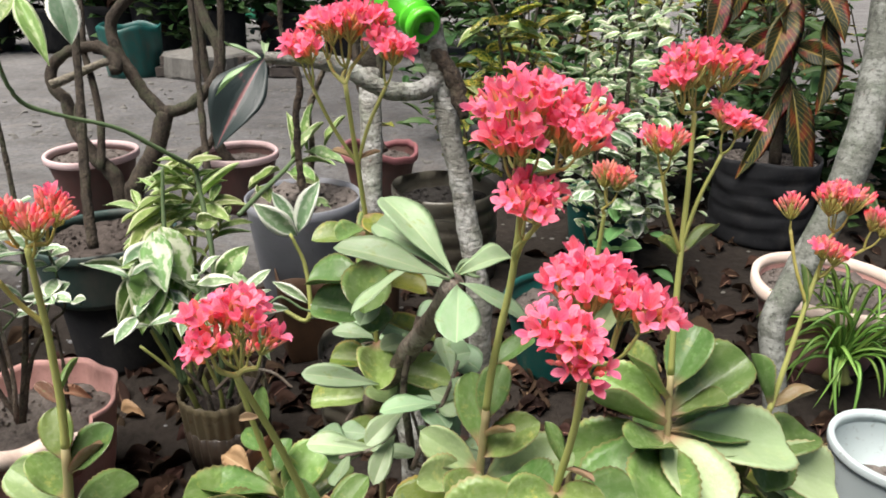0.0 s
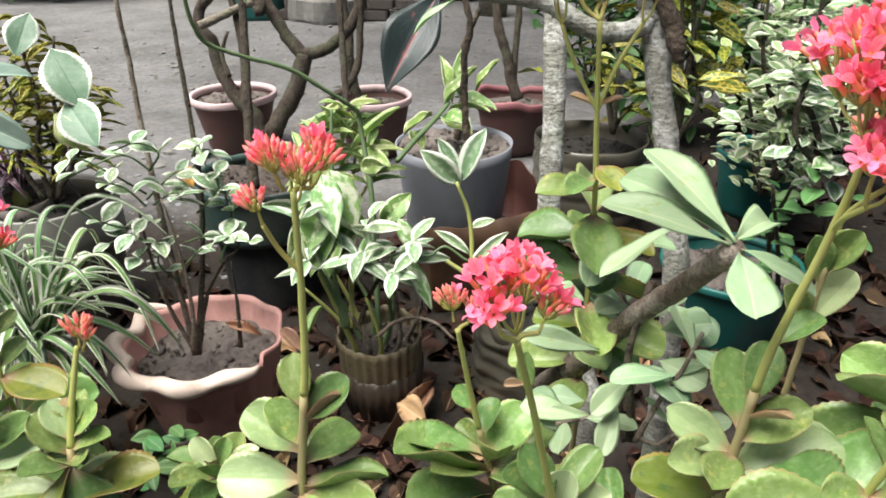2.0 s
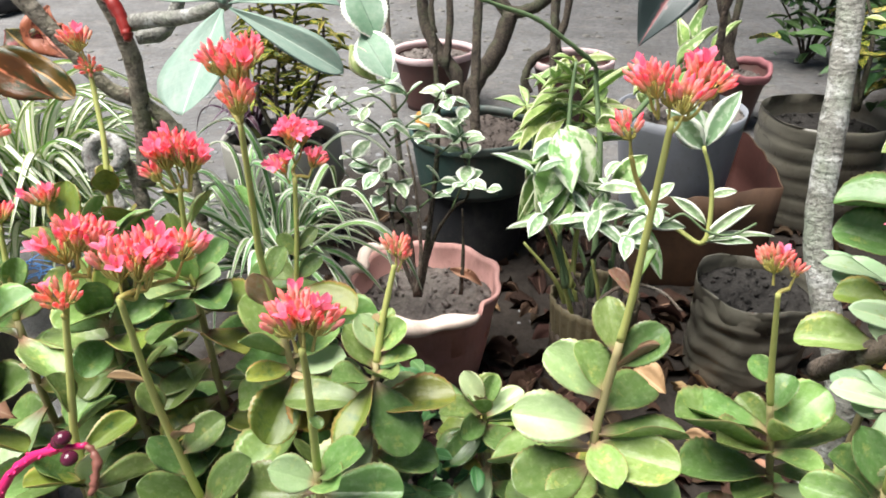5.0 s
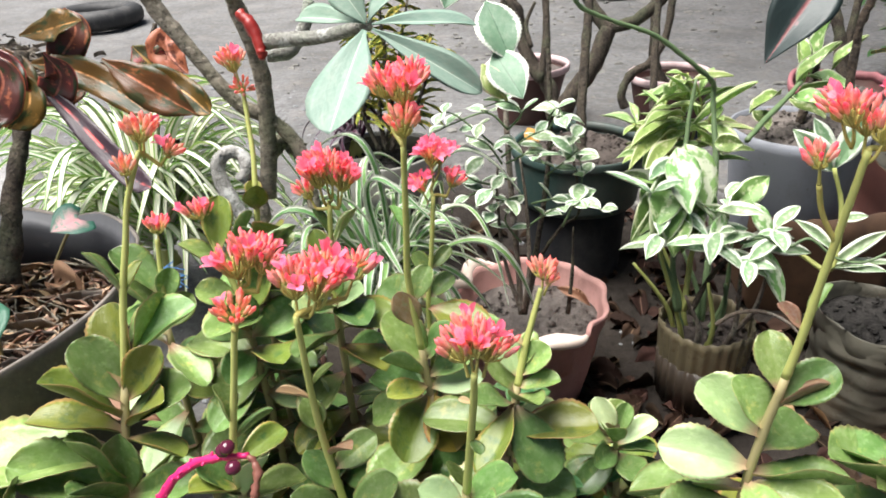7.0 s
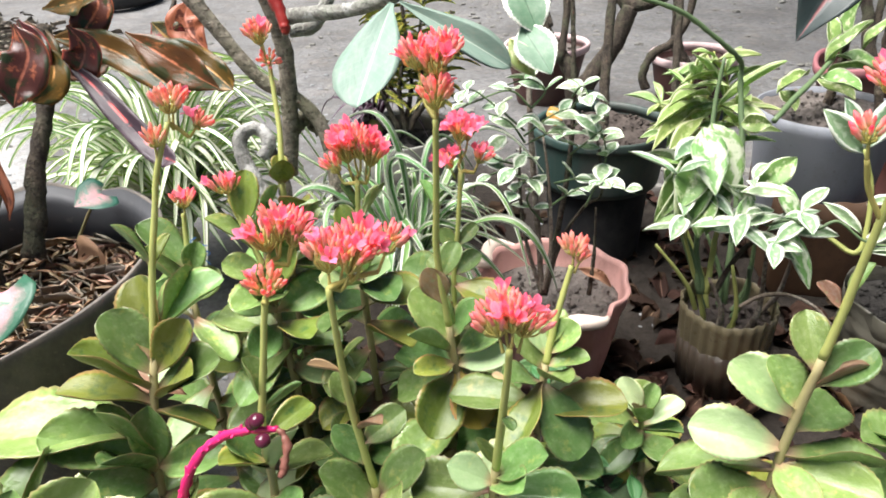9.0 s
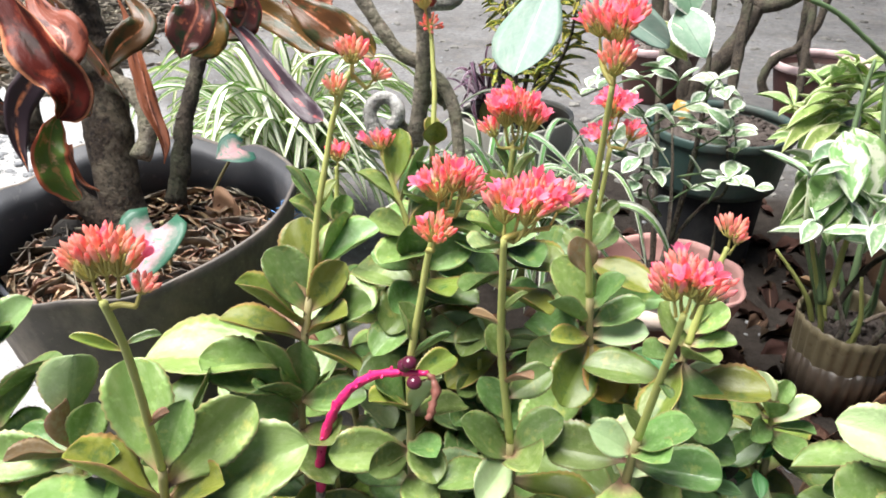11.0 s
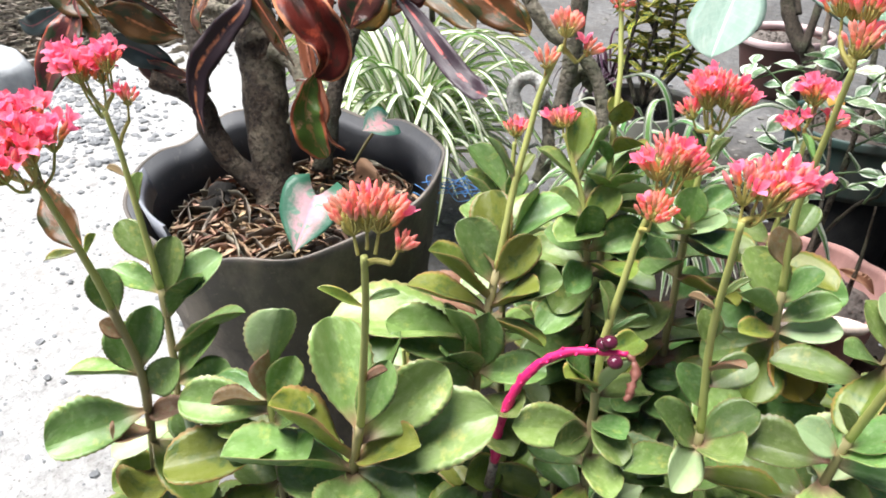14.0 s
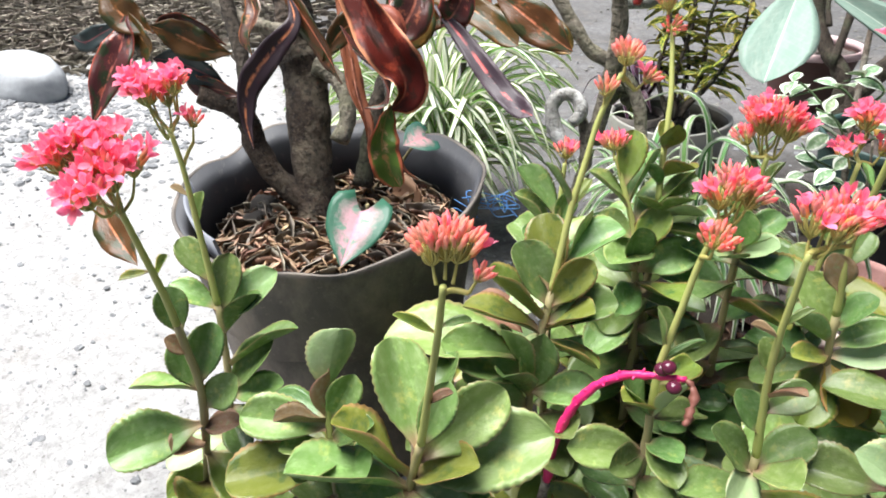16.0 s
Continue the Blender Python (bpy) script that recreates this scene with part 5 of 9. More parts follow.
tube("stem", [(-0.809, 2.533, 0.198), (-0.847, 2.543, 0.266), (-0.867, 2.578, 0.36), (-0.879, 2.626, 0.471), (-0.899, 2.648, 0.545), (-0.91, 2.69, 0.7), (-0.93, 2.74, 0.95)], [0.022, 0.018, 0.016, 0.014], BARK_BROWN, sap, 8, 0.12, 10)
tube("branch", [(-0.91, 2.395, 0.144), (-0.926, 2.394, 0.195), (-0.901, 2.422, 0.261), (-0.846, 2.443, 0.3), (-0.809, 2.484, 0.382), (-0.806, 2.527, 0.489), (-0.8, 2.57, 0.65), (-0.79, 2.62, 0.9)], [0.016, 0.015, 0.014, 0.013, 0.012], BARK_BROWN, sap, 8, 0.12, 11)
tube("stem", [(-0.758, 2.128, 0.217), (-0.779, 2.193, 0.335), (-0.796, 2.255, 0.446), (-0.818, 2.334, 0.587), (-0.835, 2.4, 0.72), (-0.86, 2.48, 0.92)], [0.012, 0.011, 0.01], BARK_BROWN, sap, 8, 0.14, 19)
sap = thing("sapling", (-0.248, 2.661, 0.229), "thin brown sapling in a cracked pot", "plant")
tube("stem", [(-0.23, 2.603, 0.224), (-0.262, 2.625, 0.301), (-0.279, 2.65, 0.377), (-0.314, 2.681, 0.471), (-0.332, 2.725, 0.582), (-0.35, 2.78, 0.75), (-0.37, 2.83, 0.95)], [0.022, 0.019, 0.016, 0.012], BARK_BROWN, sap, 8, 0.12, 12)
tube("branch", [(-0.25, 2.63, 0.279), (-0.25, 2.675, 0.394), (-0.244, 2.72, 0.506), (-0.247, 2.742, 0.581), (-0.25, 2.78, 0.72), (-0.26, 2.82, 0.95)], [0.014, 0.012, 0.01], BARK_BROWN, sap, 8, 0.12, 13)

# plant in the grey bucket
mott = thing("mottled_shrub", (-0.343, 1.665, 0.359), "shrub with a dark twig and mottled leaves in the bucket", "plant")
tube("stem", [(-0.345, 1.658, 0.347), (-0.34, 1.684, 0.411), (-0.333, 1.716, 0.487), (-0.343, 1.745, 0.562), (-0.324, 1.772, 0.624), (-0.301, 1.793, 0.674)], [0.011, 0.009, 0.008, 0.006], BARK_DARK, mott, 8, 0.15, 14)
leaves_on(mott, "varbig", [((-0.341, 1.694, 0.483), (-0.339, 1.705, 0.6), 0.055), ((-0.302, 1.719, 0.487), (-0.257, 1.733, 0.571), 0.035), ((-0.384, 1.643, 0.44), (-0.295, 1.584, 0.435), 0.055), ((-0.436, 1.546, 0.438), (-0.395, 1.493, 0.422), 0.04), ((-0.35, 1.689, 0.481), (-0.244, 1.675, 0.469), 0.05), ((-0.327, 1.58, 0.396), (-0.261, 1.531, 0.363), 0.05), ((-0.351, 1.638, 0.479), (-0.374, 1.675, 0.595), 0.03), ((-0.356, 1.627, 0.462), (-0.271, 1.596, 0.52), 0.05), ((-0.367, 1.608, 0.474), (-0.306, 1.676, 0.571), 0.03),
                           ((-0.379, 1.596, 0.456), (-0.293, 1.51, 0.479), 0.05), ((-0.392, 1.597, 0.462), (-0.437, 1.475, 0.47), 0.04)])
tube("branch", [(-0.425, 1.344, 0.439), (-0.405, 1.433, 0.453), (-0.382, 1.522, 0.465), (-0.356, 1.617, 0.485)], [0.006, 0.006, 0.005], VINE, mott, 7, 0.1, 15)

# hanging dark leaf
drk = thing("dark_leaved_shrub", (-0.259, 1.239, 0.538), "shrub with a large glossy dark leaf and a black twig", "plant")
tube("stem", [(-0.269, 1.274, 0.492), (-0.281, 1.3, 0.576), (-0.283, 1.325, 0.66), (-0.276, 1.341, 0.722), (-0.307, 1.366, 0.803), (-0.31, 1.385, 0.873)], [0.007, 0.007, 0.006, 0.005], BARK_DARK, drk, 8, 0.2, 16)
leaves_on(drk, "dark", [((-0.331, 1.318, 0.767), (-0.404, 1.178, 0.646), 0.1)], up=(0, -0.6, 0.6))

# caterpillar-like vine
vine = thing("vine", (-0.445, 1.297, 0.466), "knobbly green vine arching between the pots", "plant")
tube("stem", [(-0.44, 1.16, 0.13), (-0.45, 1.21, 0.25), (-0.465, 1.27, 0.4), (-0.49, 1.318, 0.5), (-0.496, 1.328, 0.54), (-0.503, 1.298, 0.565), (-0.54, 1.27, 0.602), (-0.594, 1.242, 0.646), (-0.662, 1.203, 0.676), (-0.707, 1.168, 0.703), (-0.717, 1.144, 0.739), (-0.718, 1.132, 0.792)], [0.0062, 0.0056, 0.0048, 0.0042, 0.0038, 0.0035], VINE, vine, 8, 0.22, 17)

# ---- shrub in the broken pot ----
sh = thing("variegated_shrub", (-0.733, 0.973, 0.189), "slender shrub with white-edged leaves in the broken clay pot", "plant")
r2 = random.Random(11)
TW = [[(-0.735, 0.973, 0.189), (-0.754, 1, 0.298), (-0.79, 1.049, 0.452), (-0.814, 1.087, 0.583), (-0.828, 1.116, 0.691), (-0.829, 1.117, 0.745), (-0.84, 1.14, 0.86), (-0.85, 1.17, 1.0)], [(-0.731, 0.974, 0.189), (-0.726, 1.028, 0.313), (-0.73, 1.09, 0.455), (-0.752, 1.142, 0.593), (-0.771, 1.177, 0.702), (-0.785, 1.21, 0.82), (-0.8, 1.25, 1.0)], [(-0.737, 0.975, 0.194), (-0.771, 0.977, 0.307), (-0.782, 0.979, 0.406), (-0.779, 0.974, 0.481)],
      [(-0.729, 0.975, 0.189), (-0.718, 1.019, 0.283), (-0.689, 1.05, 0.343), (-0.661, 1.063, 0.376), (-0.687, 1.092, 0.47)], [(-0.723, 0.953, 0.21), (-0.718, 0.968, 0.298), (-0.733, 0.989, 0.409), (-0.746, 0.992, 0.489)], [(-0.649, 0.982, 0.208), (-0.649, 0.998, 0.284), (-0.656, 1.015, 0.365)]]
for k, tw in enumerate(TW):
    tube("stem", tw, [0.0058, 0.0045, 0.0035] if k < 2 else [0.0045, 0.0032, 0.0018], BARK_BROWN if k % 2 else BARK_STEM, sh, 7, 0.12, 20 + k)


def spray(pts, n):
    """A thin twig with pairs of small white-edged leaves."""
    tube("twig", pts, [0.0022, 0.0012], VINE, sh, 5)
    sprigs(sh, pts, "var", max(2, n - 2), 0.043, 0.68, r2)


spray([(-0.771, 0.99, 0.402), (-0.8, 0.963, 0.431), (-0.829, 0.915, 0.427), (-0.822, 0.882, 0.422)], 4)
spray([(-0.783, 1.002, 0.47), (-0.802, 0.982, 0.511), (-0.826, 0.95, 0.534)], 4)
spray([(-0.794, 1.024, 0.472), (-0.752, 1.033, 0.509), (-0.718, 1.029, 0.529)], 4)
spray([(-0.73, 1.007, 0.401), (-0.681, 1.005, 0.42), (-0.626, 0.995, 0.421), (-0.581, 0.98, 0.42)], 5)
spray([(-0.764, 1.014, 0.436), (-0.77, 0.972, 0.453), (-0.782, 0.908, 0.437)], 4)
spray([(-0.715, 1.039, 0.444), (-0.683, 1.04, 0.474), (-0.66, 1.034, 0.499)], 5)
spray([(-0.792, 1.051, 0.514), (-0.826, 1.036, 0.546), (-0.869, 0.991, 0.536), (-0.893, 0.954, 0.526)], 4)
spray([(-0.728, 1.077, 0.512), (-0.714, 1.098, 0.538), (-0.688, 1.098, 0.52)], 3)
spray([(-0.74, 0.985, 0.332), (-0.767, 0.976, 0.377), (-0.747, 0.986, 0.419)], 4)
spray([(-0.795, 1.029, 0.48), (-0.835, 1.006, 0.524), (-0.871, 0.98, 0.559), (-0.88, 0.938, 0.551)], 4)
spray([(-0.784, 1.034, 0.521), (-0.762, 1.037, 0.552), (-0.783, 1.018, 0.575), (-0.807, 0.982, 0.573)], 4)
spray([(-0.795, 0.997, 0.429), (-0.815, 0.954, 0.454), (-0.825, 0.92, 0.486)], 4)
spray([(-0.755, 1.002, 0.411), (-0.768, 0.962, 0.415), (-0.776, 0.909, 0.396)], 3)
spray([(-0.718, 1.064, 0.487), (-0.694, 1.056, 0.507), (-0.655, 1.049, 0.519)], 4)
spray([(-0.728, 0.986, 0.367), (-0.682, 0.981, 0.409), (-0.635, 0.966, 0.433)], 4)
spray([(-0.783, 1.023, 0.463), (-0.733, 1.012, 0.493), (-0.697, 0.976, 0.491)], 4)
spray([(-0.731, 1.086, 0.53), (-0.709, 1.073, 0.555), (-0.679, 1.034, 0.531)], 3)
spray([(-0.673, 1.008, 0.366), (-0.655, 1.048, 0.437), (-0.67, 1.063, 0.492)], 5)
leaves_on(sh, "varjag", [((-0.704, 0.775, 0.775), (-0.656, 0.739, 0.724), 0.056), ((-0.683, 0.751, 0.722), (-0.629, 0.704, 0.691), 0.05), ((-0.565, 1.071, 0.9), (-0.53, 1.011, 0.837), 0.045), ((-0.769, 0.838, 0.805), (-0.768, 0.793, 0.767), 0.04)], up=(0.35, -0.8, 0.45))
leaves_on(sh, "varyel", [((-0.592, 1.011, 0.888), (-0.532, 0.934, 0.836), 0.03), ((-0.592, 1.012, 0.891), (-0.61, 0.976, 0.857), 0.032)], up=(0.2, -0.6, 0.6))
leaves_on(sh, "varyel", [((-0.693, 0.739, 0.709), (-0.655, 0.711, 0.679), 0.03)], up=(0, -0.7, 0.5))

# ---- shrubs in the corrugated pot ----
sh = thing("mottled_shrub", (-0.464, 1.062, 0.212), "shrub with cream-mottled drooping leaves in the corrugated pot", "plant")
r3 = random.Random(12)
TW = [[(-0.473, 1.058, 0.213), (-0.496, 1.071, 0.273), (-0.529, 1.084, 0.341), (-0.53, 1.098, 0.391), (-0.521, 1.116, 0.438)], [(-0.464, 1.062, 0.212), (-0.468, 1.1, 0.297), (-0.47, 1.134, 0.373), (-0.508, 1.147, 0.439)], [(-0.453, 1.063, 0.208), (-0.426, 1.1, 0.282), (-0.384, 1.123, 0.324), (-0.347, 1.127, 0.34)],
      [(-0.469, 1.06, 0.212), (-0.496, 1.087, 0.299), (-0.504, 1.137, 0.411), (-0.512, 1.186, 0.52), (-0.512, 1.21, 0.584)], [(-0.349, 1.171, 0.312), (-0.309, 1.16, 0.318), (-0.253, 1.143, 0.303), (-0.256, 1.17, 0.399), (-0.28, 1.172, 0.468)]]
for k, tw in enumerate(TW):
    tube("stem", tw, [0.0055, 0.0045, 0.003], (VINE, STALK, BARK_BROWN)[k % 3], sh, 7, 0.15, 40 + k)
for k in range(11):
    a, q = k * 2.39996, 0.018 + 0.042 * ((k * 0.37) % 1.0)
    x, y, lean, top = -0.44 + q * math.cos(a), 1.122 + q * math.sin(a), 0.5 + 0.4 * ((k * 0.61) % 1.0), 0.25 + 0.11 * ((k * 0.53) % 1.0)
    tube("stem", [(x, y, 0.125), (x + lean * 0.04 * math.cos(a), y + lean * 0.03 * math.sin(a), 0.19), (x - 0.03 + lean * 0.09 * math.cos(a), y + lean * 0.05 * math.sin(a), top)], [0.0055, 0.0045, 0.0028], (VINE, STALK, BARK_STEM)[k % 3], sh, 7, 0.15, 400 + k)
leaves_on(sh, "varbig", [((-0.518, 1.122, 0.447), (-0.516, 1.027, 0.392), 0.06), ((-0.524, 1.109, 0.43), (-0.546, 1.01, 0.385), 0.045), ((-0.495, 1.1, 0.395), (-0.488, 1.018, 0.359), 0.05), ((-0.54, 1.109, 0.439), (-0.555, 1.076, 0.397), 0.035), ((-0.481, 1.121, 0.42), (-0.439, 1.122, 0.393), 0.035)], up=(0.1, -0.8, 0.4))
for pts in ([(-0.527, 1.067, 0.404), (-0.542, 1.062, 0.436), (-0.548, 1.06, 0.467)], [(-0.49, 1.035, 0.328), (-0.503, 1.017, 0.367), (-0.517, 0.993, 0.398)], [(-0.464, 1.102, 0.377), (-0.436, 1.099, 0.404), (-0.415, 1.098, 0.439)], [(-0.423, 1.075, 0.307), (-0.393, 1.055, 0.335), (-0.355, 1.032, 0.353)], [(-0.391, 1.104, 0.332), (-0.365, 1.091, 0.375), (-0.328, 1.068, 0.393)], [(-0.462, 1.065, 0.317), (-0.435, 1.059, 0.369), (-0.414, 1.034, 0.395)]):
    sprigs(sh, pts, "var", 2, 0.08, 0.36, r3, droop=0.2, start=0.2)
leaves_on(sh, "varbig", [((-0.505, 1.124, 0.438), (-0.512, 1.004, 0.381), 0.062), ((-0.516, 1.126, 0.409), (-0.533, 1.01, 0.368), 0.045), ((-0.482, 1.146, 0.412), (-0.47, 1.041, 0.361), 0.05), ((-0.424, 1.158, 0.379), (-0.367, 1.176, 0.439), 0.045),
                         ((-0.513, 1.17, 0.435), (-0.556, 1.076, 0.449), 0.04), ((-0.47, 1.218, 0.471), (-0.423, 1.2, 0.483), 0.035)], up=(0.35, -0.8, 0.4))
leaves_on(sh, "white", [((-0.508, 1.154, 0.488), (-0.451, 1.067, 0.425), 0.068), ((-0.419, 1.13, 0.372), (-0.449, 1.083, 0.408), 0.03), ((-0.386, 1.153, 0.399), (-0.349, 1.108, 0.359), 0.03)], up=(0.35, -0.8, 0.4))
leaves_on(sh, "white", [((-0.52, 1.143, 0.481), (-0.473, 1.035, 0.437), 0.058), ((-0.429, 1.121, 0.385), (-0.429, 1.036, 0.349), 0.03), ((-0.365, 1.119, 0.34), (-0.31, 1.045, 0.284), 0.03)], up=(0, -0.8, 0.5))
leaves_on(sh, "var", [((-0.459, 1.088, 0.351), (-0.387, 1.107, 0.375), 0.03), ((-0.428, 1.089, 0.333), (-0.481, 1.052, 0.348), 0.03), ((-0.41, 1.096, 0.333), (-0.345, 1.054, 0.322), 0.025), ((-0.391, 1.104, 0.332), (-0.325, 1.137, 0.382), 0.03),
                      ((-0.374, 1.113, 0.336), (-0.285, 1.127, 0.339), 0.025), ((-0.257, 1.141, 0.303), (-0.148, 1.153, 0.349), 0.022), ((-0.254, 1.145, 0.307), (-0.19, 1.157, 0.383), 0.025), ((-0.253, 1.159, 0.328), (-0.307, 1.147, 0.386), 0.02),
                      ((-0.276, 1.224, 0.449), (-0.243, 1.237, 0.549), 0.045), ((-0.279, 1.22, 0.445), (-0.338, 1.179, 0.519), 0.045), ((-0.283, 1.232, 0.466), (-0.321, 1.23, 0.529), 0.03), ((-0.256, 1.184, 0.371), (-0.209, 1.213, 0.387), 0.022), ((-0.248, 1.145, 0.303), (-0.179, 1.127, 0.33), 0.02)], up=(0, -0.5, 0.7))
tube("runner", [(-0.393, 1.079, 0.355), (-0.358, 1.096, 0.364), (-0.322, 1.1, 0.353), (-0.293, 1.116, 0.365), (-0.251, 1.114, 0.34), (-0.211, 1.125, 0.335), (-0.176, 1.147, 0.352)], [0.0028, 0.0026, 0.0022], VINE, sh, 6, 0.3, 46)
tube("twig", [(-0.406, 1.036, 0.217), (-0.38, 1.046, 0.24), (-0.343, 1.053, 0.25), (-0.303, 1.051, 0.243), (-0.269, 1.037, 0.222)], [0.004, 0.0035, 0.0025], BARK_STEM, sh, 6, 0.15, 47)
ys = thing("yellow_edged_shrub", (*(-0.621, 1.838), 0), "shrub with slender yellow-edged light green leaves", "plant")
for pts in ([(-0.535, 1.349, 0.32), (-0.55, 1.352, 0.355), (-0.57, 1.353, 0.39), (-0.593, 1.362, 0.44)], [(-0.535, 1.349, 0.32), (-0.532, 1.371, 0.388), (-0.509, 1.386, 0.429), (-0.494, 1.387, 0.454)], [(-0.535, 1.349, 0.32), (-0.553, 1.376, 0.409), (-0.555, 1.395, 0.476), (-0.558, 1.414, 0.541)], [(-0.54, 1.347, 0.32), (-0.591, 1.361, 0.397), (-0.622, 1.358, 0.432), (-0.643, 1.345, 0.447)],
            [(-0.529, 1.351, 0.32), (-0.5, 1.365, 0.369), (-0.478, 1.362, 0.397), (-0.468, 1.354, 0.425)], [(-0.54, 1.347, 0.32), (-0.58, 1.346, 0.379), (-0.605, 1.325, 0.396), (-0.627, 1.294, 0.393)], [(-0.539, 1.36, 0.341), (-0.529, 1.398, 0.429), (-0.523, 1.408, 0.475), (-0.538, 1.409, 0.52)], [(-0.542, 1.322, 0.343), (-0.576, 1.345, 0.429), (-0.586, 1.352, 0.474), (-0.579, 1.36, 0.507)]):
    tube("stem", pts, [0.004, 0.002], STALK, ys, 6, 0.1, 3)
    sprigs(ys, pts, "varyel", 4, 0.085, 0.3, r3, start=0.3)
tube("stem", [(*(-0.621, 1.838), 0), (-0.535, 1.349, 0.32)], [0.006, 0.005], VINE, ys, 7)
leaves_on(ys, "varyel", [((-0.552, 1.358, 0.453), (-0.634, 1.259, 0.475), 0.03), ((-0.555, 1.35, 0.444), (-0.624, 1.221, 0.447), 0.03), ((-0.546, 1.323, 0.436), (-0.582, 1.192, 0.427), 0.035), ((-0.531, 1.366, 0.447), (-0.438, 1.393, 0.55), 0.024), ((-0.526, 1.381, 0.466), (-0.565, 1.356, 0.564), 0.022),
                         ((-0.514, 1.353, 0.453), (-0.43, 1.296, 0.454), 0.034), ((-0.532, 1.38, 0.511), (-0.598, 1.311, 0.524), 0.022), ((-0.542, 1.35, 0.474), (-0.609, 1.27, 0.51), 0.028), ((-0.553, 1.41, 0.53), (-0.589, 1.389, 0.561), 0.022), ((-0.552, 1.407, 0.525), (-0.475, 1.426, 0.546), 0.022), ((-0.551, 1.404, 0.52), (-0.634, 1.367, 0.515), 0.02)])

# ---- plant with thick stem and glossy leaves ----
ad = thing("broad_leaved_shrub", (-0.103, 0.724, 0.358), "young broad-leaved shrub with a thick bent brown stem", "plant")
tube("stem", [(-0.115, 0.735, 0.375), (-0.092, 0.694, 0.432), (-0.057, 0.653, 0.505), (-0.029, 0.606, 0.578), (-0.005, 0.555, 0.64), (0.01, 0.502, 0.701)], [0.013, 0.012, 0.0112, 0.01, 0.009], BARK_STEM, ad, 10, 0.08, 50)
leaves_on(ad, "aden", [((0.01, 0.504, 0.705), (-0.044, 0.554, 0.769), 0.04), ((0.007, 0.503, 0.702), (-0.079, 0.501, 0.747), 0.033), ((0.009, 0.504, 0.705), (-0.067, 0.587, 0.745), 0.03), ((0.014, 0.502, 0.699), (0.013, 0.433, 0.692), 0.036),
                       ((0.015, 0.502, 0.701), (0.073, 0.485, 0.687), 0.022), ((0.012, 0.513, 0.701), (0.076, 0.61, 0.697), 0.030), ((0.009, 0.513, 0.701), (0.039, 0.617, 0.664), 0.022), ((-0.025, 0.544, 0.697), (-0.083, 0.528, 0.66), 0.030)], up=(0, -0.3, 0.9))
leaves_on(ad, "aden", [((-0.049, 0.761, 0.497), (-0.123, 0.751, 0.503), 0.044), ((-0.065, 0.603, 0.531), (-0.132, 0.575, 0.567), 0.026), ((-0.027, 0.758, 0.491), (-0.079, 0.718, 0.546), 0.039), ((-0.041, 0.746, 0.464), (-0.074, 0.711, 0.47), 0.035), ((-0.023, 0.582, 0.533), (0.006, 0.54, 0.537), 0.033), ((-0.034, 0.577, 0.522), (-0.07, 0.533, 0.521), 0.024), ((-0.046, 0.566, 0.495), (-0.064, 0.511, 0.496), 0.022), ((-0.071, 0.577, 0.471), (-0.115, 0.559, 0.479), 0.026), ((-0.011, 0.596, 0.565), (0.028, 0.583, 0.586), 0.033), ((-0.006, 0.622, 0.575), (0.041, 0.593, 0.56), 0.037), ((-0.074, 0.606, 0.463), (-0.111, 0.609, 0.468), 0.026), ((-0.011, 0.584, 0.538), (0.022, 0.544, 0.547), 0.033)], up=(0, -0.6, 0.8))
tube("branch", [(-0.029, 0.568, 0.45), (-0.033, 0.579, 0.492), (-0.038, 0.592, 0.539), (-0.023, 0.614, 0.607)], [0.005, 0.004, 0.003], BARK_BROWN, ad, 7, 0.1, 51)

r6 = random.Random(66)
for pts in ([(-0.016, 0.674, 0.351), (-0.026, 0.674, 0.412), (-0.041, 0.67, 0.464), (-0.066, 0.664, 0.508)], [(-0.028, 0.552, 0.464), (-0.011, 0.557, 0.51), (0.006, 0.56, 0.549), (0.017, 0.562, 0.587)], [(-0.033, 0.591, 0.453), (-0.053, 0.582, 0.467), (-0.082, 0.569, 0.47), (-0.103, 0.556, 0.474)], [(-0.012, 0.693, 0.397), (-0.009, 0.7, 0.452), (-0.022, 0.706, 0.506), (-0.035, 0.703, 0.538)], [(-0.024, 0.748, 0.462), (-0.053, 0.75, 0.487), (-0.082, 0.746, 0.496), (-0.11, 0.736, 0.494)], [(-0.026, 0.57, 0.455), (-0.005, 0.557, 0.459), (0.012, 0.553, 0.484), (0.023, 0.547, 0.504)], [(-0.014, 0.698, 0.588), (-0.033, 0.688, 0.606), (-0.057, 0.674, 0.613), (-0.074, 0.655, 0.609)]):
    tube("twig", pts, [0.003, 0.0018], BARK_STEM, ad, 6, 0.1, 2)
    sprigs(ad, pts, "aden", 2, 0.06, 0.46, r6, start=0.45)

# ---- bent grey tree with large grey-green leaves ----
gt = thing("knotted_tree", (-1.045, 0.732, 0.388), "small tree with a knotted grey trunk and large grey-green leaves", "tree")
tube("trunk", [(-1, 0.756, 0.385), (-1.016, 0.773, 0.457), (-1.04, 0.79, 0.534), (-1.079, 0.78, 0.584), (-1.121, 0.757, 0.614), (-1.157, 0.747, 0.661), (-1.193, 0.739, 0.711), (-1.227, 0.731, 0.76), (-1.235, 0.728, 0.792)], [0.0092, 0.0104, 0.0110, 0.0110, 0.0110, 0.0128, 0.0141], BARK_GREY, gt, 12, 0.08, 60)
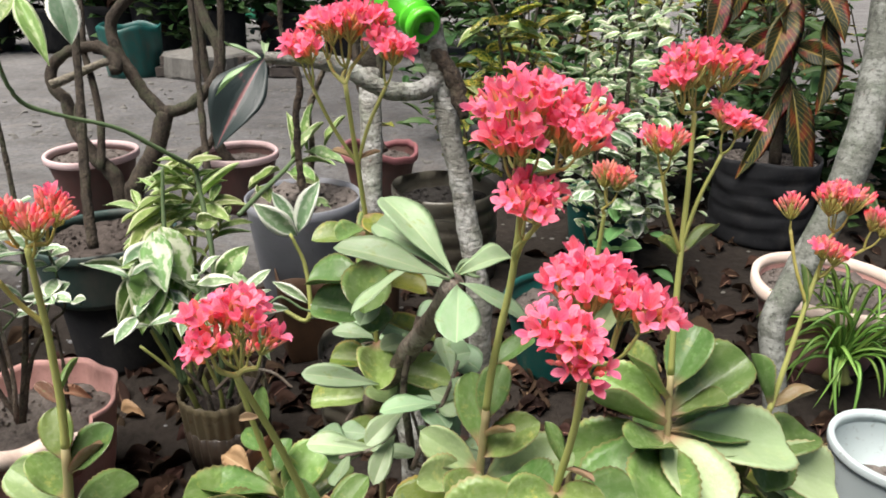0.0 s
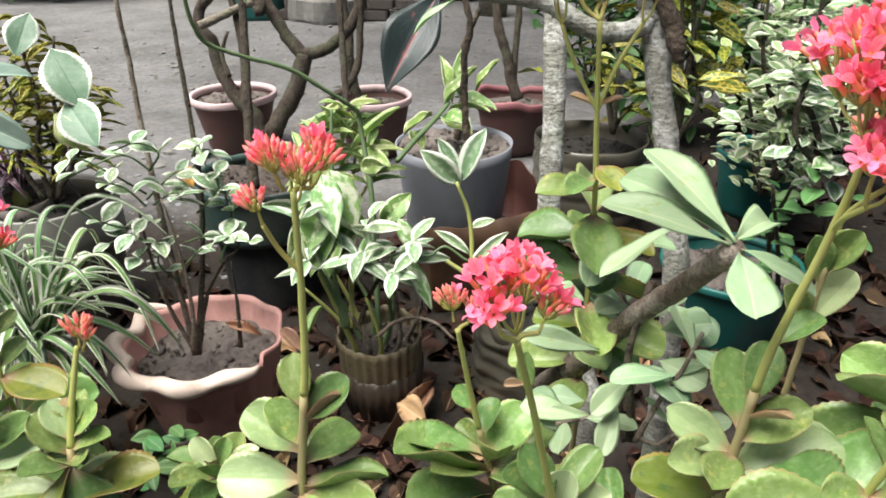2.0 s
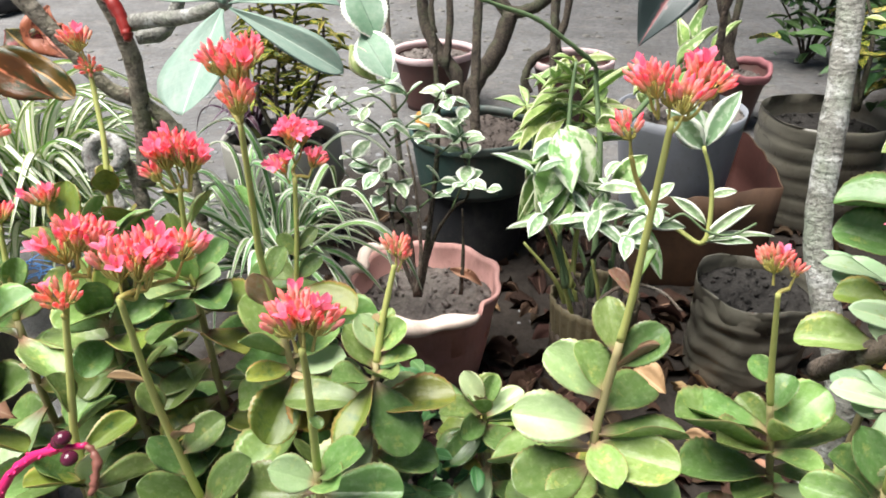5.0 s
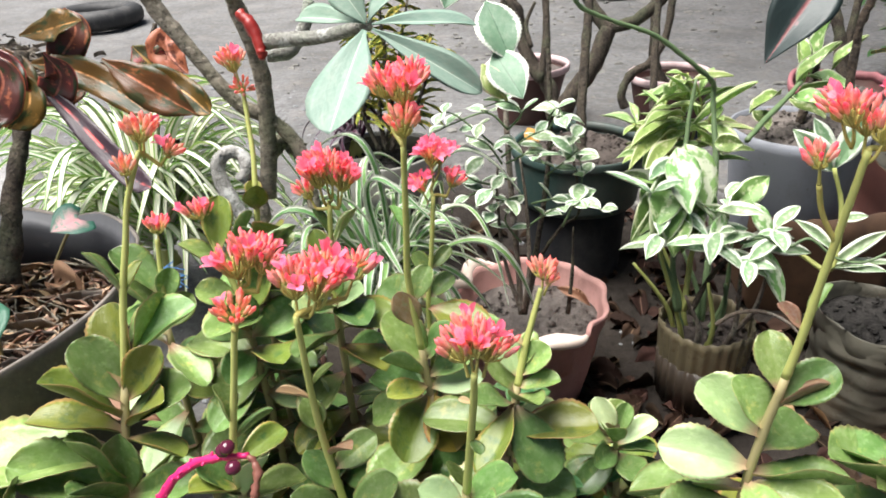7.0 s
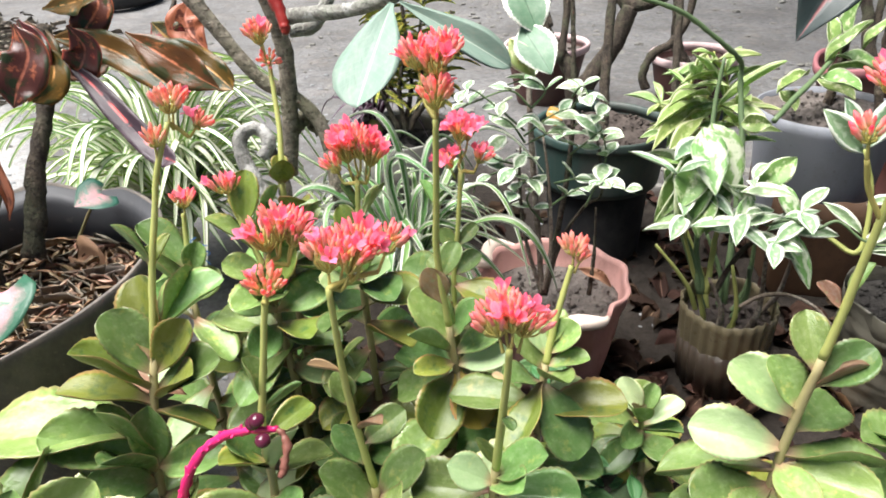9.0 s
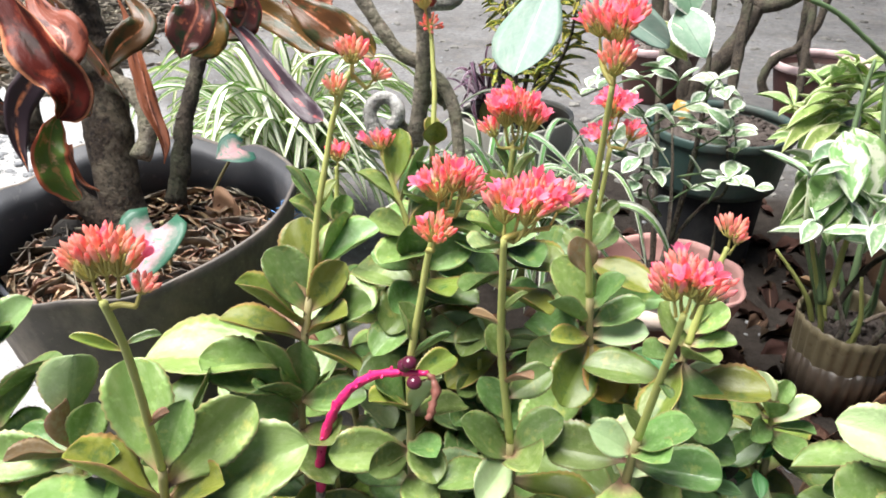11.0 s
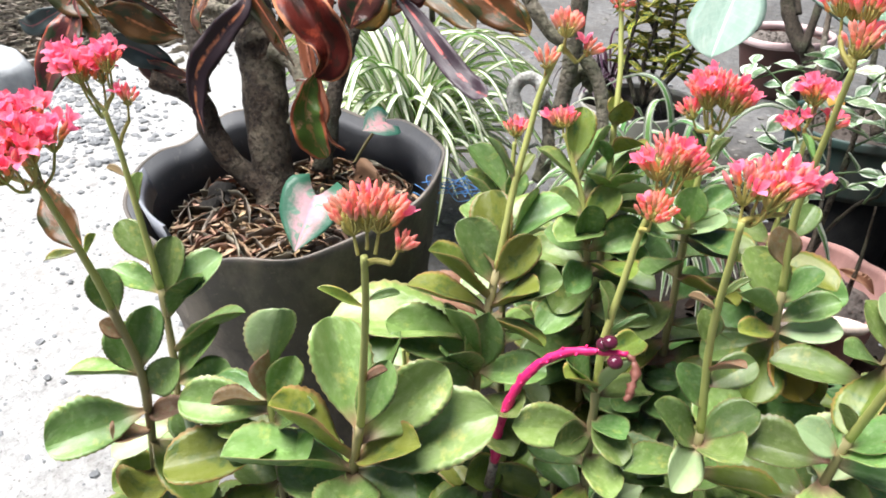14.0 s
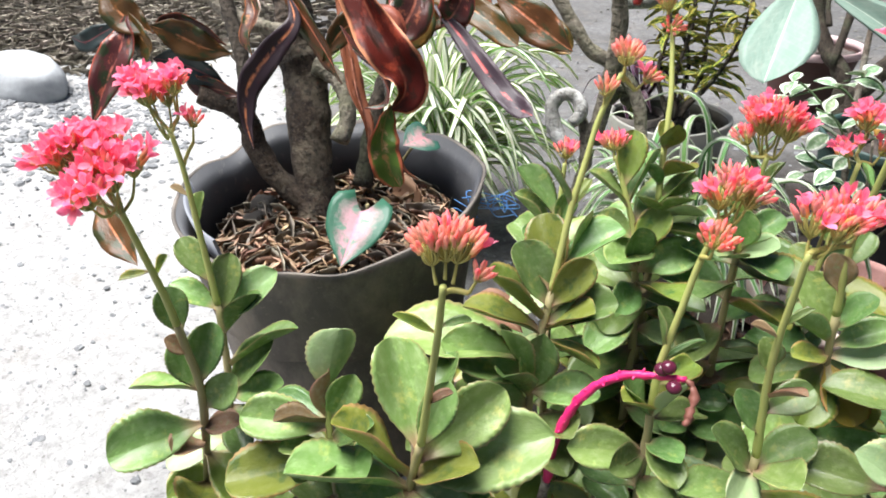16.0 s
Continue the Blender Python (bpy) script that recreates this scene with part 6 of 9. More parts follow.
tube("branch", [(-1.094, 0.752, 0.462), (-1.087, 0.767, 0.536), (-1.083, 0.773, 0.599), (-1.081, 0.776, 0.66), (-1.086, 0.769, 0.711), (-1.092, 0.76, 0.76), (-1.087, 0.746, 0.792)], [0.0141, 0.0134, 0.0125, 0.0125, 0.0118], BARK_GREY, gt, 12, 0.08, 61)
tube("branch", [(-1.054, 0.752, 0.712), (-0.983, 0.725, 0.726), (-0.906, 0.701, 0.738), (-0.841, 0.673, 0.754), (-0.785, 0.639, 0.771)], [0.0111, 0.0101, 0.0084, 0.0074], BARK_PALE, gt, 10, 0.08, 62)
tube("branch", [(-1.089, 0.803, 0.679), (-1.06, 0.823, 0.685), (-1.048, 0.849, 0.714), (-1.049, 0.873, 0.751)], [0.0111, 0.0111, 0.0101, 0.0093], BARK_PALE, gt, 9, 0.1, 63)
tube("knot", [(-1.104, 0.705, 0.438), (-1.121, 0.708, 0.461), (-1.146, 0.712, 0.492), (-1.159, 0.722, 0.521), (-1.148, 0.737, 0.538), (-1.125, 0.745, 0.533), (-1.112, 0.737, 0.513), (-1.118, 0.722, 0.498)], [0.0111, 0.0116, 0.0120, 0.0116, 0.0111, 0.0111, 0.0091], BARK_WHITE, gt, 12, 0.1, 64)
tube("root", [(-1.117, 0.742, 0.507), (-1.108, 0.748, 0.481), (-1.095, 0.738, 0.427), (-1.097, 0.719, 0.373)], [0.0086, 0.0098, 0.0109, 0.0115], BARK_GREY, gt, 10, 0.12, 67)
tube("branch", [(-1.093, 0.768, 0.525), (-1.081, 0.8, 0.545), (-1.059, 0.812, 0.524)], [0.0130, 0.0147, 0.0166], BARK_GREY, gt, 10, 0.1, 65)
leaves_on(gt, "bigleaf", [((-0.775, 0.618, 0.769), (-0.747, 0.497, 0.701), 0.07)], up=(0.55, -0.8, 0.5))
leaves_on(gt, "bigleaf", [((-0.768, 0.622, 0.769), (-0.64, 0.622, 0.718), 0.036), ((-0.769, 0.624, 0.774), (-0.678, 0.704, 0.777), 0.036), ((-0.776, 0.621, 0.775), (-0.883, 0.632, 0.784), 0.03),
                          ((-0.774, 0.623, 0.775), (-0.779, 0.708, 0.809), 0.04), ((-0.774, 0.622, 0.774), (-0.808, 0.619, 0.82), 0.04)], up=(0, -0.55, 0.75))
part("red_tag", mesh_of("red_tag", *tube_data([(-1.065, 0.736, 0.757), (-1.043, 0.734, 0.736), (-1.027, 0.726, 0.708), (-1.023, 0.721, 0.698)], [0.008, 0.009, 0.008, 0.005], 6, 0.2, 3), RED_SHOOT), gt, "dark red dried shoot on the branch")

# ---- croton in the black tub ----
ct = thing("croton_tree", (-1.26, 0.33, 0.39), "croton tree with a thick dark trunk and copper red leaves", "tree")
tube("trunk", [(-1.302, 0.332, 0.302), (-1.323, 0.347, 0.361), (-1.351, 0.367, 0.434), (-1.374, 0.39, 0.507), (-1.393, 0.404, 0.563), (-1.42, 0.417, 0.626), (-1.44, 0.428, 0.68), (-1.46, 0.446, 0.741)], [0.03, 0.031, 0.033, 0.035, 0.034, 0.03, 0.026], BARK_DARK, ct, 28, 0.07, 70, smooth=22)
tube("branch", [(-1.333, 0.355, 0.4), (-1.361, 0.338, 0.43), (-1.392, 0.319, 0.466), (-1.413, 0.312, 0.512), (-1.419, 0.308, 0.548), (-1.432, 0.287, 0.57), (-1.453, 0.256, 0.588)], [0.02, 0.018, 0.018, 0.016, 0.013], BARK_DARK, ct, 10, 0.1, 71)
tube("branch", [(-1.31, 0.43, 0.425), (-1.323, 0.463, 0.48), (-1.339, 0.494, 0.534), (-1.348, 0.537, 0.596), (-1.365, 0.574, 0.658), (-1.383, 0.602, 0.713)], [0.016, 0.014, 0.012, 0.011], BARK_BROWN, ct, 10, 0.12, 72)
tube("branch", [(-1.299, 0.388, 0.518), (-1.306, 0.412, 0.545), (-1.325, 0.427, 0.577), (-1.356, 0.425, 0.601), (-1.378, 0.416, 0.608)], [0.014, 0.014, 0.013, 0.016], BARK_GREY, ct, 10, 0.12, 73)
tube("branch", [(-1.394, 0.301, 0.571), (-1.423, 0.32, 0.628), (-1.464, 0.333, 0.692), (-1.49, 0.343, 0.735)], [0.012, 0.011, 0.01], BARK_BROWN, ct, 9, 0.1, 74)
tube("branch", [(-1.44, 0.432, 0.721), (-1.262, 0.324, 0.842), (-0.966, 0.148, 0.829)], [0.012, 0.008, 0.004], BARK_BROWN, ct, 8, 0.1, 76)
tube("branch", [(-1.385, 0.388, 0.662), (-1.423, 0.366, 0.668), (-1.472, 0.341, 0.686), (-1.522, 0.329, 0.718)], [0.012, 0.012, 0.012], BARK_GREY, ct, 9, 0.1, 75)
FRONT = (0.45, -0.7, 0.35)


def ribbon(plant, pts, width, mat, roll=(0, 0), front=FRONT, shape="lance", wavy=0.12, fold=0.28):
    """A long leaf along a curve whose blade turns from roll[0] to roll[1] degrees."""
    C = spline(pts, 9)
    n = len(C) - 1
    V, UV, Fc = [], [], []
    f = np.array(front) / np.linalg.norm(front)
    nu = 6
    for face in (0, 1):
        for i, c in enumerate(C):
            v = i / n
            d = C[min(i + 1, n)] - C[max(i - 1, 0)]
            d = d / (np.linalg.norm(d) + 1e-9)
            nn = f - d * np.dot(f, d)
            nn /= np.linalg.norm(nn) + 1e-9
            s = np.cross(d, nn)
            a = radians(roll[0] + (roll[1] - roll[0]) * v)
            s, nn = s * math.cos(a) + nn * math.sin(a), nn * math.cos(a) - s * math.sin(a)
            w = outline(shape, v) * width * 0.5
            for j in range(nu + 1):
                q = 2 * j / nu - 1
                lift = fold * abs(q) * w + wavy * w * math.sin(v * 17 + (2 if q > 0 else 0)) * abs(q)
                V.append(c + s * (q * w) + nn * (lift - face * 0.0012 * (1.05 - q * q)))
                UV.append((j / nu, v))
    m1 = (n + 1) * (nu + 1)
    for i in range(n):
        for j in range(nu):
            a = i * (nu + 1) + j
            Fc.append((a, a + 1, a + nu + 2, a + nu + 1))
            b = a + m1
            Fc.append((b + nu + 1, b + nu + 2, b + 1, b))
        for j in (0, nu):
            a = i * (nu + 1) + j
            Fc.append((a, a + nu + 1, a + nu + 1 + m1, a + m1) if j == 0 else (a + m1, a + nu + 1 + m1, a + nu + 1, a))
    part("leaf", mesh_of("leaf", V, Fc, mat, UV), plant)


NEAR = (0.81, -0.51, 0.29)
ribbon(ct, [(-0.88, 0.12, 0.823), (-0.861, 0.117, 0.801), (-0.843, 0.115, 0.783), (-0.833, 0.116, 0.77), (-0.831, 0.113, 0.759), (-0.837, 0.106, 0.749)], 0.029, CROTON_CUP, (-45, 40), NEAR, "strap", 0.2, 0.95)
ribbon(ct, [(-0.837, 0.107, 0.753), (-0.835, 0.099, 0.743), (-0.832, 0.093, 0.73), (-0.828, 0.094, 0.717), (-0.823, 0.099, 0.701)], 0.021, CROTON_TWIST, (50, -35), NEAR, "blunt", 0.2, 0.5)
ribbon(ct, [(-0.835, 0.108, 0.733), (-0.829, 0.103, 0.723), (-0.821, 0.103, 0.712), (-0.815, 0.109, 0.706)], 0.0045, CROTON_ORANGE, (0, 90), NEAR, "strap")
ribbon(ct, [(-0.933, 0.152, 0.819), (-0.908, 0.147, 0.797), (-0.889, 0.148, 0.787), (-0.879, 0.14, 0.777), (-0.879, 0.131, 0.774)], 0.03, CROTON_ORANGE, (0, 60))
ribbon(ct, [(-0.948, 0.154, 0.779), (-0.928, 0.153, 0.761), (-0.906, 0.157, 0.748), (-0.894, 0.149, 0.731), (-0.903, 0.136, 0.727)], 0.02, CROTON_RED, (60, 120))
ribbon(ct, [(-1.378, 0.452, 0.739), (-1.339, 0.443, 0.699), (-1.298, 0.422, 0.64), (-1.267, 0.404, 0.595), (-1.234, 0.392, 0.556), (-1.218, 0.378, 0.532)], 0.025, CROTON_ORANGE, (-50, 80), wavy=0.3, fold=0.6)
ribbon(ct, [(-1.295, 0.519, 0.744), (-1.274, 0.515, 0.716), (-1.268, 0.5, 0.689), (-1.273, 0.486, 0.676)], 0.05, CROTON_RED, (0, 20))
ribbon(ct, [(-1.267, 0.52, 0.716), (-1.246, 0.516, 0.688), (-1.243, 0.498, 0.662), (-1.257, 0.478, 0.649)], 0.045, CROTON_GREEN, (0, 30))
ribbon(ct, [(-1.217, 0.514, 0.704), (-1.157, 0.508, 0.668), (-1.096, 0.499, 0.628), (-1.049, 0.491, 0.606), (-1.014, 0.484, 0.601)], 0.031, CROTON_PLUM, (0, 20), shape="blunt", wavy=0.2)
ribbon(ct, [(-1.17, 0.579, 0.722), (-1.125, 0.587, 0.697), (-1.08, 0.595, 0.672), (-1.042, 0.601, 0.653)], 0.055, CROTON_GREEN, (10, -10))
ribbon(ct, [(-1.221, 0.469, 0.753), (-1.2, 0.463, 0.721), (-1.199, 0.437, 0.689), (-1.196, 0.421, 0.667)], 0.06, CROTON_RED, (0, 30))
ribbon(ct, [(-1.326, 0.347, 0.737), (-1.299, 0.336, 0.7), (-1.303, 0.299, 0.669), (-1.304, 0.259, 0.633), (-1.288, 0.238, 0.597), (-1.263, 0.229, 0.564)], 0.036, CROTON_PLUM, (0, 80))
ribbon(ct, [(-1.339, 0.344, 0.75), (-1.302, 0.349, 0.711), (-1.255, 0.353, 0.66), (-1.229, 0.352, 0.627)], 0.035, CROTON_GREEN, (0, -60))
ribbon(ct, [(-1.42, 0.303, 0.644), (-1.442, 0.273, 0.655), (-1.467, 0.247, 0.675), (-1.486, 0.222, 0.688)], 0.05, CROTON_GREEN, (0, 10))
ribbon(ct, [(-1.43, 0.302, 0.655), (-1.461, 0.279, 0.678), (-1.485, 0.25, 0.686), (-1.489, 0.225, 0.676)], 0.035, CROTON_RED, (20, 40))
ribbon(ct, [(-1.526, 0.211, 0.703), (-1.511, 0.187, 0.664), (-1.505, 0.154, 0.624), (-1.493, 0.115, 0.572)], 0.052, CROTON_RED, (0, 25))
ribbon(ct, [(-1.534, 0.209, 0.71), (-1.503, 0.211, 0.676), (-1.486, 0.212, 0.655), (-1.477, 0.2, 0.631)], 0.04, CROTON_GREEN, (0, -40))
ribbon(ct, [(-1.547, 0.208, 0.686), (-1.569, 0.184, 0.671), (-1.589, 0.164, 0.659), (-1.613, 0.155, 0.665)], 0.032, DARKLEAF, (0, 20))
ribbon(ct, [(-1.429, 0.29, 0.6), (-1.451, 0.27, 0.617), (-1.48, 0.244, 0.634), (-1.497, 0.22, 0.64)], 0.045, DARKLEAF, (0, 20))
ribbon(ct, [(-1.405, 0.301, 0.585), (-1.432, 0.281, 0.593), (-1.458, 0.261, 0.601), (-1.478, 0.258, 0.623)], 0.035, CROTON_RED, (0, 20))
ribbon(ct, [(-1.353, 0.057, 0.531), (-1.318, 0.049, 0.511), (-1.28, 0.046, 0.496), (-1.242, 0.045, 0.481)], 0.045, CROTON_GREEN, (0, 30))
ribbon(ct, [(-1.177, 0.508, 0.746), (-1.17, 0.517, 0.717), (-1.183, 0.513, 0.694), (-1.202, 0.51, 0.68)], 0.05, CROTON_RED, (0, 20))
ribbon(ct, [(-1.445, 0.352, 0.731), (-1.41, 0.344, 0.698), (-1.395, 0.321, 0.673), (-1.371, 0.307, 0.648)], 0.04, CROTON_RED, (0, -50))
ribbon(ct, [(-1.565, 0.201, 0.738), (-1.543, 0.2, 0.711), (-1.515, 0.211, 0.69), (-1.489, 0.225, 0.676)], 0.05, CROTON_GREEN, (0, 20))
ribbon(ct, [(-1.325, 0.434, 0.74), (-1.272, 0.428, 0.703), (-1.269, 0.385, 0.681), (-1.258, 0.345, 0.653)], 0.04, CROTON_GREEN, (0, 50))
ribbon(ct, [(-1.381, 0.608, 0.736), (-1.33, 0.621, 0.744), (-1.293, 0.625, 0.752), (-1.257, 0.628, 0.759)], 0.05, CROTON_GREEN, (0, 30))
ribbon(ct, [(-1.358, 0.598, 0.699), (-1.29, 0.61, 0.693), (-1.22, 0.615, 0.673), (-1.147, 0.613, 0.64)], 0.046, CROTON_GREEN, (0, 10), shape="blunt", wavy=0.2)
ribbon(ct, [(-1.241, 0.646, 0.671), (-1.196, 0.665, 0.674), (-1.143, 0.674, 0.656), (-1.096, 0.673, 0.626)], 0.044, CROTON_GREEN, (0, 10), shape="blunt", wavy=0.2)
ribbon(ct, [(-1.4, 0.589, 0.722), (-1.371, 0.586, 0.692), (-1.36, 0.569, 0.656), (-1.373, 0.537, 0.618)], 0.05, CROTON_GREEN, (0, 20))
ribbon(ct, [(-1.331, 0.658, 0.768), (-1.31, 0.651, 0.739), (-1.318, 0.628, 0.711), (-1.333, 0.602, 0.683)], 0.055, CROTON_RED, (0, 20))
ribbon(ct, [(-1.397, 0.6, 0.635), (-1.368, 0.621, 0.641), (-1.339, 0.641, 0.647), (-1.326, 0.653, 0.654)], 0.04, CROTON_GREEN, (0, 0))
fc = thing("veined_croton", (-1.807, 1.186, 0), "croton with pink and purple veined leaves across the yard", "plant")
tube("stem", [(-1.807, 1.186, 0), (-1.807, 1.186, 0.532), (-1.815, 1.213, 0.622)], [0.01, 0.006], BARK_BROWN, fc, 7)
ribbon(fc, [(-1.854, 1.161, 0.576), (-1.823, 1.161, 0.55), (-1.793, 1.162, 0.525), (-1.778, 1.162, 0.512)], 0.1, CROTON_VEIN, (0, 10))
ribbon(fc, [(-1.778, 1.233, 0.62), (-1.782, 1.207, 0.584), (-1.761, 1.194, 0.547), (-1.716, 1.195, 0.508)], 0.1, CROTON_ORANGE, (0, 10))

# caladiums in the tub
for lf, st, w in ((((-1.146, 0.305, 0.487), (-1.122, 0.244, 0.442)), [(-1.149, 0.317, 0.491), (-1.172, 0.33, 0.436), (-1.19, 0.326, 0.355)], 0.086), (((-1.272, 0.539, 0.487), (-1.278, 0.496, 0.487)), [(-1.271, 0.538, 0.485), (-1.311, 0.532, 0.45), (-1.356, 0.471, 0.332)], 0.07)):
    cal = thing("caladium", st[-1], "caladium with a pink heart-shaped leaf edged dark green", "plant", "caladiums in the tub")
    tube("stem", st, [0.0025, 0.003], WOODY, cal, 6)
    leaves_on(cal, "calad", [(lf[0], lf[1], w)], up=(0.4, -0.7, 0.5))

# ---- strap-leaved plants ----
strap_plant("spider_plant", (-1.68, 0.97, 0.14), "strap_white", 270, 0.4, 0.019, "large clump of spider plant with white-striped arching leaves", 3)
strap_plant("spider_plant", (-0.945, 0.852, 0.26), "strap_edge", 85, 0.26, 0.017, "spider plant with dark leaves edged in white", 4)
strap_plant("strap_lily", (*(0.914, 1.324), 0.1), "strap_green", 70, 0.22, 0.011, "clump of narrow fresh green strap leaves", 5)
strap_plant("purple_strap_plant", (*(-1.395, 1.419), 0.3), "strap_purple", 26, 0.16, 0.016, "small plant with purple striped strap leaves", 6)
pot("plant_pot", (-1.376, 1.392), 0.07, 0.28, RUBBER_DUSTY, "small dark plastic pot behind the knotted tree", base=0.8)
strap_plant("spider_plant", (*(-1.156, 1.06), 0.2), "strap_edge", 24, 0.2, 0.016, "spider plant with long green leaves at the back", 8)

# ---- gold-dust croton ----
gd = thing("gold_croton", (-1.244, 1.337, 0.314), "narrow-leaved croton speckled yellow and green in a black pot", "plant")
r4 = random.Random(21)
for pts in ([(-1.254, 1.353, 0.307), (-1.277, 1.377, 0.4), (-1.279, 1.426, 0.513), (-1.306, 1.461, 0.626), (-1.3, 1.489, 0.7)], [(-1.242, 1.36, 0.307), (-1.227, 1.405, 0.411), (-1.245, 1.439, 0.527), (-1.241, 1.49, 0.65)], [(-1.267, 1.346, 0.308), (-1.32, 1.366, 0.398), (-1.332, 1.415, 0.498), (-1.369, 1.451, 0.599)], [(-1.245, 1.366, 0.319), (-1.191, 1.398, 0.403), (-1.16, 1.423, 0.496), (-1.152, 1.433, 0.586)], [(-1.254, 1.353, 0.307), (-1.284, 1.446, 0.423), (-1.376, 1.501, 0.533), (-1.431, 1.577, 0.644)]):
    tube("stem", pts, [0.007, 0.005, 0.003], BARK_BROWN, gd, 7, 0.12, 5)
    sprigs(gd, pts, "croyel", 18, 0.08, 0.19, r4, droop=0.5, start=0.25)


# ---- bushes on the other side ----
def bush(name, base, tops, key, per, size, width, label, seed, extra=None, loose=0.06):
    """Stems with a crown of many small leaves."""
    rnd = random.Random(seed)
    ob = thing(name, base, label, "plant")
    poses, more = [], []
    for k, top in enumerate(tops):
        b, t = np.array(base, float), np.array(top, float)
        mid = (b + t) / 2 + np.array([rnd.uniform(-.05, .05) for _ in range(3)])
        tube("stem", [b, mid, t], [0.008, 0.005, 0.003], BARK_BROWN, ob, 6, 0.1, seed + k)
        C = spline([b, mid, t], 10)
        for i in range(per):
            s = 0.25 + 0.75 * rnd.random() ** 0.8
            p = C[min(len(C) - 1, int(s * len(C)))] + np.array([rnd.gauss(0, loose) for _ in range(3)])
            a = rnd.uniform(0, 6.28)
            o = np.array((math.cos(a), math.sin(a), rnd.uniform(-0.4, 0.7)))
            o /= np.linalg.norm(o)
            L = size * rnd.uniform(0.6, 1.2)
            q = leaf_pose(p, p + o * L, (rnd.uniform(-.5, .5), rnd.uniform(-.7, .2), 1), L * width)
            (more if extra and rnd.random() < extra[1] else poses).append(q)
    part("crown", merged("crown", LEAF[key][0], poses), ob)
    if more:
        part("crown", merged("crown", LEAF[extra[0]][1], more), ob)
    return ob


bush("variegated_bush", (0.446, 1.668, 0.401), [(0.372, 1.825, 0.759), (0.445, 1.784, 0.79), (0.576, 1.877, 0.755), (0.515, 1.948, 0.918), (0.39, 1.694, 0.584), (0.461, 1.622, 0.545), (0.605, 1.912, 0.837)], "varbush", 58, 0.05, 0.55, "dense bush with small cream-edged leaves", 31, ("white", 0.2), 0.06)
bush("variegated_bush", (0.343, 1.222, 0.503), [(0.315, 1.28, 0.684), (0.368, 1.267, 0.655), (0.288, 1.278, 0.631), (0.353, 1.257, 0.582)], "white", 26, 0.05, 0.6, "low bush with creamy white leaves", 32, ("var", 0.5), 0.03)
bush("gold_dust_bush", (0.157, 1.525, 0.446), [(0.12, 1.574, 0.807), (0.076, 1.652, 0.737), (0.194, 1.668, 0.774), (0.233, 1.71, 0.871), (0.082, 1.613, 0.898), (0.155, 1.621, 0.665)], "croyel", 16, 0.1, 0.36, "gold-dust croton bush with speckled leaves", 33, ("varyel", 0.2), 0.05)
bush("green_bush", (0.066, 1.958, 0.316), [(-0.021, 2.005, 0.534), (0.087, 2.011, 0.506), (0.161, 2.047, 0.439), (0.022, 2.112, 0.605)], "croyel", 12, 0.1, 0.35, "speckled green shrub in the large cut bottle", 34, ("bush", 0.5), 0.05)
bush("variegated_bush", (0.498, 1.952, 0.147), [(0.402, 2.074, 0.503), (0.471, 2.051, 0.539), (0.59, 2.148, 0.462), (0.476, 2.072, 0.367), (0.626, 2.21, 0.558), (0.619, 2.077, 0.325), (0.728, 2.176, 0.461), (0.746, 2.257, 0.598)], "varbush", 54, 0.052, 0.55, "sprawling bush with yellow-edged leaves", 35, ("varyel", 0.3), 0.075)
bush("low_green_plants", (*(0.43, 1.473), 0), [(0.3, 1.209, 0.473), (0.364, 1.201, 0.454), (0.268, 1.209, 0.473)], "smallg", 10, 0.05, 0.6, "low soft green plant behind the kalanchoes", 36, None, 0.03)

for k, (x, y) in enumerate(((0.85, 2.75), (1.5, 2.6), (1.85, 2.45))):
    bush("shrub", (x, y, 0), [(x + 0.22 * math.cos(q), y + 0.16 * math.sin(q), 0.35 + 0.4 * ((k + q) % 1.0)) for q in (0, 1.1, 2.2, 3.3, 4.4, 5.5)], "bush", 60, 0.1, 0.45, "low dark leafy shrub behind the ribbed planter", 240 + k, ("crovein", 0.15), 0.09)
bush("shrub", (1.219, 2.765, 0.044), [(1.082, 2.836, 0.456), (1.197, 2.864, 0.521), (1.335, 3.023, 0.638), (1.095, 3.023, 0.636), (1.6, 2.966, 0.508), (1.662, 2.79, 0.354)], "bush", 45, 0.09, 0.5, "dark leafy shrub behind the ribbed planter", 37, ("crovein", 0.2), 0.09)
rz_ = random.Random(61)
for k, (x, y, h) in enumerate(((0.35, 2.9, 0.9), (0.75, 3.2, 1.0), (1.15, 3.4, 1.0), (0.5, 3.9, 1.1), (1.6, 3.3, 1.0), (2.1, 3.0, 1.0), (1.0, 4.3, 1.2), (1.9, 4.2, 1.2), (0.1, 3.7, 0.8), (2.5, 3.8, 1.2))):
    bush("shrub", (x, y, 0), [(x + rz_.uniform(-.3, .3), y + rz_.uniform(-.25, .25), h * rz_.uniform(0.5, 1.0)) for _ in range(7)], ("bush", "croyel", "var", "crovein")[k % 4], 34, 0.11 if k % 4 != 2 else 0.06, 0.42, "dense leafy shrub beyond the pots", 200 + k, ("bush", 0.4), 0.08)

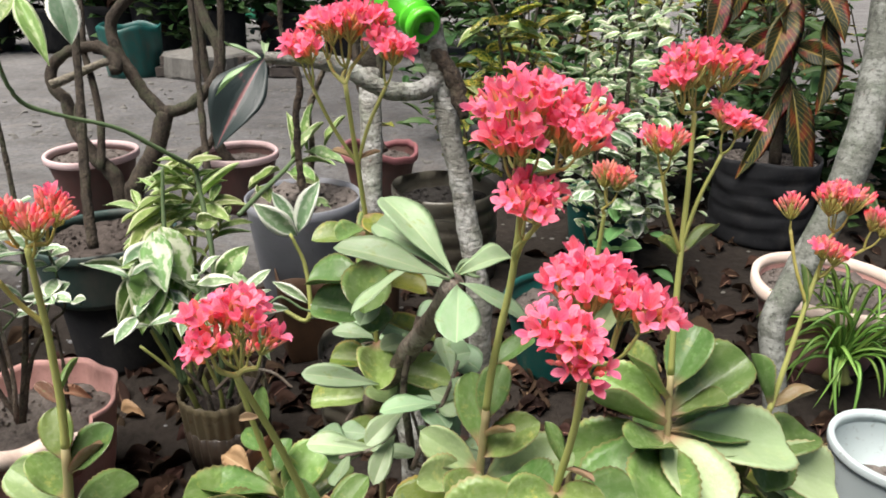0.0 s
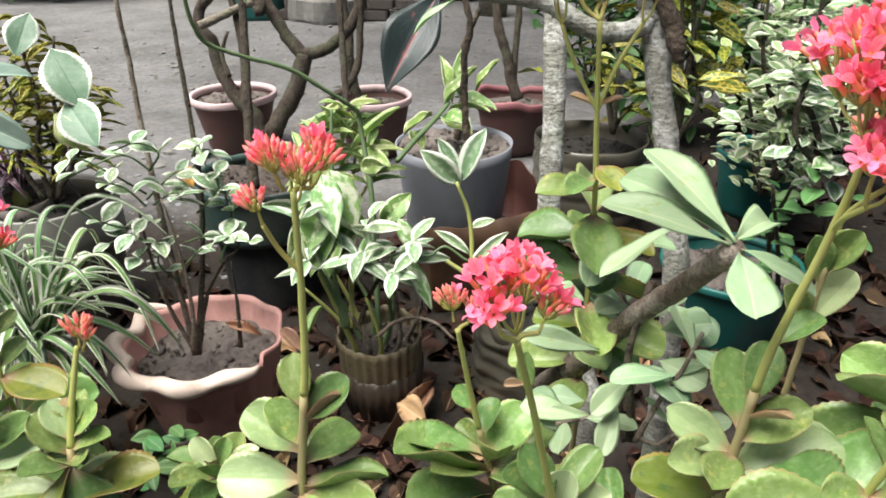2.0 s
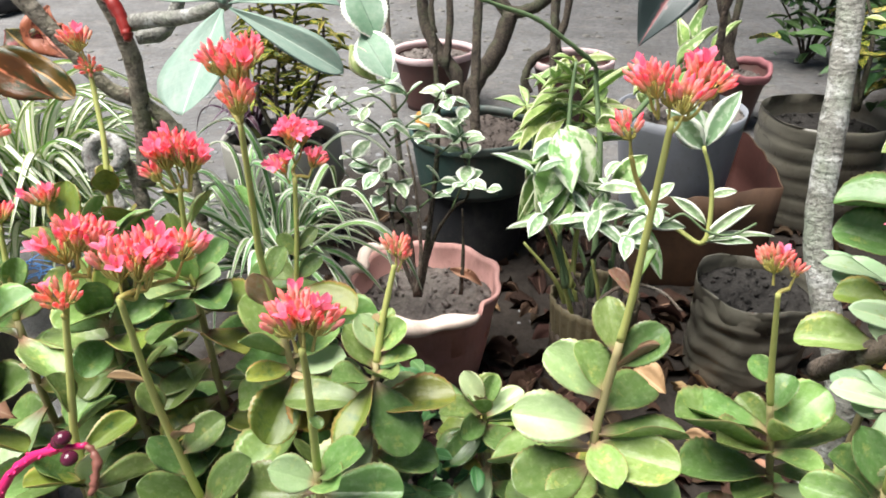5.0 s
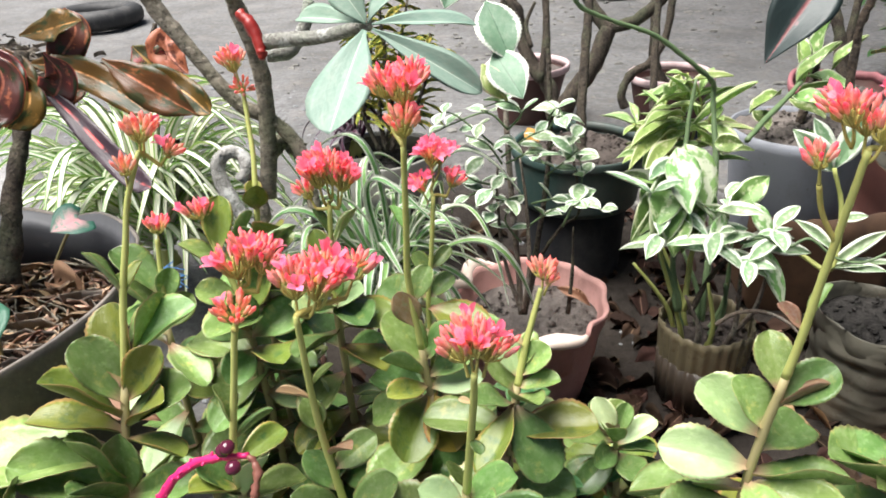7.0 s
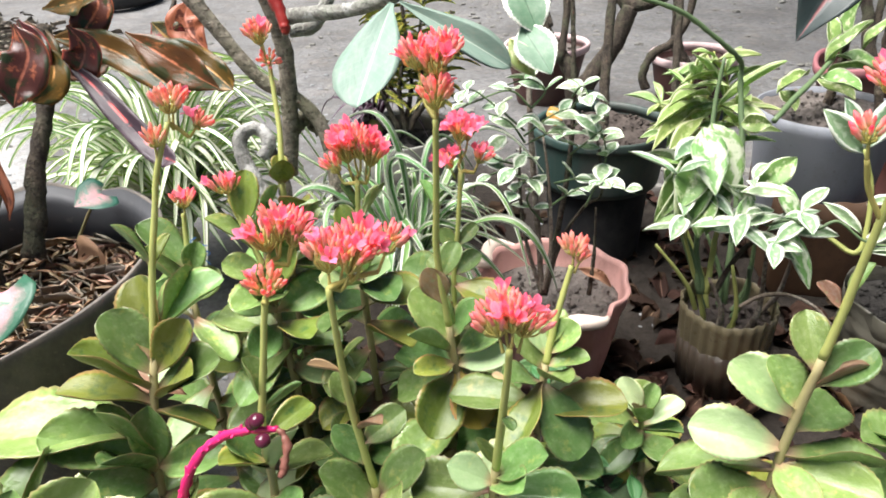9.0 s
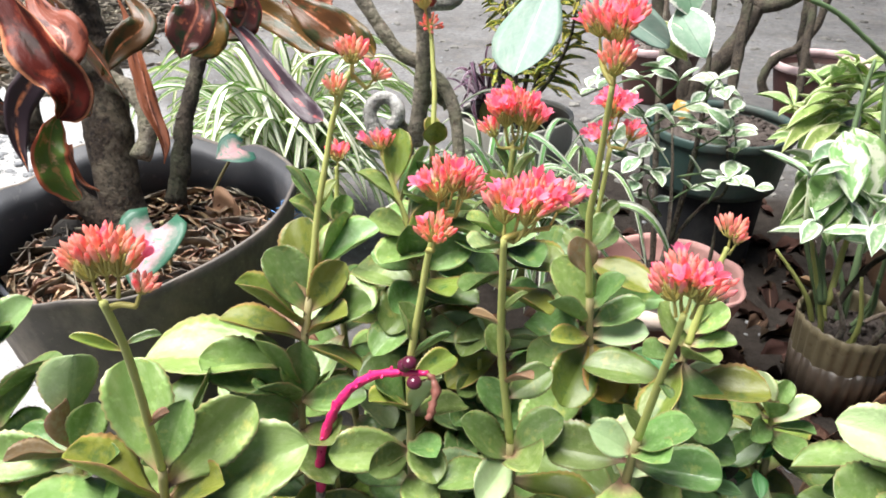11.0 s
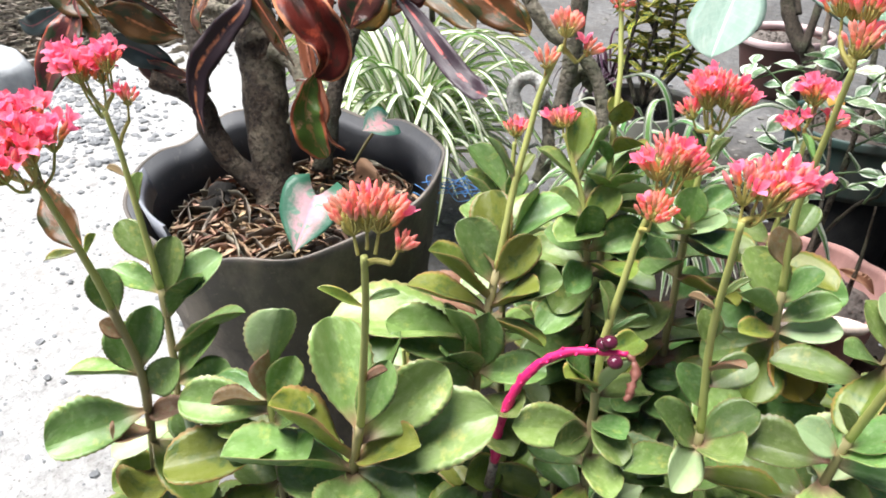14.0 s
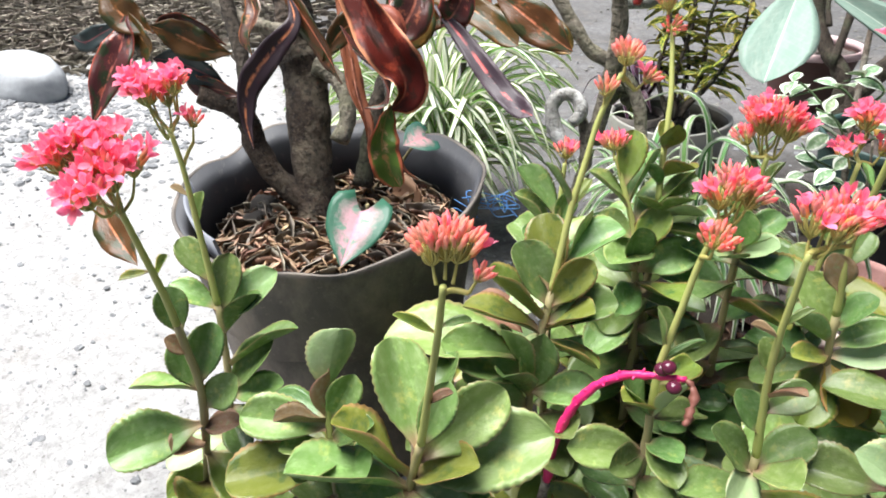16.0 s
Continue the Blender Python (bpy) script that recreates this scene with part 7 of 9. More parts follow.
# veined croton in the tyre planter
vc = thing("veined_croton", (1.167, 2.344, 0.328), "croton with long drooping dark leaves veined red and yellow", "plant")
tube("stem", [(1.167, 2.32, 0.274), (1.196, 2.407, 0.474), (1.214, 2.502, 0.692), (1.203, 2.581, 0.874)], [0.02, 0.018, 0.014], BARK_BROWN, vc, 8, 0.1, 81)
leaves_on(vc, "crovein", [((1.2, 2.38, 0.538), (1.198, 2.094, 0.256), 0.101), ((1.161, 2.365, 0.502), (1.011, 2.167, 0.298), 0.072), ((1.198, 2.497, 0.805), (1.05, 2.236, 0.58), 0.101), ((1.315, 2.473, 0.752), (1.269, 2.21, 0.523), 0.094),
                          ((0.964, 2.512, 0.839), (0.885, 2.301, 0.729), 0.094), ((1.16, 2.458, 0.715), (0.981, 2.316, 0.639), 0.086), ((1.295, 2.52, 0.859), (1.304, 2.308, 0.748), 0.094), ((1.102, 2.427, 0.644), (0.887, 2.486, 0.654), 0.072),
                          ((1.199, 2.435, 0.662), (1.316, 2.309, 0.624), 0.086), ((1.183, 2.581, 0.874), (1.158, 2.294, 0.714), 0.101), ((1.084, 2.597, 0.91), (0.983, 2.421, 0.754), 0.086), ((1.225, 2.447, 0.565), (1.099, 2.269, 0.406), 0.072)], up=(0, -0.8, 0.4))


# ---- kalanchoes ----
kalanchoe("flowering kalanchoe with coral buds and bright fleshy green leaves",
    [(-0.328, 0.455, 0), (-0.328, 0.446, 0.398), (-0.327, 0.452, 0.452), (-0.323, 0.457, 0.502), (-0.312, 0.463, 0.594), (-0.307, 0.463, 0.663), (-0.301, 0.456, 0.75)],
    [(1, -0.316, 0.463, 0.77, 0.017, 0.013, 0.3), (1, -0.286, 0.472, 0.77, 0.016, 0.014, 0.3), (1, -0.3, 0.463, 0.762, 0.017, 0.013, 0.2), (0.91, -0.326, 0.446, 0.746, 0.009, 0.01, 0.2)],
    [(0.732, -0.332, 0.48, 0.591, 0.029, 0), (0.718, -0.282, 0.478, 0.572, 0.034, 0), (0.71, -0.289, 0.465, 0.569, 0.016, 2), (0.67, -0.376, 0.471, 0.534, 0.039, 0), (0.68, -0.349, 0.463, 0.554, 0.028, 0),
     (0.63, -0.393, 0.433, 0.491, 0.045, 0), (0.575, -0.381, 0.392, 0.441, 0.055, 0), (0.602, -0.254, 0.434, 0.469, 0.047, 0), (0.622, -0.25, 0.468, 0.476, 0.031, 0), (0.652, -0.289, 0.507, 0.501, 0.041, 0),
     (0.6, -0.422, 0.45, 0.414, 0.023, 0), (0.822, -0.301, 0.48, 0.642, 0.014, 0), (0.808, -0.331, 0.468, 0.624, 0.01, 2)],
    [(0.558, -0.281, 0.426, 0.419, 0.044, 0), (0.575, -0.341, 0.388, 0.436, 0.042, 0), (0.61, -0.3, 0.405, 0.467, 0.032, 0)])
kalanchoe("kalanchoe with an open cluster of coral-pink flowers on a bare stalk",
    [(-0.097, 0.481, 0), (-0.098, 0.469, 0.435), (-0.106, 0.463, 0.469), (-0.126, 0.433, 0.589), (-0.141, 0.399, 0.679)],
    [(1, -0.141, 0.416, 0.71, 0.033, 0.026, 0.95), (1, -0.155, 0.389, 0.708, 0.013, 0.01, 0.8), (1, -0.121, 0.405, 0.703, 0.014, 0.012, 0.8)],
    [(0.678, -0.131, 0.475, 0.519, 0.027, 0), (0.668, -0.069, 0.496, 0.505, 0.03, 0), (0.655, -0.149, 0.468, 0.494, 0.018, 0), (0.905, -0.136, 0.426, 0.648, 0.014, 0), (0.925, -0.149, 0.414, 0.631, 0.006, 3),
     (0.642, -0.091, 0.468, 0.505, 0.032, 0), (0.642, -0.16, 0.479, 0.446, 0.03, 0), (0.642, -0.056, 0.471, 0.477, 0.028, 0)])
kalanchoe("small kalanchoe with a tight orange bud cluster",
    [(-0.149, 0.596, 0), (-0.154, 0.585, 0.313), (-0.173, 0.58, 0.4), (-0.188, 0.572, 0.487), (-0.2, 0.56, 0.573)],
    [(1, -0.207, 0.572, 0.597, 0.015, 0.013, 0.1), (0.99, -0.188, 0.575, 0.589, 0.007, 0.007, 0.1)],
    [(0.695, -0.133, 0.604, 0.452, 0.05, 0), (0.655, -0.262, 0.541, 0.436, 0.034, 0), (0.695, -0.252, 0.572, 0.439, 0.029, 0), (0.655, -0.128, 0.556, 0.39, 0.037, 0), (0.6, -0.248, 0.531, 0.381, 0.029, 0),
     (0.612, -0.102, 0.585, 0.357, 0.029, 0), (0.695, -0.205, 0.605, 0.421, 0.028, 0), (0.655, -0.103, 0.633, 0.397, 0.036, 0), (0.812, -0.204, 0.58, 0.49, 0.022, 0), (0.655, -0.219, 0.531, 0.43, 0.031, 0),
     (0.585, -0.195, 0.527, 0.352, 0.033, 0), (0.748, -0.161, 0.611, 0.453, 0.033, 0), (0.682, -0.159, 0.541, 0.441, 0.023, 0)],
    [(0.57, -0.135, 0.546, 0.355, 0.033, 0)])
kalanchoe("tall kalanchoe with two full clusters of coral-pink flowers",
    [(0.035, 0.493, 0), (0.035, 0.482, 0.493), (0.035, 0.481, 0.546), (0.043, 0.474, 0.644), (0.055, 0.462, 0.736), (0.056, 0.448, 0.802)],
    [(1, 0.063, 0.464, 0.84, 0.052, 0.029, 0.9), (1, 0.044, 0.438, 0.831, 0.024, 0.015, 0.8), (1, 0.085, 0.441, 0.838, 0.022, 0.015, 0.8), (0.92, 0.055, 0.422, 0.794, 0.024, 0.018, 0.9), (0.92, 0.07, 0.435, 0.798, 0.013, 0.011, 0.8)],
    [(0.685, 0.026, 0.515, 0.606, 0.031, 0), (0.718, 0.051, 0.499, 0.625, 0.03, 0), (0.67, 0.079, 0.478, 0.583, 0.035, 0), (0.652, -0.015, 0.486, 0.561, 0.031, 0), (0.698, 0.059, 0.461, 0.595, 0.014, 2),
     (0.792, 0.073, 0.486, 0.664, 0.017, 0), (0.615, 0.111, 0.484, 0.551, 0.057, 0), (0.638, -0.019, 0.458, 0.534, 0.029, 0), (0.652, 0.01, 0.433, 0.539, 0.032, 0), (0.62, 0.06, 0.437, 0.521, 0.038, 0)])
kalanchoe("kalanchoe with a broad open cluster of coral-pink flowers",
    [(0.081, 0.398, 0), (0.082, 0.386, 0.573), (0.087, 0.381, 0.61), (0.092, 0.363, 0.695), (0.091, 0.357, 0.715)],
    [(1, 0.084, 0.374, 0.754, 0.03, 0.024, 0.95), (1, 0.114, 0.361, 0.749, 0.029, 0.026, 0.95), (1, 0.071, 0.339, 0.747, 0.021, 0.015, 0.95), (1, 0.094, 0.387, 0.759, 0.02, 0.016, 0.8), (1, 0.079, 0.333, 0.735, 0.018, 0.01, 0.9)],
    [(0.858, 0.104, 0.363, 0.627, 0.006, 3), (0.858, 0.078, 0.393, 0.646, 0.013, 0), (0.825, 0.047, 0.358, 0.61, 0.027, 0), (0.825, 0.106, 0.349, 0.614, 0.023, 0)])
kalanchoe("kalanchoe with branched coral flowers and large dark green leaves",
    [(0.244, 0.596, 0), (0.243, 0.588, 0.457), (0.243, 0.595, 0.496), (0.24, 0.611, 0.584), (0.24, 0.626, 0.673), (0.241, 0.636, 0.741), (0.239, 0.645, 0.811)],
    [(1, 0.245, 0.66, 0.845, 0.044, 0.027, 0.85), (1, 0.22, 0.646, 0.837, 0.024, 0.018, 0.7), (0.84, 0.268, 0.63, 0.801, 0.02, 0.018, 0.7), (0.83, 0.206, 0.623, 0.784, 0.02, 0.02, 0.5)],
    [(0.612, 0.331, 0.628, 0.548, 0.064, 0), (0.6, 0.152, 0.587, 0.522, 0.036, 0), (0.612, 0.172, 0.631, 0.53, 0.053, 0), (0.61, 0.296, 0.576, 0.528, 0.024, 0), (0.65, 0.279, 0.636, 0.584, 0.051, 0),
     (0.633, 0.191, 0.604, 0.576, 0.024, 0), (0.585, 0.163, 0.541, 0.434, 0.078, 0), (0.575, 0.241, 0.526, 0.445, 0.071, 0), (0.585, 0.299, 0.537, 0.45, 0.074, 0), (0.83, 0.278, 0.637, 0.701, 0.02, 0),
     (0.592, 0.347, 0.622, 0.476, 0.057, 0), (0.585, 0.14, 0.608, 0.439, 0.057, 0), (0.825, 0.218, 0.633, 0.688, 0.015, 0)],
    [(0.578, 0.19, 0.538, 0.499, 0.056, 0), (0.585, 0.386, 0.603, 0.453, 0.068, 0)])
kalanchoe("kalanchoe with half-open coral bud clusters on a leaning stalk",
    [(0.338, 0.625, 0), (0.342, 0.618, 0.348), (0.36, 0.633, 0.395), (0.385, 0.656, 0.467), (0.425, 0.699, 0.607), (0.438, 0.711, 0.644)],
    [(1, 0.454, 0.73, 0.688, 0.037, 0.024, 0.3), (0.9, 0.397, 0.729, 0.685, 0.015, 0.016, 0.2), (0.94, 0.431, 0.698, 0.639, 0.025, 0.019, 0.3), (0.94, 0.494, 0.72, 0.665, 0.019, 0.019, 0.3)],
    [(0.682, 0.389, 0.601, 0.411, 0.058, 0), (0.712, 0.359, 0.68, 0.522, 0.021, 0), (0.712, 0.438, 0.664, 0.485, 0.021, 2), (0.628, 0.472, 0.631, 0.37, 0.077, 0), (0.572, 0.326, 0.624, 0.445, 0.038, 2),
     (0.618, 0.448, 0.675, 0.42, 0.062, 0), (0.572, 0.398, 0.595, 0.38, 0.058, 0), (0.878, 0.427, 0.711, 0.623, 0.013, 0), (0.572, 0.306, 0.605, 0.378, 0.052, 0)])
kalanchoe("tall kalanchoe with three coral flower clusters on long branches",
    [(-0.073, 0.694, 0), (-0.074, 0.681, 0.569), (-0.078, 0.673, 0.67), (-0.079, 0.667, 0.717), (-0.085, 0.66, 0.761), (-0.09, 0.644, 0.836)],
    [(1, -0.091, 0.662, 0.879, 0.032, 0.024, 0.9), (0.9, -0.126, 0.644, 0.861, 0.027, 0.021, 0.85), (0.9, -0.049, 0.655, 0.862, 0.021, 0.022, 0.85), (1, -0.114, 0.674, 0.88, 0.024, 0.019, 0.8), (1, -0.071, 0.676, 0.885, 0.021, 0.016, 0.8)],
    [(0.905, -0.109, 0.665, 0.769, 0.006, 3), (0.905, -0.063, 0.665, 0.77, 0.006, 3), (0.832, -0.053, 0.652, 0.685, 0.028, 1), (0.815, -0.1, 0.657, 0.676, 0.024, 0)])
kalanchoe("kalanchoe stalk with a coral bud cluster over round olive leaves",
    [(-0.523, 0.328, 0), (-0.522, 0.317, 0.461), (-0.516, 0.315, 0.492), (-0.495, 0.293, 0.618), (-0.492, 0.288, 0.637)],
    [(1, -0.503, 0.292, 0.653, 0.014, 0.013, 0.25), (1, -0.486, 0.301, 0.652, 0.015, 0.013, 0.3), (1, -0.496, 0.297, 0.655, 0.017, 0.014, 0.3)],
    [(0.78, -0.528, 0.31, 0.527, 0.009, 0), (0.888, -0.492, 0.293, 0.565, 0.011, 0), (0.755, -0.489, 0.327, 0.518, 0.034, 0), (0.742, -0.541, 0.296, 0.506, 0.03, 0), (0.745, -0.488, 0.304, 0.494, 0.029, 0),
     (0.95, -0.506, 0.292, 0.61, 0.005, 3)])
kalanchoe("tall kalanchoe with a tight tapering coral bud cluster",
    [(-0.605, 0.434, 0), (-0.606, 0.424, 0.448), (-0.61, 0.423, 0.502), (-0.615, 0.42, 0.555), (-0.618, 0.417, 0.609), (-0.605, 0.407, 0.732)],
    [(1, -0.627, 0.421, 0.774, 0.013, 0.015, 0.3), (1, -0.607, 0.433, 0.774, 0.016, 0.016, 0.3), (1, -0.614, 0.424, 0.767, 0.019, 0.017, 0.25), (1, -0.604, 0.406, 0.75, 0.013, 0.013, 0.1)],
    [(0.755, -0.626, 0.413, 0.592, 0.026, 2), (0.79, -0.611, 0.44, 0.608, 0.023, 0), (0.893, -0.63, 0.416, 0.673, 0.014, 0), (0.685, -0.649, 0.424, 0.558, 0.037, 0), (0.702, -0.594, 0.45, 0.542, 0.032, 0),
     (0.68, -0.636, 0.388, 0.529, 0.02, 0), (0.675, -0.571, 0.45, 0.523, 0.029, 0), (0.662, -0.628, 0.379, 0.496, 0.026, 1), (0.648, -0.602, 0.358, 0.45, 0.048, 1), (0.648, -0.565, 0.391, 0.449, 0.041, 4),
     (0.658, -0.56, 0.438, 0.502, 0.031, 0), (0.64, -0.666, 0.4, 0.444, 0.034, 0), (0.63, -0.648, 0.408, 0.414, 0.04, 0)])
kalanchoe("kalanchoe with a small orange bud and a fan of green leaves",
    [(-0.523, 0.415, 0), (-0.522, 0.41, 0.464), (-0.52, 0.43, 0.515), (-0.518, 0.443, 0.55), (-0.512, 0.461, 0.596)],
    [(1, -0.513, 0.469, 0.609, 0.012, 0.009, 0.05), (1, -0.506, 0.468, 0.602, 0.005, 0.006, 0.05)],
    [(0.82, -0.471, 0.387, 0.458, 0.045, 0), (0.865, -0.497, 0.448, 0.547, 0.027, 0), (0.86, -0.539, 0.441, 0.551, 0.026, 0), (0.875, -0.517, 0.454, 0.555, 0.018, 0), (0.848, -0.483, 0.433, 0.526, 0.024, 0),
     (0.838, -0.543, 0.427, 0.547, 0.03, 0), (0.82, -0.519, 0.36, 0.459, 0.029, 1), (0.83, -0.489, 0.395, 0.529, 0.018, 0), (0.82, -0.555, 0.415, 0.494, 0.031, 0), (0.91, -0.527, 0.44, 0.552, 0.012, 2),
     (0.802, -0.481, 0.448, 0.476, 0.036, 0)])
kalanchoe("kalanchoe with a bright coral flower cluster",
    [(-0.661, 0.525, 0), (-0.66, 0.518, 0.508), (-0.658, 0.53, 0.572), (-0.657, 0.538, 0.626)],
    [(1, -0.665, 0.555, 0.66, 0.026, 0.017, 0.85), (1, -0.671, 0.536, 0.637, 0.012, 0.011, 0.8), (1, -0.642, 0.555, 0.64, 0.01, 0.01, 0.5)],
    [(0.862, -0.674, 0.519, 0.567, 0.018, 0), (0.872, -0.645, 0.546, 0.567, 0.017, 0), (0.82, -0.688, 0.515, 0.532, 0.024, 0), (0.82, -0.641, 0.543, 0.535, 0.024, 0)])
kalanchoe("kalanchoe with a full coral cluster among narrow leaves",
    [(-0.712, 0.436, 0), (-0.711, 0.427, 0.549), (-0.71, 0.431, 0.604), (-0.707, 0.434, 0.65)],
    [(1, -0.72, 0.443, 0.675, 0.02, 0.02, 0.4), (1, -0.701, 0.451, 0.672, 0.02, 0.019, 0.4), (1, -0.713, 0.449, 0.679, 0.023, 0.018, 0.4), (1, -0.729, 0.431, 0.665, 0.01, 0.01, 0.2)],
    [(0.955, -0.721, 0.43, 0.649, 0.011, 0), (0.938, -0.701, 0.467, 0.637, 0.016, 0), (0.893, -0.738, 0.43, 0.605, 0.027, 0), (0.9, -0.729, 0.431, 0.624, 0.021, 1), (0.862, -0.688, 0.459, 0.589, 0.03, 0),
     (0.855, -0.748, 0.417, 0.572, 0.033, 0), (0.845, -0.674, 0.424, 0.574, 0.032, 0), (0.855, -0.705, 0.419, 0.599, 0.031, 0), (0.845, -0.726, 0.394, 0.552, 0.037, 0), (0.845, -0.668, 0.419, 0.54, 0.037, 0)])
kalanchoe("kalanchoe with a domed coral bud cluster and a yellow-green stalk",
    [(-0.682, 0.248, 0), (-0.683, 0.24, 0.401), (-0.689, 0.25, 0.473), (-0.692, 0.256, 0.524), (-0.684, 0.277, 0.622), (-0.678, 0.285, 0.653)],
    [(1, -0.686, 0.293, 0.671, 0.015, 0.014, 0.3), (1, -0.67, 0.307, 0.669, 0.016, 0.015, 0.3), (1, -0.68, 0.302, 0.675, 0.017, 0.013, 0.35), (0.95, -0.672, 0.27, 0.647, 0.014, 0.009, 0.1)],
    [(0.822, -0.703, 0.262, 0.577, 0.016, 0), (0.805, -0.67, 0.282, 0.551, 0.01, 0), (0.72, -0.714, 0.237, 0.507, 0.033, 0), (0.72, -0.671, 0.268, 0.511, 0.033, 0), (0.682, -0.644, 0.227, 0.451, 0.032, 0),
     (0.665, -0.692, 0.199, 0.449, 0.028, 0), (0.682, -0.653, 0.234, 0.471, 0.028, 0), (0.728, -0.693, 0.219, 0.523, 0.018, 1), (0.665, -0.726, 0.189, 0.458, 0.038, 0), (0.628, -0.65, 0.216, 0.421, 0.033, 0),
     (0.772, -0.681, 0.301, 0.509, 0.024, 1), (0.72, -0.665, 0.298, 0.462, 0.03, 0)])
kalanchoe("kalanchoe with a coral and pink bud cluster above a brown bract",
    [(-0.606, 0.291, 0), (-0.606, 0.281, 0.414), (-0.608, 0.282, 0.455), (-0.616, 0.274, 0.564), (-0.61, 0.266, 0.663)],
    [(1, -0.616, 0.276, 0.682, 0.014, 0.016, 0.35), (1, -0.6, 0.292, 0.682, 0.017, 0.015, 0.6), (1, -0.592, 0.314, 0.678, 0.011, 0.014, 0.5), (1, -0.605, 0.284, 0.679, 0.019, 0.015, 0.4)],
    [(0.795, -0.59, 0.274, 0.556, 0.015, 2), (0.772, -0.588, 0.304, 0.535, 0.027, 0), (0.735, -0.632, 0.273, 0.527, 0.023, 0), (0.678, -0.579, 0.31, 0.487, 0.037, 0), (0.668, -0.642, 0.254, 0.491, 0.028, 0),
     (0.832, -0.624, 0.274, 0.582, 0.019, 0), (0.648, -0.641, 0.23, 0.45, 0.024, 0), (0.675, -0.574, 0.264, 0.465, 0.035, 0), (0.885, -0.629, 0.255, 0.604, 0.006, 3), (0.902, -0.601, 0.282, 0.616, 0.008, 0),
     (0.675, -0.601, 0.224, 0.451, 0.03, 0)])
kalanchoe("kalanchoe with a peach bud cluster and very large rounded leaves",
    [(-0.823, 0.094, 0), (-0.819, 0.085, 0.412), (-0.806, 0.088, 0.462), (-0.762, 0.073, 0.624), (-0.745, 0.062, 0.674)],
    [(1, -0.759, 0.065, 0.694, 0.013, 0.015, 0.1), (1, -0.746, 0.078, 0.695, 0.013, 0.016, 0.15), (1, -0.753, 0.073, 0.697, 0.015, 0.015, 0.1), (0.99, -0.732, 0.08, 0.68, 0.006, 0.005, 0.05)],
    [(0.92, -0.782, 0.051, 0.64, 0.009, 1), (0.932, -0.748, 0.089, 0.637, 0.008, 0), (0.795, -0.765, 0.086, 0.563, 0.011, 2), (0.635, -0.73, 0.166, 0.486, 0.062, 0), (0.67, -0.777, 0.162, 0.508, 0.043, 0),
     (0.69, -0.866, 0.115, 0.54, 0.049, 0), (0.705, -0.791, 0.109, 0.534, 0.027, 0), (0.612, -0.873, 0.006, 0.472, 0.042, 0), (0.633, -0.86, 0.045, 0.499, 0.024, 1), (0.628, -0.766, 0.102, 0.487, 0.02, 2),
     (0.605, -0.786, 0.035, 0.414, 0.052, 0), (0.608, -0.752, 0.092, 0.423, 0.046, 0), (0.665, -0.843, 0.166, 0.509, 0.035, 0)])
kalanchoe("leafy kalanchoe shoot with dusty rounded leaves",
    [(-0.872, 0.055, 0), (-0.875, 0.047, 0.375), (-0.885, 0.054, 0.421), (-0.894, 0.061, 0.462), (-0.903, 0.068, 0.508)],
    [],
    [(0.958, -0.915, 0.092, 0.538, 0.045, 0), (0.893, -0.946, 0.005, 0.475, 0.04, 0), (0.908, -0.947, 0.038, 0.48, 0.03, 0), (0.908, -0.908, 0.017, 0.486, 0.014, 2), (0.915, -0.903, 0.063, 0.516, 0.017, 2),
     (0.902, -0.887, 0.089, 0.504, 0.031, 0), (0.858, -0.907, 0.015, 0.449, 0.025, 0), (0.848, -0.875, 0.008, 0.439, 0.038, 0), (0.848, -0.833, 0.053, 0.442, 0.038, 0), (0.835, -0.931, -0.027, 0.423, 0.054, 2),
     (0.87, -0.851, 0.077, 0.477, 0.029, 0)])
kalanchoe("kalanchoe leaning outward with a large open coral cluster",
    [(-1.064, 0, 0), (-1.059, -0.007, 0.261), (-1.04, 0.002, 0.375), (-1.02, 0.005, 0.47), (-1, -0.012, 0.584), (-0.973, -0.034, 0.679)],
    [(1, -1.012, -0.048, 0.709, 0.026, 0.022, 0.95), (1, -0.988, -0.027, 0.705, 0.026, 0.024, 0.95), (1, -1.006, -0.034, 0.717, 0.028, 0.018, 0.9), (1, -0.972, -0.048, 0.7, 0.027, 0.013, 0.95)],
    [(0.778, -1.027, -0.003, 0.574, 0.03, 0), (0.9, -1.007, -0.04, 0.607, 0.011, 1), (0.888, -0.993, -0.003, 0.621, 0.008, 1), (0.74, -1.014, -0.014, 0.531, 0.018, 2), (0.66, -1.05, 0.002, 0.502, 0.038, 0),
     (0.672, -1.026, 0.033, 0.519, 0.033, 0), (0.66, -1.058, -0.041, 0.48, 0.019, 0), (0.585, -1.057, -0.085, 0.405, 0.055, 0), (0.578, -0.992, 0.02, 0.423, 0.025, 2), (0.518, -0.962, 0.017, 0.337, 0.057, 2),
     (0.622, -1.001, 0.032, 0.466, 0.033, 0), (0.45, -1.034, -0.038, 0.307, 0.053, 2), (0.545, -1.047, -0.033, 0.381, 0.034, 2)])
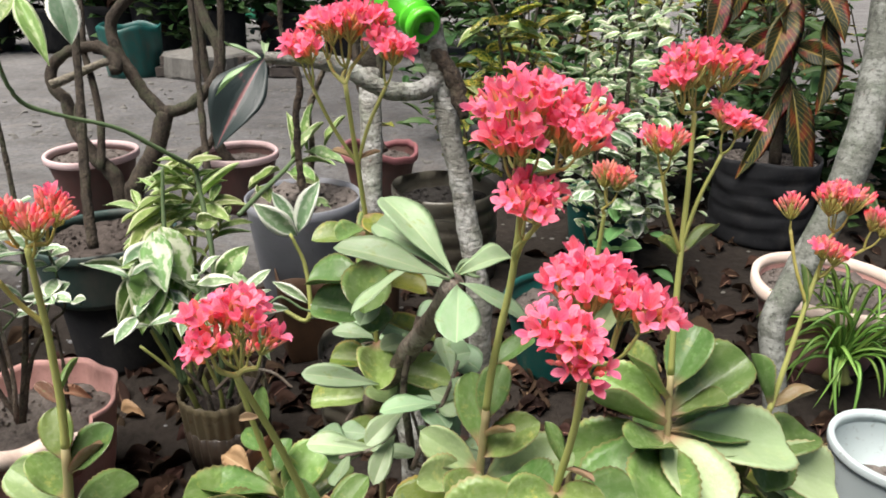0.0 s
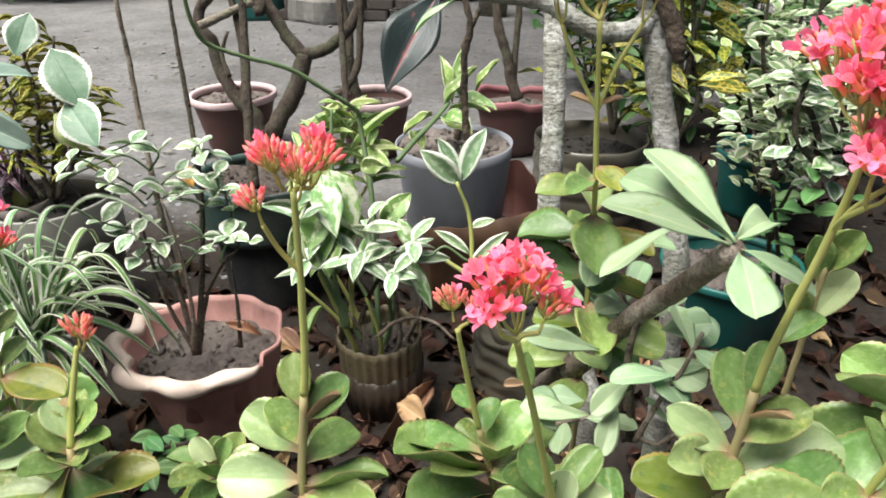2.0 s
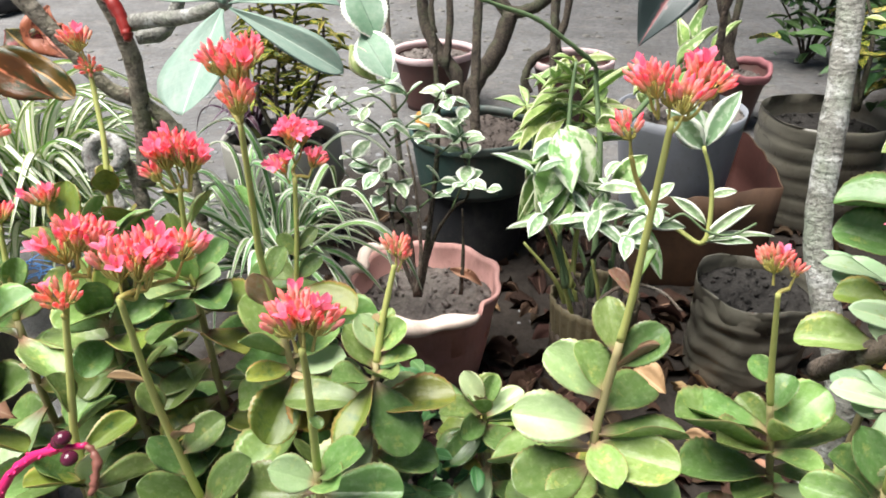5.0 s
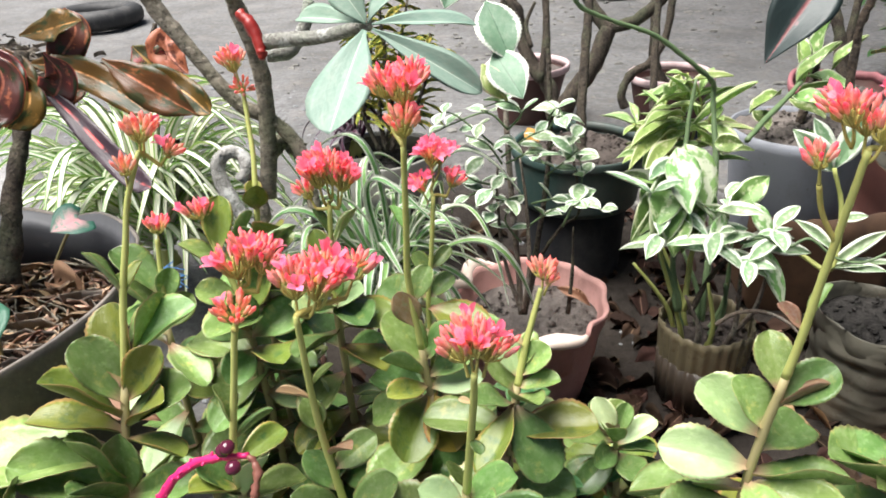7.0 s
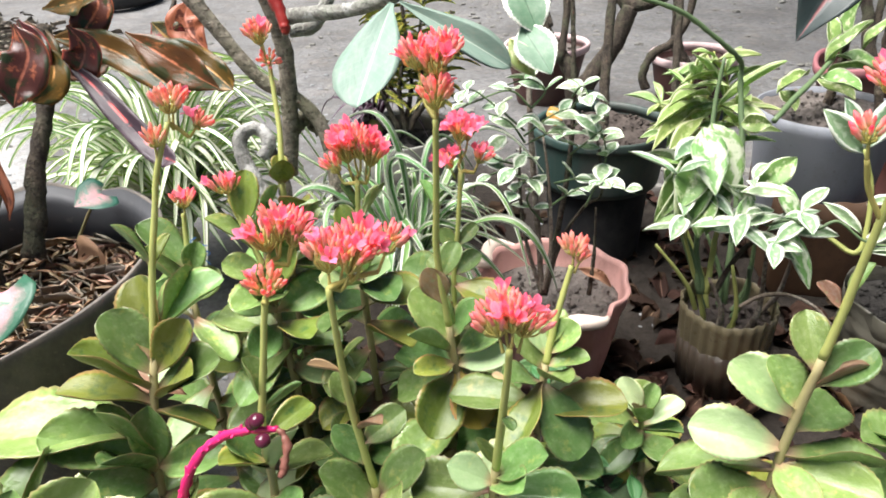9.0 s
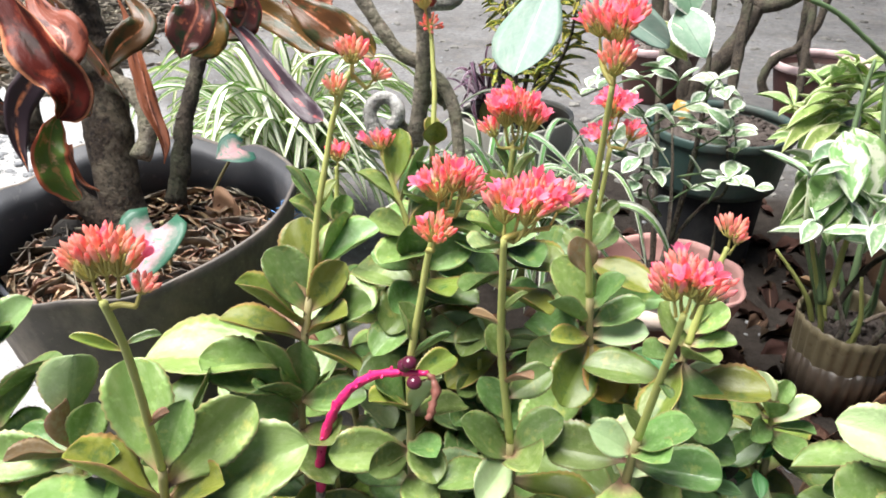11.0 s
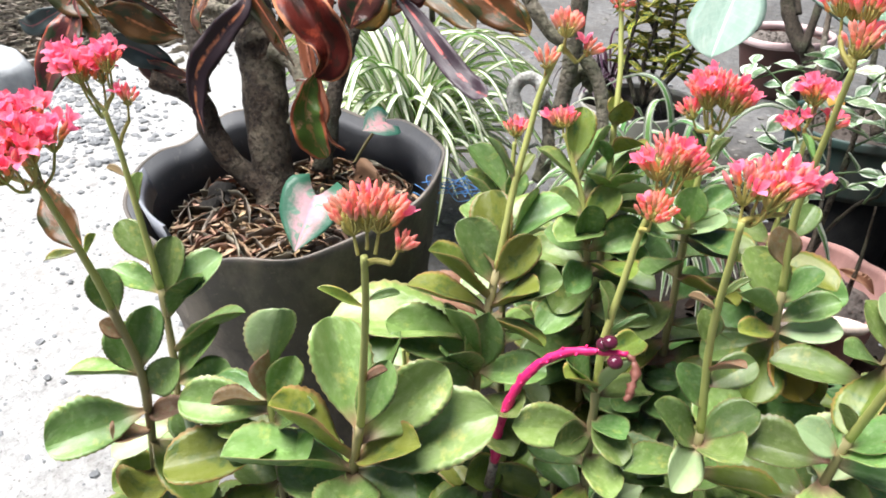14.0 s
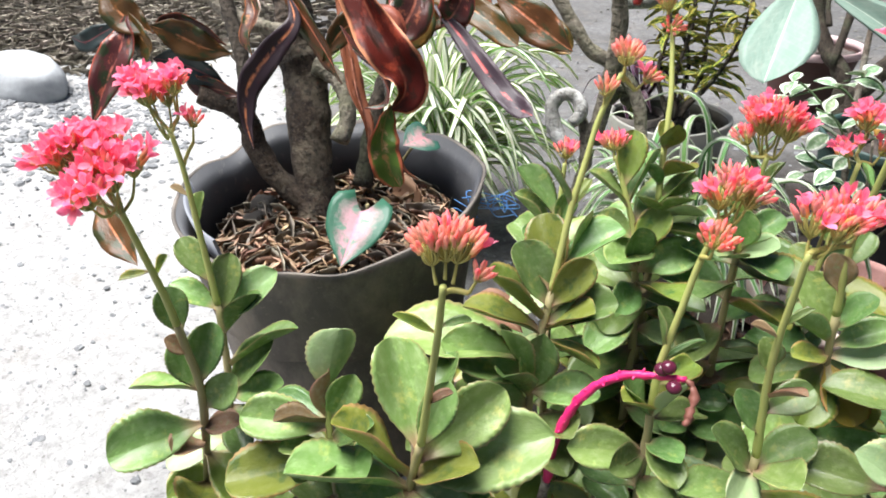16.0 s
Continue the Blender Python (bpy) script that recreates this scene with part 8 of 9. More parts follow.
kalanchoe("kalanchoe with a coral flower cluster on a slim stalk",
    [(-1.048, 0.019, 0), (-1.051, 0.016, 0.267), (-1.06, 0.046, 0.395), (-1.071, 0.059, 0.488), (-1.077, 0.061, 0.525), (-1.093, 0.065, 0.642), (-1.099, 0.064, 0.677)],
    [(1, -1.12, 0.062, 0.702, 0.026, 0.028, 0.9), (1, -1.11, 0.083, 0.713, 0.018, 0.019, 0.8), (1, -1.133, 0.061, 0.715, 0.018, 0.015, 0.8), (0.95, -1.088, 0.082, 0.687, 0.008, 0.012, 0.4)],
    [(0.72, -1.087, 0.089, 0.543, 0.032, 0), (0.71, -1.051, 0.116, 0.526, 0.042, 0), (0.775, -1.107, 0.051, 0.57, 0.026, 0), (0.73, -1.108, 0.033, 0.528, 0.028, 0), (0.69, -1.042, 0.09, 0.515, 0.026, 0),
     (0.592, -1.041, 0.096, 0.455, 0.037, 0), (0.633, -1.039, 0.116, 0.475, 0.031, 0), (0.865, -1.092, 0.08, 0.614, 0.014, 0), (0.582, -1.011, 0.083, 0.418, 0.035, 0), (0.908, -1.107, 0.054, 0.624, 0.005, 3),
     (0.562, -1.004, 0.039, 0.39, 0.04, 0)])
kalanchoe("kalanchoe with orange buds and upright olive-green leaves",
    [(-0.768, 0.203, 0), (-0.773, 0.197, 0.362), (-0.794, 0.217, 0.453), (-0.799, 0.24, 0.517), (-0.801, 0.251, 0.548), (-0.805, 0.277, 0.623), (-0.804, 0.311, 0.711), (-0.798, 0.323, 0.733)],
    [(1, -0.798, 0.333, 0.744, 0.017, 0.01, 0.1), (0.95, -0.803, 0.31, 0.723, 0.008, 0.008, 0.1), (1, -0.781, 0.339, 0.73, 0.007, 0.006, 0.1)],
    [(0.702, -0.841, 0.209, 0.575, 0.031, 1), (0.718, -0.835, 0.243, 0.592, 0.039, 0), (0.72, -0.776, 0.277, 0.582, 0.031, 1), (0.738, -0.836, 0.281, 0.606, 0.027, 1), (0.698, -0.744, 0.274, 0.55, 0.033, 0),
     (0.692, -0.751, 0.25, 0.549, 0.017, 1), (0.685, -0.852, 0.2, 0.551, 0.032, 2), (0.618, -0.855, 0.169, 0.515, 0.042, 0), (0.625, -0.813, 0.192, 0.531, 0.023, 0), (0.61, -0.783, 0.22, 0.524, 0.031, 0),
     (0.678, -0.74, 0.246, 0.506, 0.021, 1), (0.61, -0.735, 0.243, 0.473, 0.041, 0), (0.648, -0.908, 0.149, 0.526, 0.017, 0)],
    [(0.765, -0.807, 0.315, 0.603, 0.027, 0), (0.772, -0.775, 0.321, 0.593, 0.027, 0), (0.84, -0.803, 0.299, 0.646, 0.015, 1), (0.842, -0.824, 0.277, 0.665, 0.014, 0), (0.588, -0.807, 0.164, 0.48, 0.04, 0),
     (0.572, -0.741, 0.204, 0.442, 0.04, 0), (0.588, -0.857, 0.194, 0.457, 0.038, 0), (0.602, -0.794, 0.186, 0.513, 0.024, 0)])
kalanchoe("kalanchoe with a small peach bud cluster on a thin stalk",
    [(-0.792, 0.423, 0), (-0.796, 0.42, 0.558), (-0.813, 0.448, 0.619), (-0.828, 0.474, 0.674), (-0.851, 0.5, 0.734)],
    [(1, -0.861, 0.507, 0.753, 0.017, 0.013, 0.1), (1, -0.85, 0.499, 0.732, 0.01, 0.007, 0.05)],
    [(0.838, -0.823, 0.462, 0.649, 0.017, 1), (0.832, -0.8, 0.441, 0.657, 0.025, 1), (0.795, -0.785, 0.447, 0.612, 0.028, 1), (0.78, -0.82, 0.428, 0.614, 0.023, 0), (0.765, -0.775, 0.45, 0.606, 0.023, 0),
     (0.742, -0.826, 0.417, 0.58, 0.034, 0), (0.742, -0.764, 0.446, 0.571, 0.034, 0), (0.74, -0.775, 0.43, 0.597, 0.033, 0)])
kalanchoe("young kalanchoe with small coral buds",
    [(-0.872, 0.358, 0), (-0.874, 0.351, 0.493), (-0.88, 0.364, 0.542), (-0.888, 0.382, 0.607)],
    [(1, -0.891, 0.388, 0.618, 0.012, 0.01, 0.2)],
    [(0.9, -0.929, 0.362, 0.601, 0.022, 0), (0.87, -0.92, 0.342, 0.577, 0.024, 0), (0.89, -0.877, 0.381, 0.578, 0.024, 0), (0.838, -0.903, 0.339, 0.544, 0.03, 0), (0.848, -0.862, 0.384, 0.548, 0.03, 0)])
kalanchoe("kalanchoe with dark green spoon-shaped leaves and a coral bud",
    [(-0.778, 0.389, 0), (-0.784, 0.383, 0.49), (-0.808, 0.397, 0.556), (-0.841, 0.402, 0.623)],
    [(1, -0.847, 0.406, 0.634, 0.015, 0.009, 0.4)],
    [(0.912, -0.849, 0.385, 0.617, 0.023, 0), (0.92, -0.819, 0.441, 0.627, 0.021, 0), (0.883, -0.8, 0.469, 0.611, 0.027, 0), (0.862, -0.833, 0.37, 0.571, 0.029, 0), (0.845, -0.783, 0.414, 0.578, 0.034, 1),
     (0.808, -0.823, 0.361, 0.539, 0.035, 0), (0.808, -0.754, 0.431, 0.537, 0.041, 0), (0.948, -0.834, 0.422, 0.647, 0.03, 1), (0.788, -0.744, 0.378, 0.498, 0.039, 1), (0.788, -0.781, 0.336, 0.494, 0.034, 0),
     (0.818, -0.794, 0.381, 0.568, 0.034, 0)])
kalanchoe("low kalanchoe rosette with blue-green leaves and a red tip",
    [(-0.439, 0.52, 0), (-0.441, 0.512, 0.327), (-0.447, 0.521, 0.366), (-0.453, 0.528, 0.401)],
    [],
    [(0.975, -0.446, 0.549, 0.421, 0.021, 0), (0.975, -0.477, 0.536, 0.428, 0.022, 0), (0.96, -0.491, 0.498, 0.4, 0.021, 0), (0.952, -0.417, 0.557, 0.403, 0.023, 0), (0.928, -0.417, 0.499, 0.369, 0.031, 0),
     (0.928, -0.47, 0.467, 0.367, 0.028, 0), (0.942, -0.458, 0.477, 0.395, 0.025, 0), (0.942, -0.409, 0.534, 0.379, 0.017, 0), (0.975, -0.452, 0.516, 0.417, 0.014, 2), (0.96, -0.454, 0.496, 0.425, 0.02, 0),
     (0.91, -0.495, 0.489, 0.358, 0.024, 0), (0.91, -0.4, 0.536, 0.348, 0.024, 0)])
kalanchoe("low kalanchoe shoot with blue-green leaves",
    [(-0.453, 0.542, 0), (-0.455, 0.537, 0.238), (-0.463, 0.554, 0.275), (-0.476, 0.576, 0.323), (-0.483, 0.588, 0.347)],
    [],
    [(0.925, -0.493, 0.599, 0.37, 0.027, 0), (0.905, -0.46, 0.609, 0.37, 0.027, 0), (0.905, -0.516, 0.561, 0.336, 0.027, 0), (0.885, -0.49, 0.548, 0.32, 0.033, 0), (0.868, -0.438, 0.559, 0.314, 0.026, 0),
     (0.925, -0.463, 0.572, 0.37, 0.019, 2), (0.942, -0.547, 0.585, 0.352, 0.027, 0), (0.848, -0.499, 0.532, 0.297, 0.033, 0)])


kalanchoe("slender kalanchoe stalk with a round head of coral buds",
    [(0.183, 0.77, 0), (0.185, 0.76, 0.4), (0.188, 0.752, 0.6), (0.19, 0.747, 0.67)],
    [(1, 0.192, 0.742, 0.71, 0.03, 0.02, 0.1)],
    [(0.82, 0.21, 0.74, 0.61, 0.03, 0), (0.8, 0.165, 0.75, 0.6, 0.03, 0), (0.72, 0.225, 0.76, 0.55, 0.04, 0), (0.7, 0.14, 0.74, 0.54, 0.04, 0)], fill=False)


def shoot(x, y, top, seed):
    """A flowerless kalanchoe shoot."""
    rnd = random.Random(seed)
    n = 8
    leaves = []
    for k in range(n):
        s = 0.62 + 0.36 * k / n
        for q in (0, math.pi):
            a = k * 1.5708 + q + rnd.uniform(-.3, .3)
            L = rnd.uniform(0.05, 0.075) * (1.15 - 0.5 * k / n)
            leaves.append((s, x + L * math.cos(a), y + L * math.sin(a), top * s + L * rnd.uniform(0.0, 0.6), L * 0.66, 0 if rnd.random() < 0.82 else rnd.choice((1, 2))))
    kalanchoe("flowerless kalanchoe shoot with rounded green leaves", [(x, y, 0), (x + rnd.uniform(-.02, .02), y, top * 0.5), (x, y, top)], [], leaves)


for k, (x, y, top) in enumerate(((-0.72, 0.40, 0.42), (-0.60, 0.36, 0.40), (-0.84, 0.44, 0.44), (-0.76, 0.22, 0.38), (-0.66, 0.18, 0.36), (-0.92, 0.24, 0.40), (-0.97, 0.12, 0.33), (-0.56, 0.40, 0.36), (-0.46, 0.42, 0.32),
                                 (-0.90, 0.50, 0.46), (-0.66, 0.52, 0.42), (-0.04, 0.52, 0.42), (0.08, 0.56, 0.36), (0.2, 0.6, 0.34), (0.32, 0.64, 0.34), (0.02, 0.46, 0.40), (0.14, 0.46, 0.42), (-0.2, 0.5, 0.36), (0.42, 0.68, 0.34), (0.26, 0.52, 0.32), (-0.56, 0.24, 0.36))):
    shoot(x, y, top, 300 + k)

# ---- magenta berry stalk ----
bs = thing("berry_stalk", (-0.73, 0.162, 0.346), "bright magenta fruit stalk with dark red berries", "plant")
tube("stem", [(-0.74, 0.165, 0.284), (-0.748, 0.181, 0.351), (-0.748, 0.19, 0.4)], [0.005, 0.0045], BARK_STEM, bs, 8, 0.12, 92)
tube("stalk", [(-0.747, 0.189, 0.398), (-0.748, 0.195, 0.434), (-0.743, 0.206, 0.469), (-0.731, 0.219, 0.499), (-0.71, 0.232, 0.519), (-0.686, 0.239, 0.529), (-0.663, 0.244, 0.536)], [0.0046, 0.0043, 0.004, 0.0036, 0.0032, 0.0022], MAGENTA, bs, 9, 0.22, 90)
rk = random.Random(9)
for q in spline([(-0.748, 0.195, 0.434), (-0.743, 0.206, 0.469), (-0.731, 0.219, 0.499), (-0.71, 0.232, 0.519), (-0.686, 0.239, 0.529)], 5):
    o = np.array((rk.uniform(-1, 1), rk.uniform(-1, 0.2), rk.uniform(-0.4, 1)))
    o *= 0.0042 / np.linalg.norm(o)
    tube("knob", [q + o * 0.6, q + o * 1.35], [0.0017, 0.0009], MAGENTA, bs, 6)
for q in ((-0.676, 0.238, 0.544), (-0.666, 0.231, 0.534), (-0.681, 0.238, 0.539)):
    V, Fc = lathe([(0.0005, -0.0055), (0.003, -0.0045), (0.0058, -0.0015), (0.0062, 0.001), (0.005, 0.0038), (0.002, 0.0052), (0.0004, 0.0056)], 14)
    part("berry", mesh_of("berry", V, Fc, BERRY), bs, "", Matrix.Translation(q))
tube("dry_tip", [(-0.663, 0.244, 0.536), (-0.655, 0.243, 0.53), (-0.65, 0.233, 0.516), (-0.65, 0.225, 0.509)], [0.002, 0.003, 0.004, 0.002], KAL_BROWN, bs, 6, 0.4, 91)

# ---- mulch, litter and stones ----
rl = random.Random(5)


def litter(name, key, n, area, size, width, label, z=None, lift=0.006):
    x0, x1, y0, y1 = area
    poses = []
    for _ in range(n):
        q, a = math.sqrt(rl.random()) * (1 + 0.3 * rl.gauss(0, 0.5)), rl.uniform(0, 6.28)
        x, y = (x0 + x1) / 2 + 0.58 * (x1 - x0) * q * math.cos(a), (y0 + y1) / 2 + 0.58 * (y1 - y0) * q * math.sin(a)
        zz = bump_at(x, y) + lift * rl.uniform(0.6, 1.8)
        a, L = rl.uniform(0, 6.28), size * rl.uniform(0.5, 1.3)
        poses.append(leaf_pose((x, y, zz), (x + L * math.cos(a), y + L * math.sin(a), zz + rl.uniform(-0.1, 0.25) * L), (rl.uniform(-.4, .4), rl.uniform(-.4, .4), 1), L * width))
    tagged(new(name, merged(name, LEAF[key][rl.randrange(3)], poses)), label, "leaf litter", kind="stuff")


litter("fallen_leaves", "dry", 700, (-0.95, 0.7, 0.75, 1.75), 0.075, 0.5, "brown fallen leaves lying between the pots")
litter("fallen_leaves", "drytan", 26, (-0.7, 0.5, 0.8, 1.6), 0.08, 0.3, "tan curled fallen leaves lying between the pots")
litter("fallen_leaves", "dry", 260, (0.4, 1.6, 1.2, 2.6), 0.07, 0.5, "brown fallen leaves under the leaning tree")
litter("fallen_leaves", "dry", 160, (-0.95, -0.3, 0.2, 0.9), 0.07, 0.45, "brown fallen leaves under the kalanchoes")


def mulch():
    """Shredded bark, straw and dark clods heaped in the tub."""
    cx, cy, r = -1.275, 0.355, 0.185
    for key, n, size, w, top in (("chip", 900, 0.03, 0.2, 0.018), ("chip", 1500, 0.045, 0.06, 0.026), ("straw", 420, 0.06, 0.03, 0.028), ("dry", 160, 0.04, 0.4, 0.02)):
        poses = []
        for _ in range(n):
            q, a = r * math.sqrt(rl.random()), rl.uniform(0, 6.28)
            x, y = cx + q * math.cos(a), cy + q * math.sin(a)
            b, L = rl.gauss(0.4, 1.1), size * rl.uniform(0.4, 1.4)
            x, y = (x - L * math.cos(b) / 2, y - L * math.sin(b) / 2) if q < 0.15 else (x, y)
            far = math.hypot(x + L * math.cos(b) - cx, y + L * math.sin(b) - cy)
            b += math.pi if far > r + 0.004 else 0.0
            z = 0.375 + 0.012 * noise.noise((x * 14, y * 14, 2)) + rl.uniform(0.0, top)
            poses.append(leaf_pose((x, y, z), (x + L * math.cos(b), y + L * math.sin(b), z + rl.uniform(-0.2, 0.3) * L), (rl.uniform(-.5, .5), rl.uniform(-.5, .5), 1), L * w))
        tagged(new("mulch", merged("mulch", LEAF[key][1], poses)), "dry brown shredded bark and straw mulch in the black tub", "mulch", kind="stuff")
    for k, (dx, dy, q) in enumerate(((-0.13, -0.05, 0.022), (-0.1, -0.09, 0.016), (-0.145, -0.005, 0.014), (-0.07, -0.11, 0.013), (-0.11, -0.06, 0.012))):
        V, Fc = tube_data([(cx + dx - q * 0.8, cy + dy, 0.395), (cx + dx, cy + dy, 0.4), (cx + dx + q * 0.8, cy + dy, 0.395)], [q * 0.5, q, q * 0.5], 9, 0.3, k, 4)
        tagged(new("clod", mesh_of("clod", V, Fc, SOIL_DARK)), "dark lump of charred soil on the mulch", "clod", "clods on the mulch")


mulch()
for k, (b, t, w) in enumerate((((-1.316, 0.489, 0.392), (-1.216, 0.485, 0.4), 0.045), ((-1.295, 0.429, 0.383), (-1.202, 0.432, 0.348), 0.022), ((-1.311, 0.453, 0.394), (-1.235, 0.456, 0.373), 0.03))):
    ob = thing("dry_leaf", b, "pale tan curled dry leaf on the mulch", "leaf")
    part("blade", LEAF["drytan"][k], ob, "", leaf_pose(b, t, (0.2, -0.4, 1), w))

st = thing("string", (-1.133, 0.519, 0.414), "frayed blue plastic string tied at the tub's rim", "string")
for k in range(9):
    p0 = np.array((-1.154, 0.504, 0.422))
    pts = [p0 + np.array((rl.uniform(-.01, .01), rl.uniform(-.01, .01), rl.uniform(-.01, .01))) + np.array((0.03, 0.02, 0)) * q + np.array([rl.gauss(0, 0.009) for _ in range(3)]) for q in (0, .5, 1, 1.6, 2.2)]
    tube("strand", pts, [0.0008, 0.0008], BLUESTRING, st, 4)


def stones(name, n, area, size, mat, label):
    x0, x1, y0, y1 = area
    V, Fc = [], []
    for _ in range(n):
        q, a, s = math.sqrt(rl.random()) * (1 + 0.3 * rl.gauss(0, 0.5)), rl.uniform(0, 6.28), size * (0.3 + rl.random() ** 3)
        x, y = (x0 + x1) / 2 + 0.58 * (x1 - x0) * q * math.cos(a), (y0 + y1) / 2 + 0.58 * (y1 - y0) * q * math.sin(a)
        o = len(V)
        ph = rl.uniform(0, 6)
        for k, (q, z) in enumerate(((0.5, -0.3), (1.0, 0.0), (0.8, 0.35), (0.3, 0.5))):
            for j in range(6):
                a = j * math.pi / 3 + ph
                g = rl.uniform(0.75, 1.2)
                V.append((x + s * q * g * math.cos(a), y + s * q * g * math.sin(a) * 0.8, bump_at(x, y) + s * z * rl.uniform(0.7, 1.1)))
        for k in range(3):
            for j in range(6):
                a, b = o + k * 6 + j, o + k * 6 + (j + 1) % 6
                Fc.append((a, b, b + 6, a + 6))
        Fc.append(tuple(range(o + 18, o + 24)))
    tagged(new(name, mesh_of(name, V, Fc, mat, smooth=False)), label, "pebbles", kind="stuff")


stones("pebbles", 2600, (-4.5, -1.0, -0.9, 2.5), 0.011, STONE, "small grey pebbles scattered over the yard")
stones("pebbles", 1500, (-2.6, -0.95, -0.8, 0.8), 0.0055, STONE, "fine grey grit scattered over the open side of the yard")
stones("gravel", 2600, (-4.1, -2.8, 0.2, 0.9), 0.017, STONE, "loose grey stones and rubble in the yard")
stones("pebbles", 1500, (-3.5, 1.5, 1.9, 6), 0.022, CONCRETE, "small dark clods and pebbles on the ground")


def rock(at, size, label):
    rnd = random.Random(label)
    bm = bmesh.new()
    bmesh.ops.create_icosphere(bm, subdivisions=4, radius=1)
    for v in bm.verts:
        v.co *= 1 + 0.18 * noise.noise(v.co * 1.3 + Vector(at)) + 0.03 * noise.noise(v.co * 6)
        v.co = Vector((v.co.x * size[0], v.co.y * size[1], (max(-0.3, min(v.co.z, 0.5 + 0.12 * v.co.x)) + 0.04 * noise.noise(v.co * 3)) * size[2]))
    me = bpy.data.meshes.new("boulder")
    bm.to_mesh(me)
    bm.free()
    me.polygons.foreach_set("use_smooth", [True] * len(me.polygons))
    me.materials.append(ROCK)
    ob = new("boulder", me)
    ob.location = at
    tagged(ob, label, "rock")


litter("dry_straw", "straw", 11000, (-7.2, -4.2, 0.5, 2.6), 0.12, 0.02, "dry brown straw and twigs at the edge of the gravel", lift=0.004)
rock((*(-3.95, 0.6), 0.03), (0.36, 0.15, 0.15), "pale flat-topped boulder on the gravel")

for k, (b, t, w, lab) in enumerate((((-0.32, 0.802, 0.268), (-0.273, 0.777, 0.26), 0.04, "tan curled fallen leaf lying between the pots"), ((-0.803, 1.171, 0.477), (-0.773, 1.142, 0.456), 0.03, "yellow dead leaf caught in the shrub"), ((-0.951, 0.312, 0.442), (-0.885, 0.31, 0.437), 0.05, "brown curled dead leaf among the kalanchoes"), ((-0.828, 0.472, 0.44), (-0.925, 0.468, 0.285), 0.06, "long curled tan dead leaf hanging among the kalanchoes"), ((-0.672, 0.988, 0.252), (-0.609, 0.989, 0.239), 0.022, "tan dry stalk lying on the soil of the broken pot"), ((-0.324, 1.115, 0.05), (-0.393, 0.927, 0.04), 0.05, "orange-brown curled fallen leaf between the pots"))):
    ob = thing("dry_leaf", b, lab, "leaf")
    part("blade", LEAF["yellow" if "yellow" in lab else "drytan"][k % 3], ob, "", leaf_pose(b, t, (0.3, -0.6, 0.8), w))

# ---- plants at the feet ----
bush("small_green_plant", (-0.483, 0.451, 0.307), [(-0.488, 0.46, 0.364), (-0.501, 0.445, 0.35), (-0.458, 0.447, 0.364)], "smallg", 12, 0.03, 0.5, "small bright green seedling among the kalanchoes", 51, None, 0.012)
bush("small_green_plant", (-0.589, 0.648, 0.227), [(-0.609, 0.674, 0.282), (-0.581, 0.678, 0.275)], "smallg", 10, 0.035, 0.55, "small green seedling beside the broken pot", 52, None, 0.015)


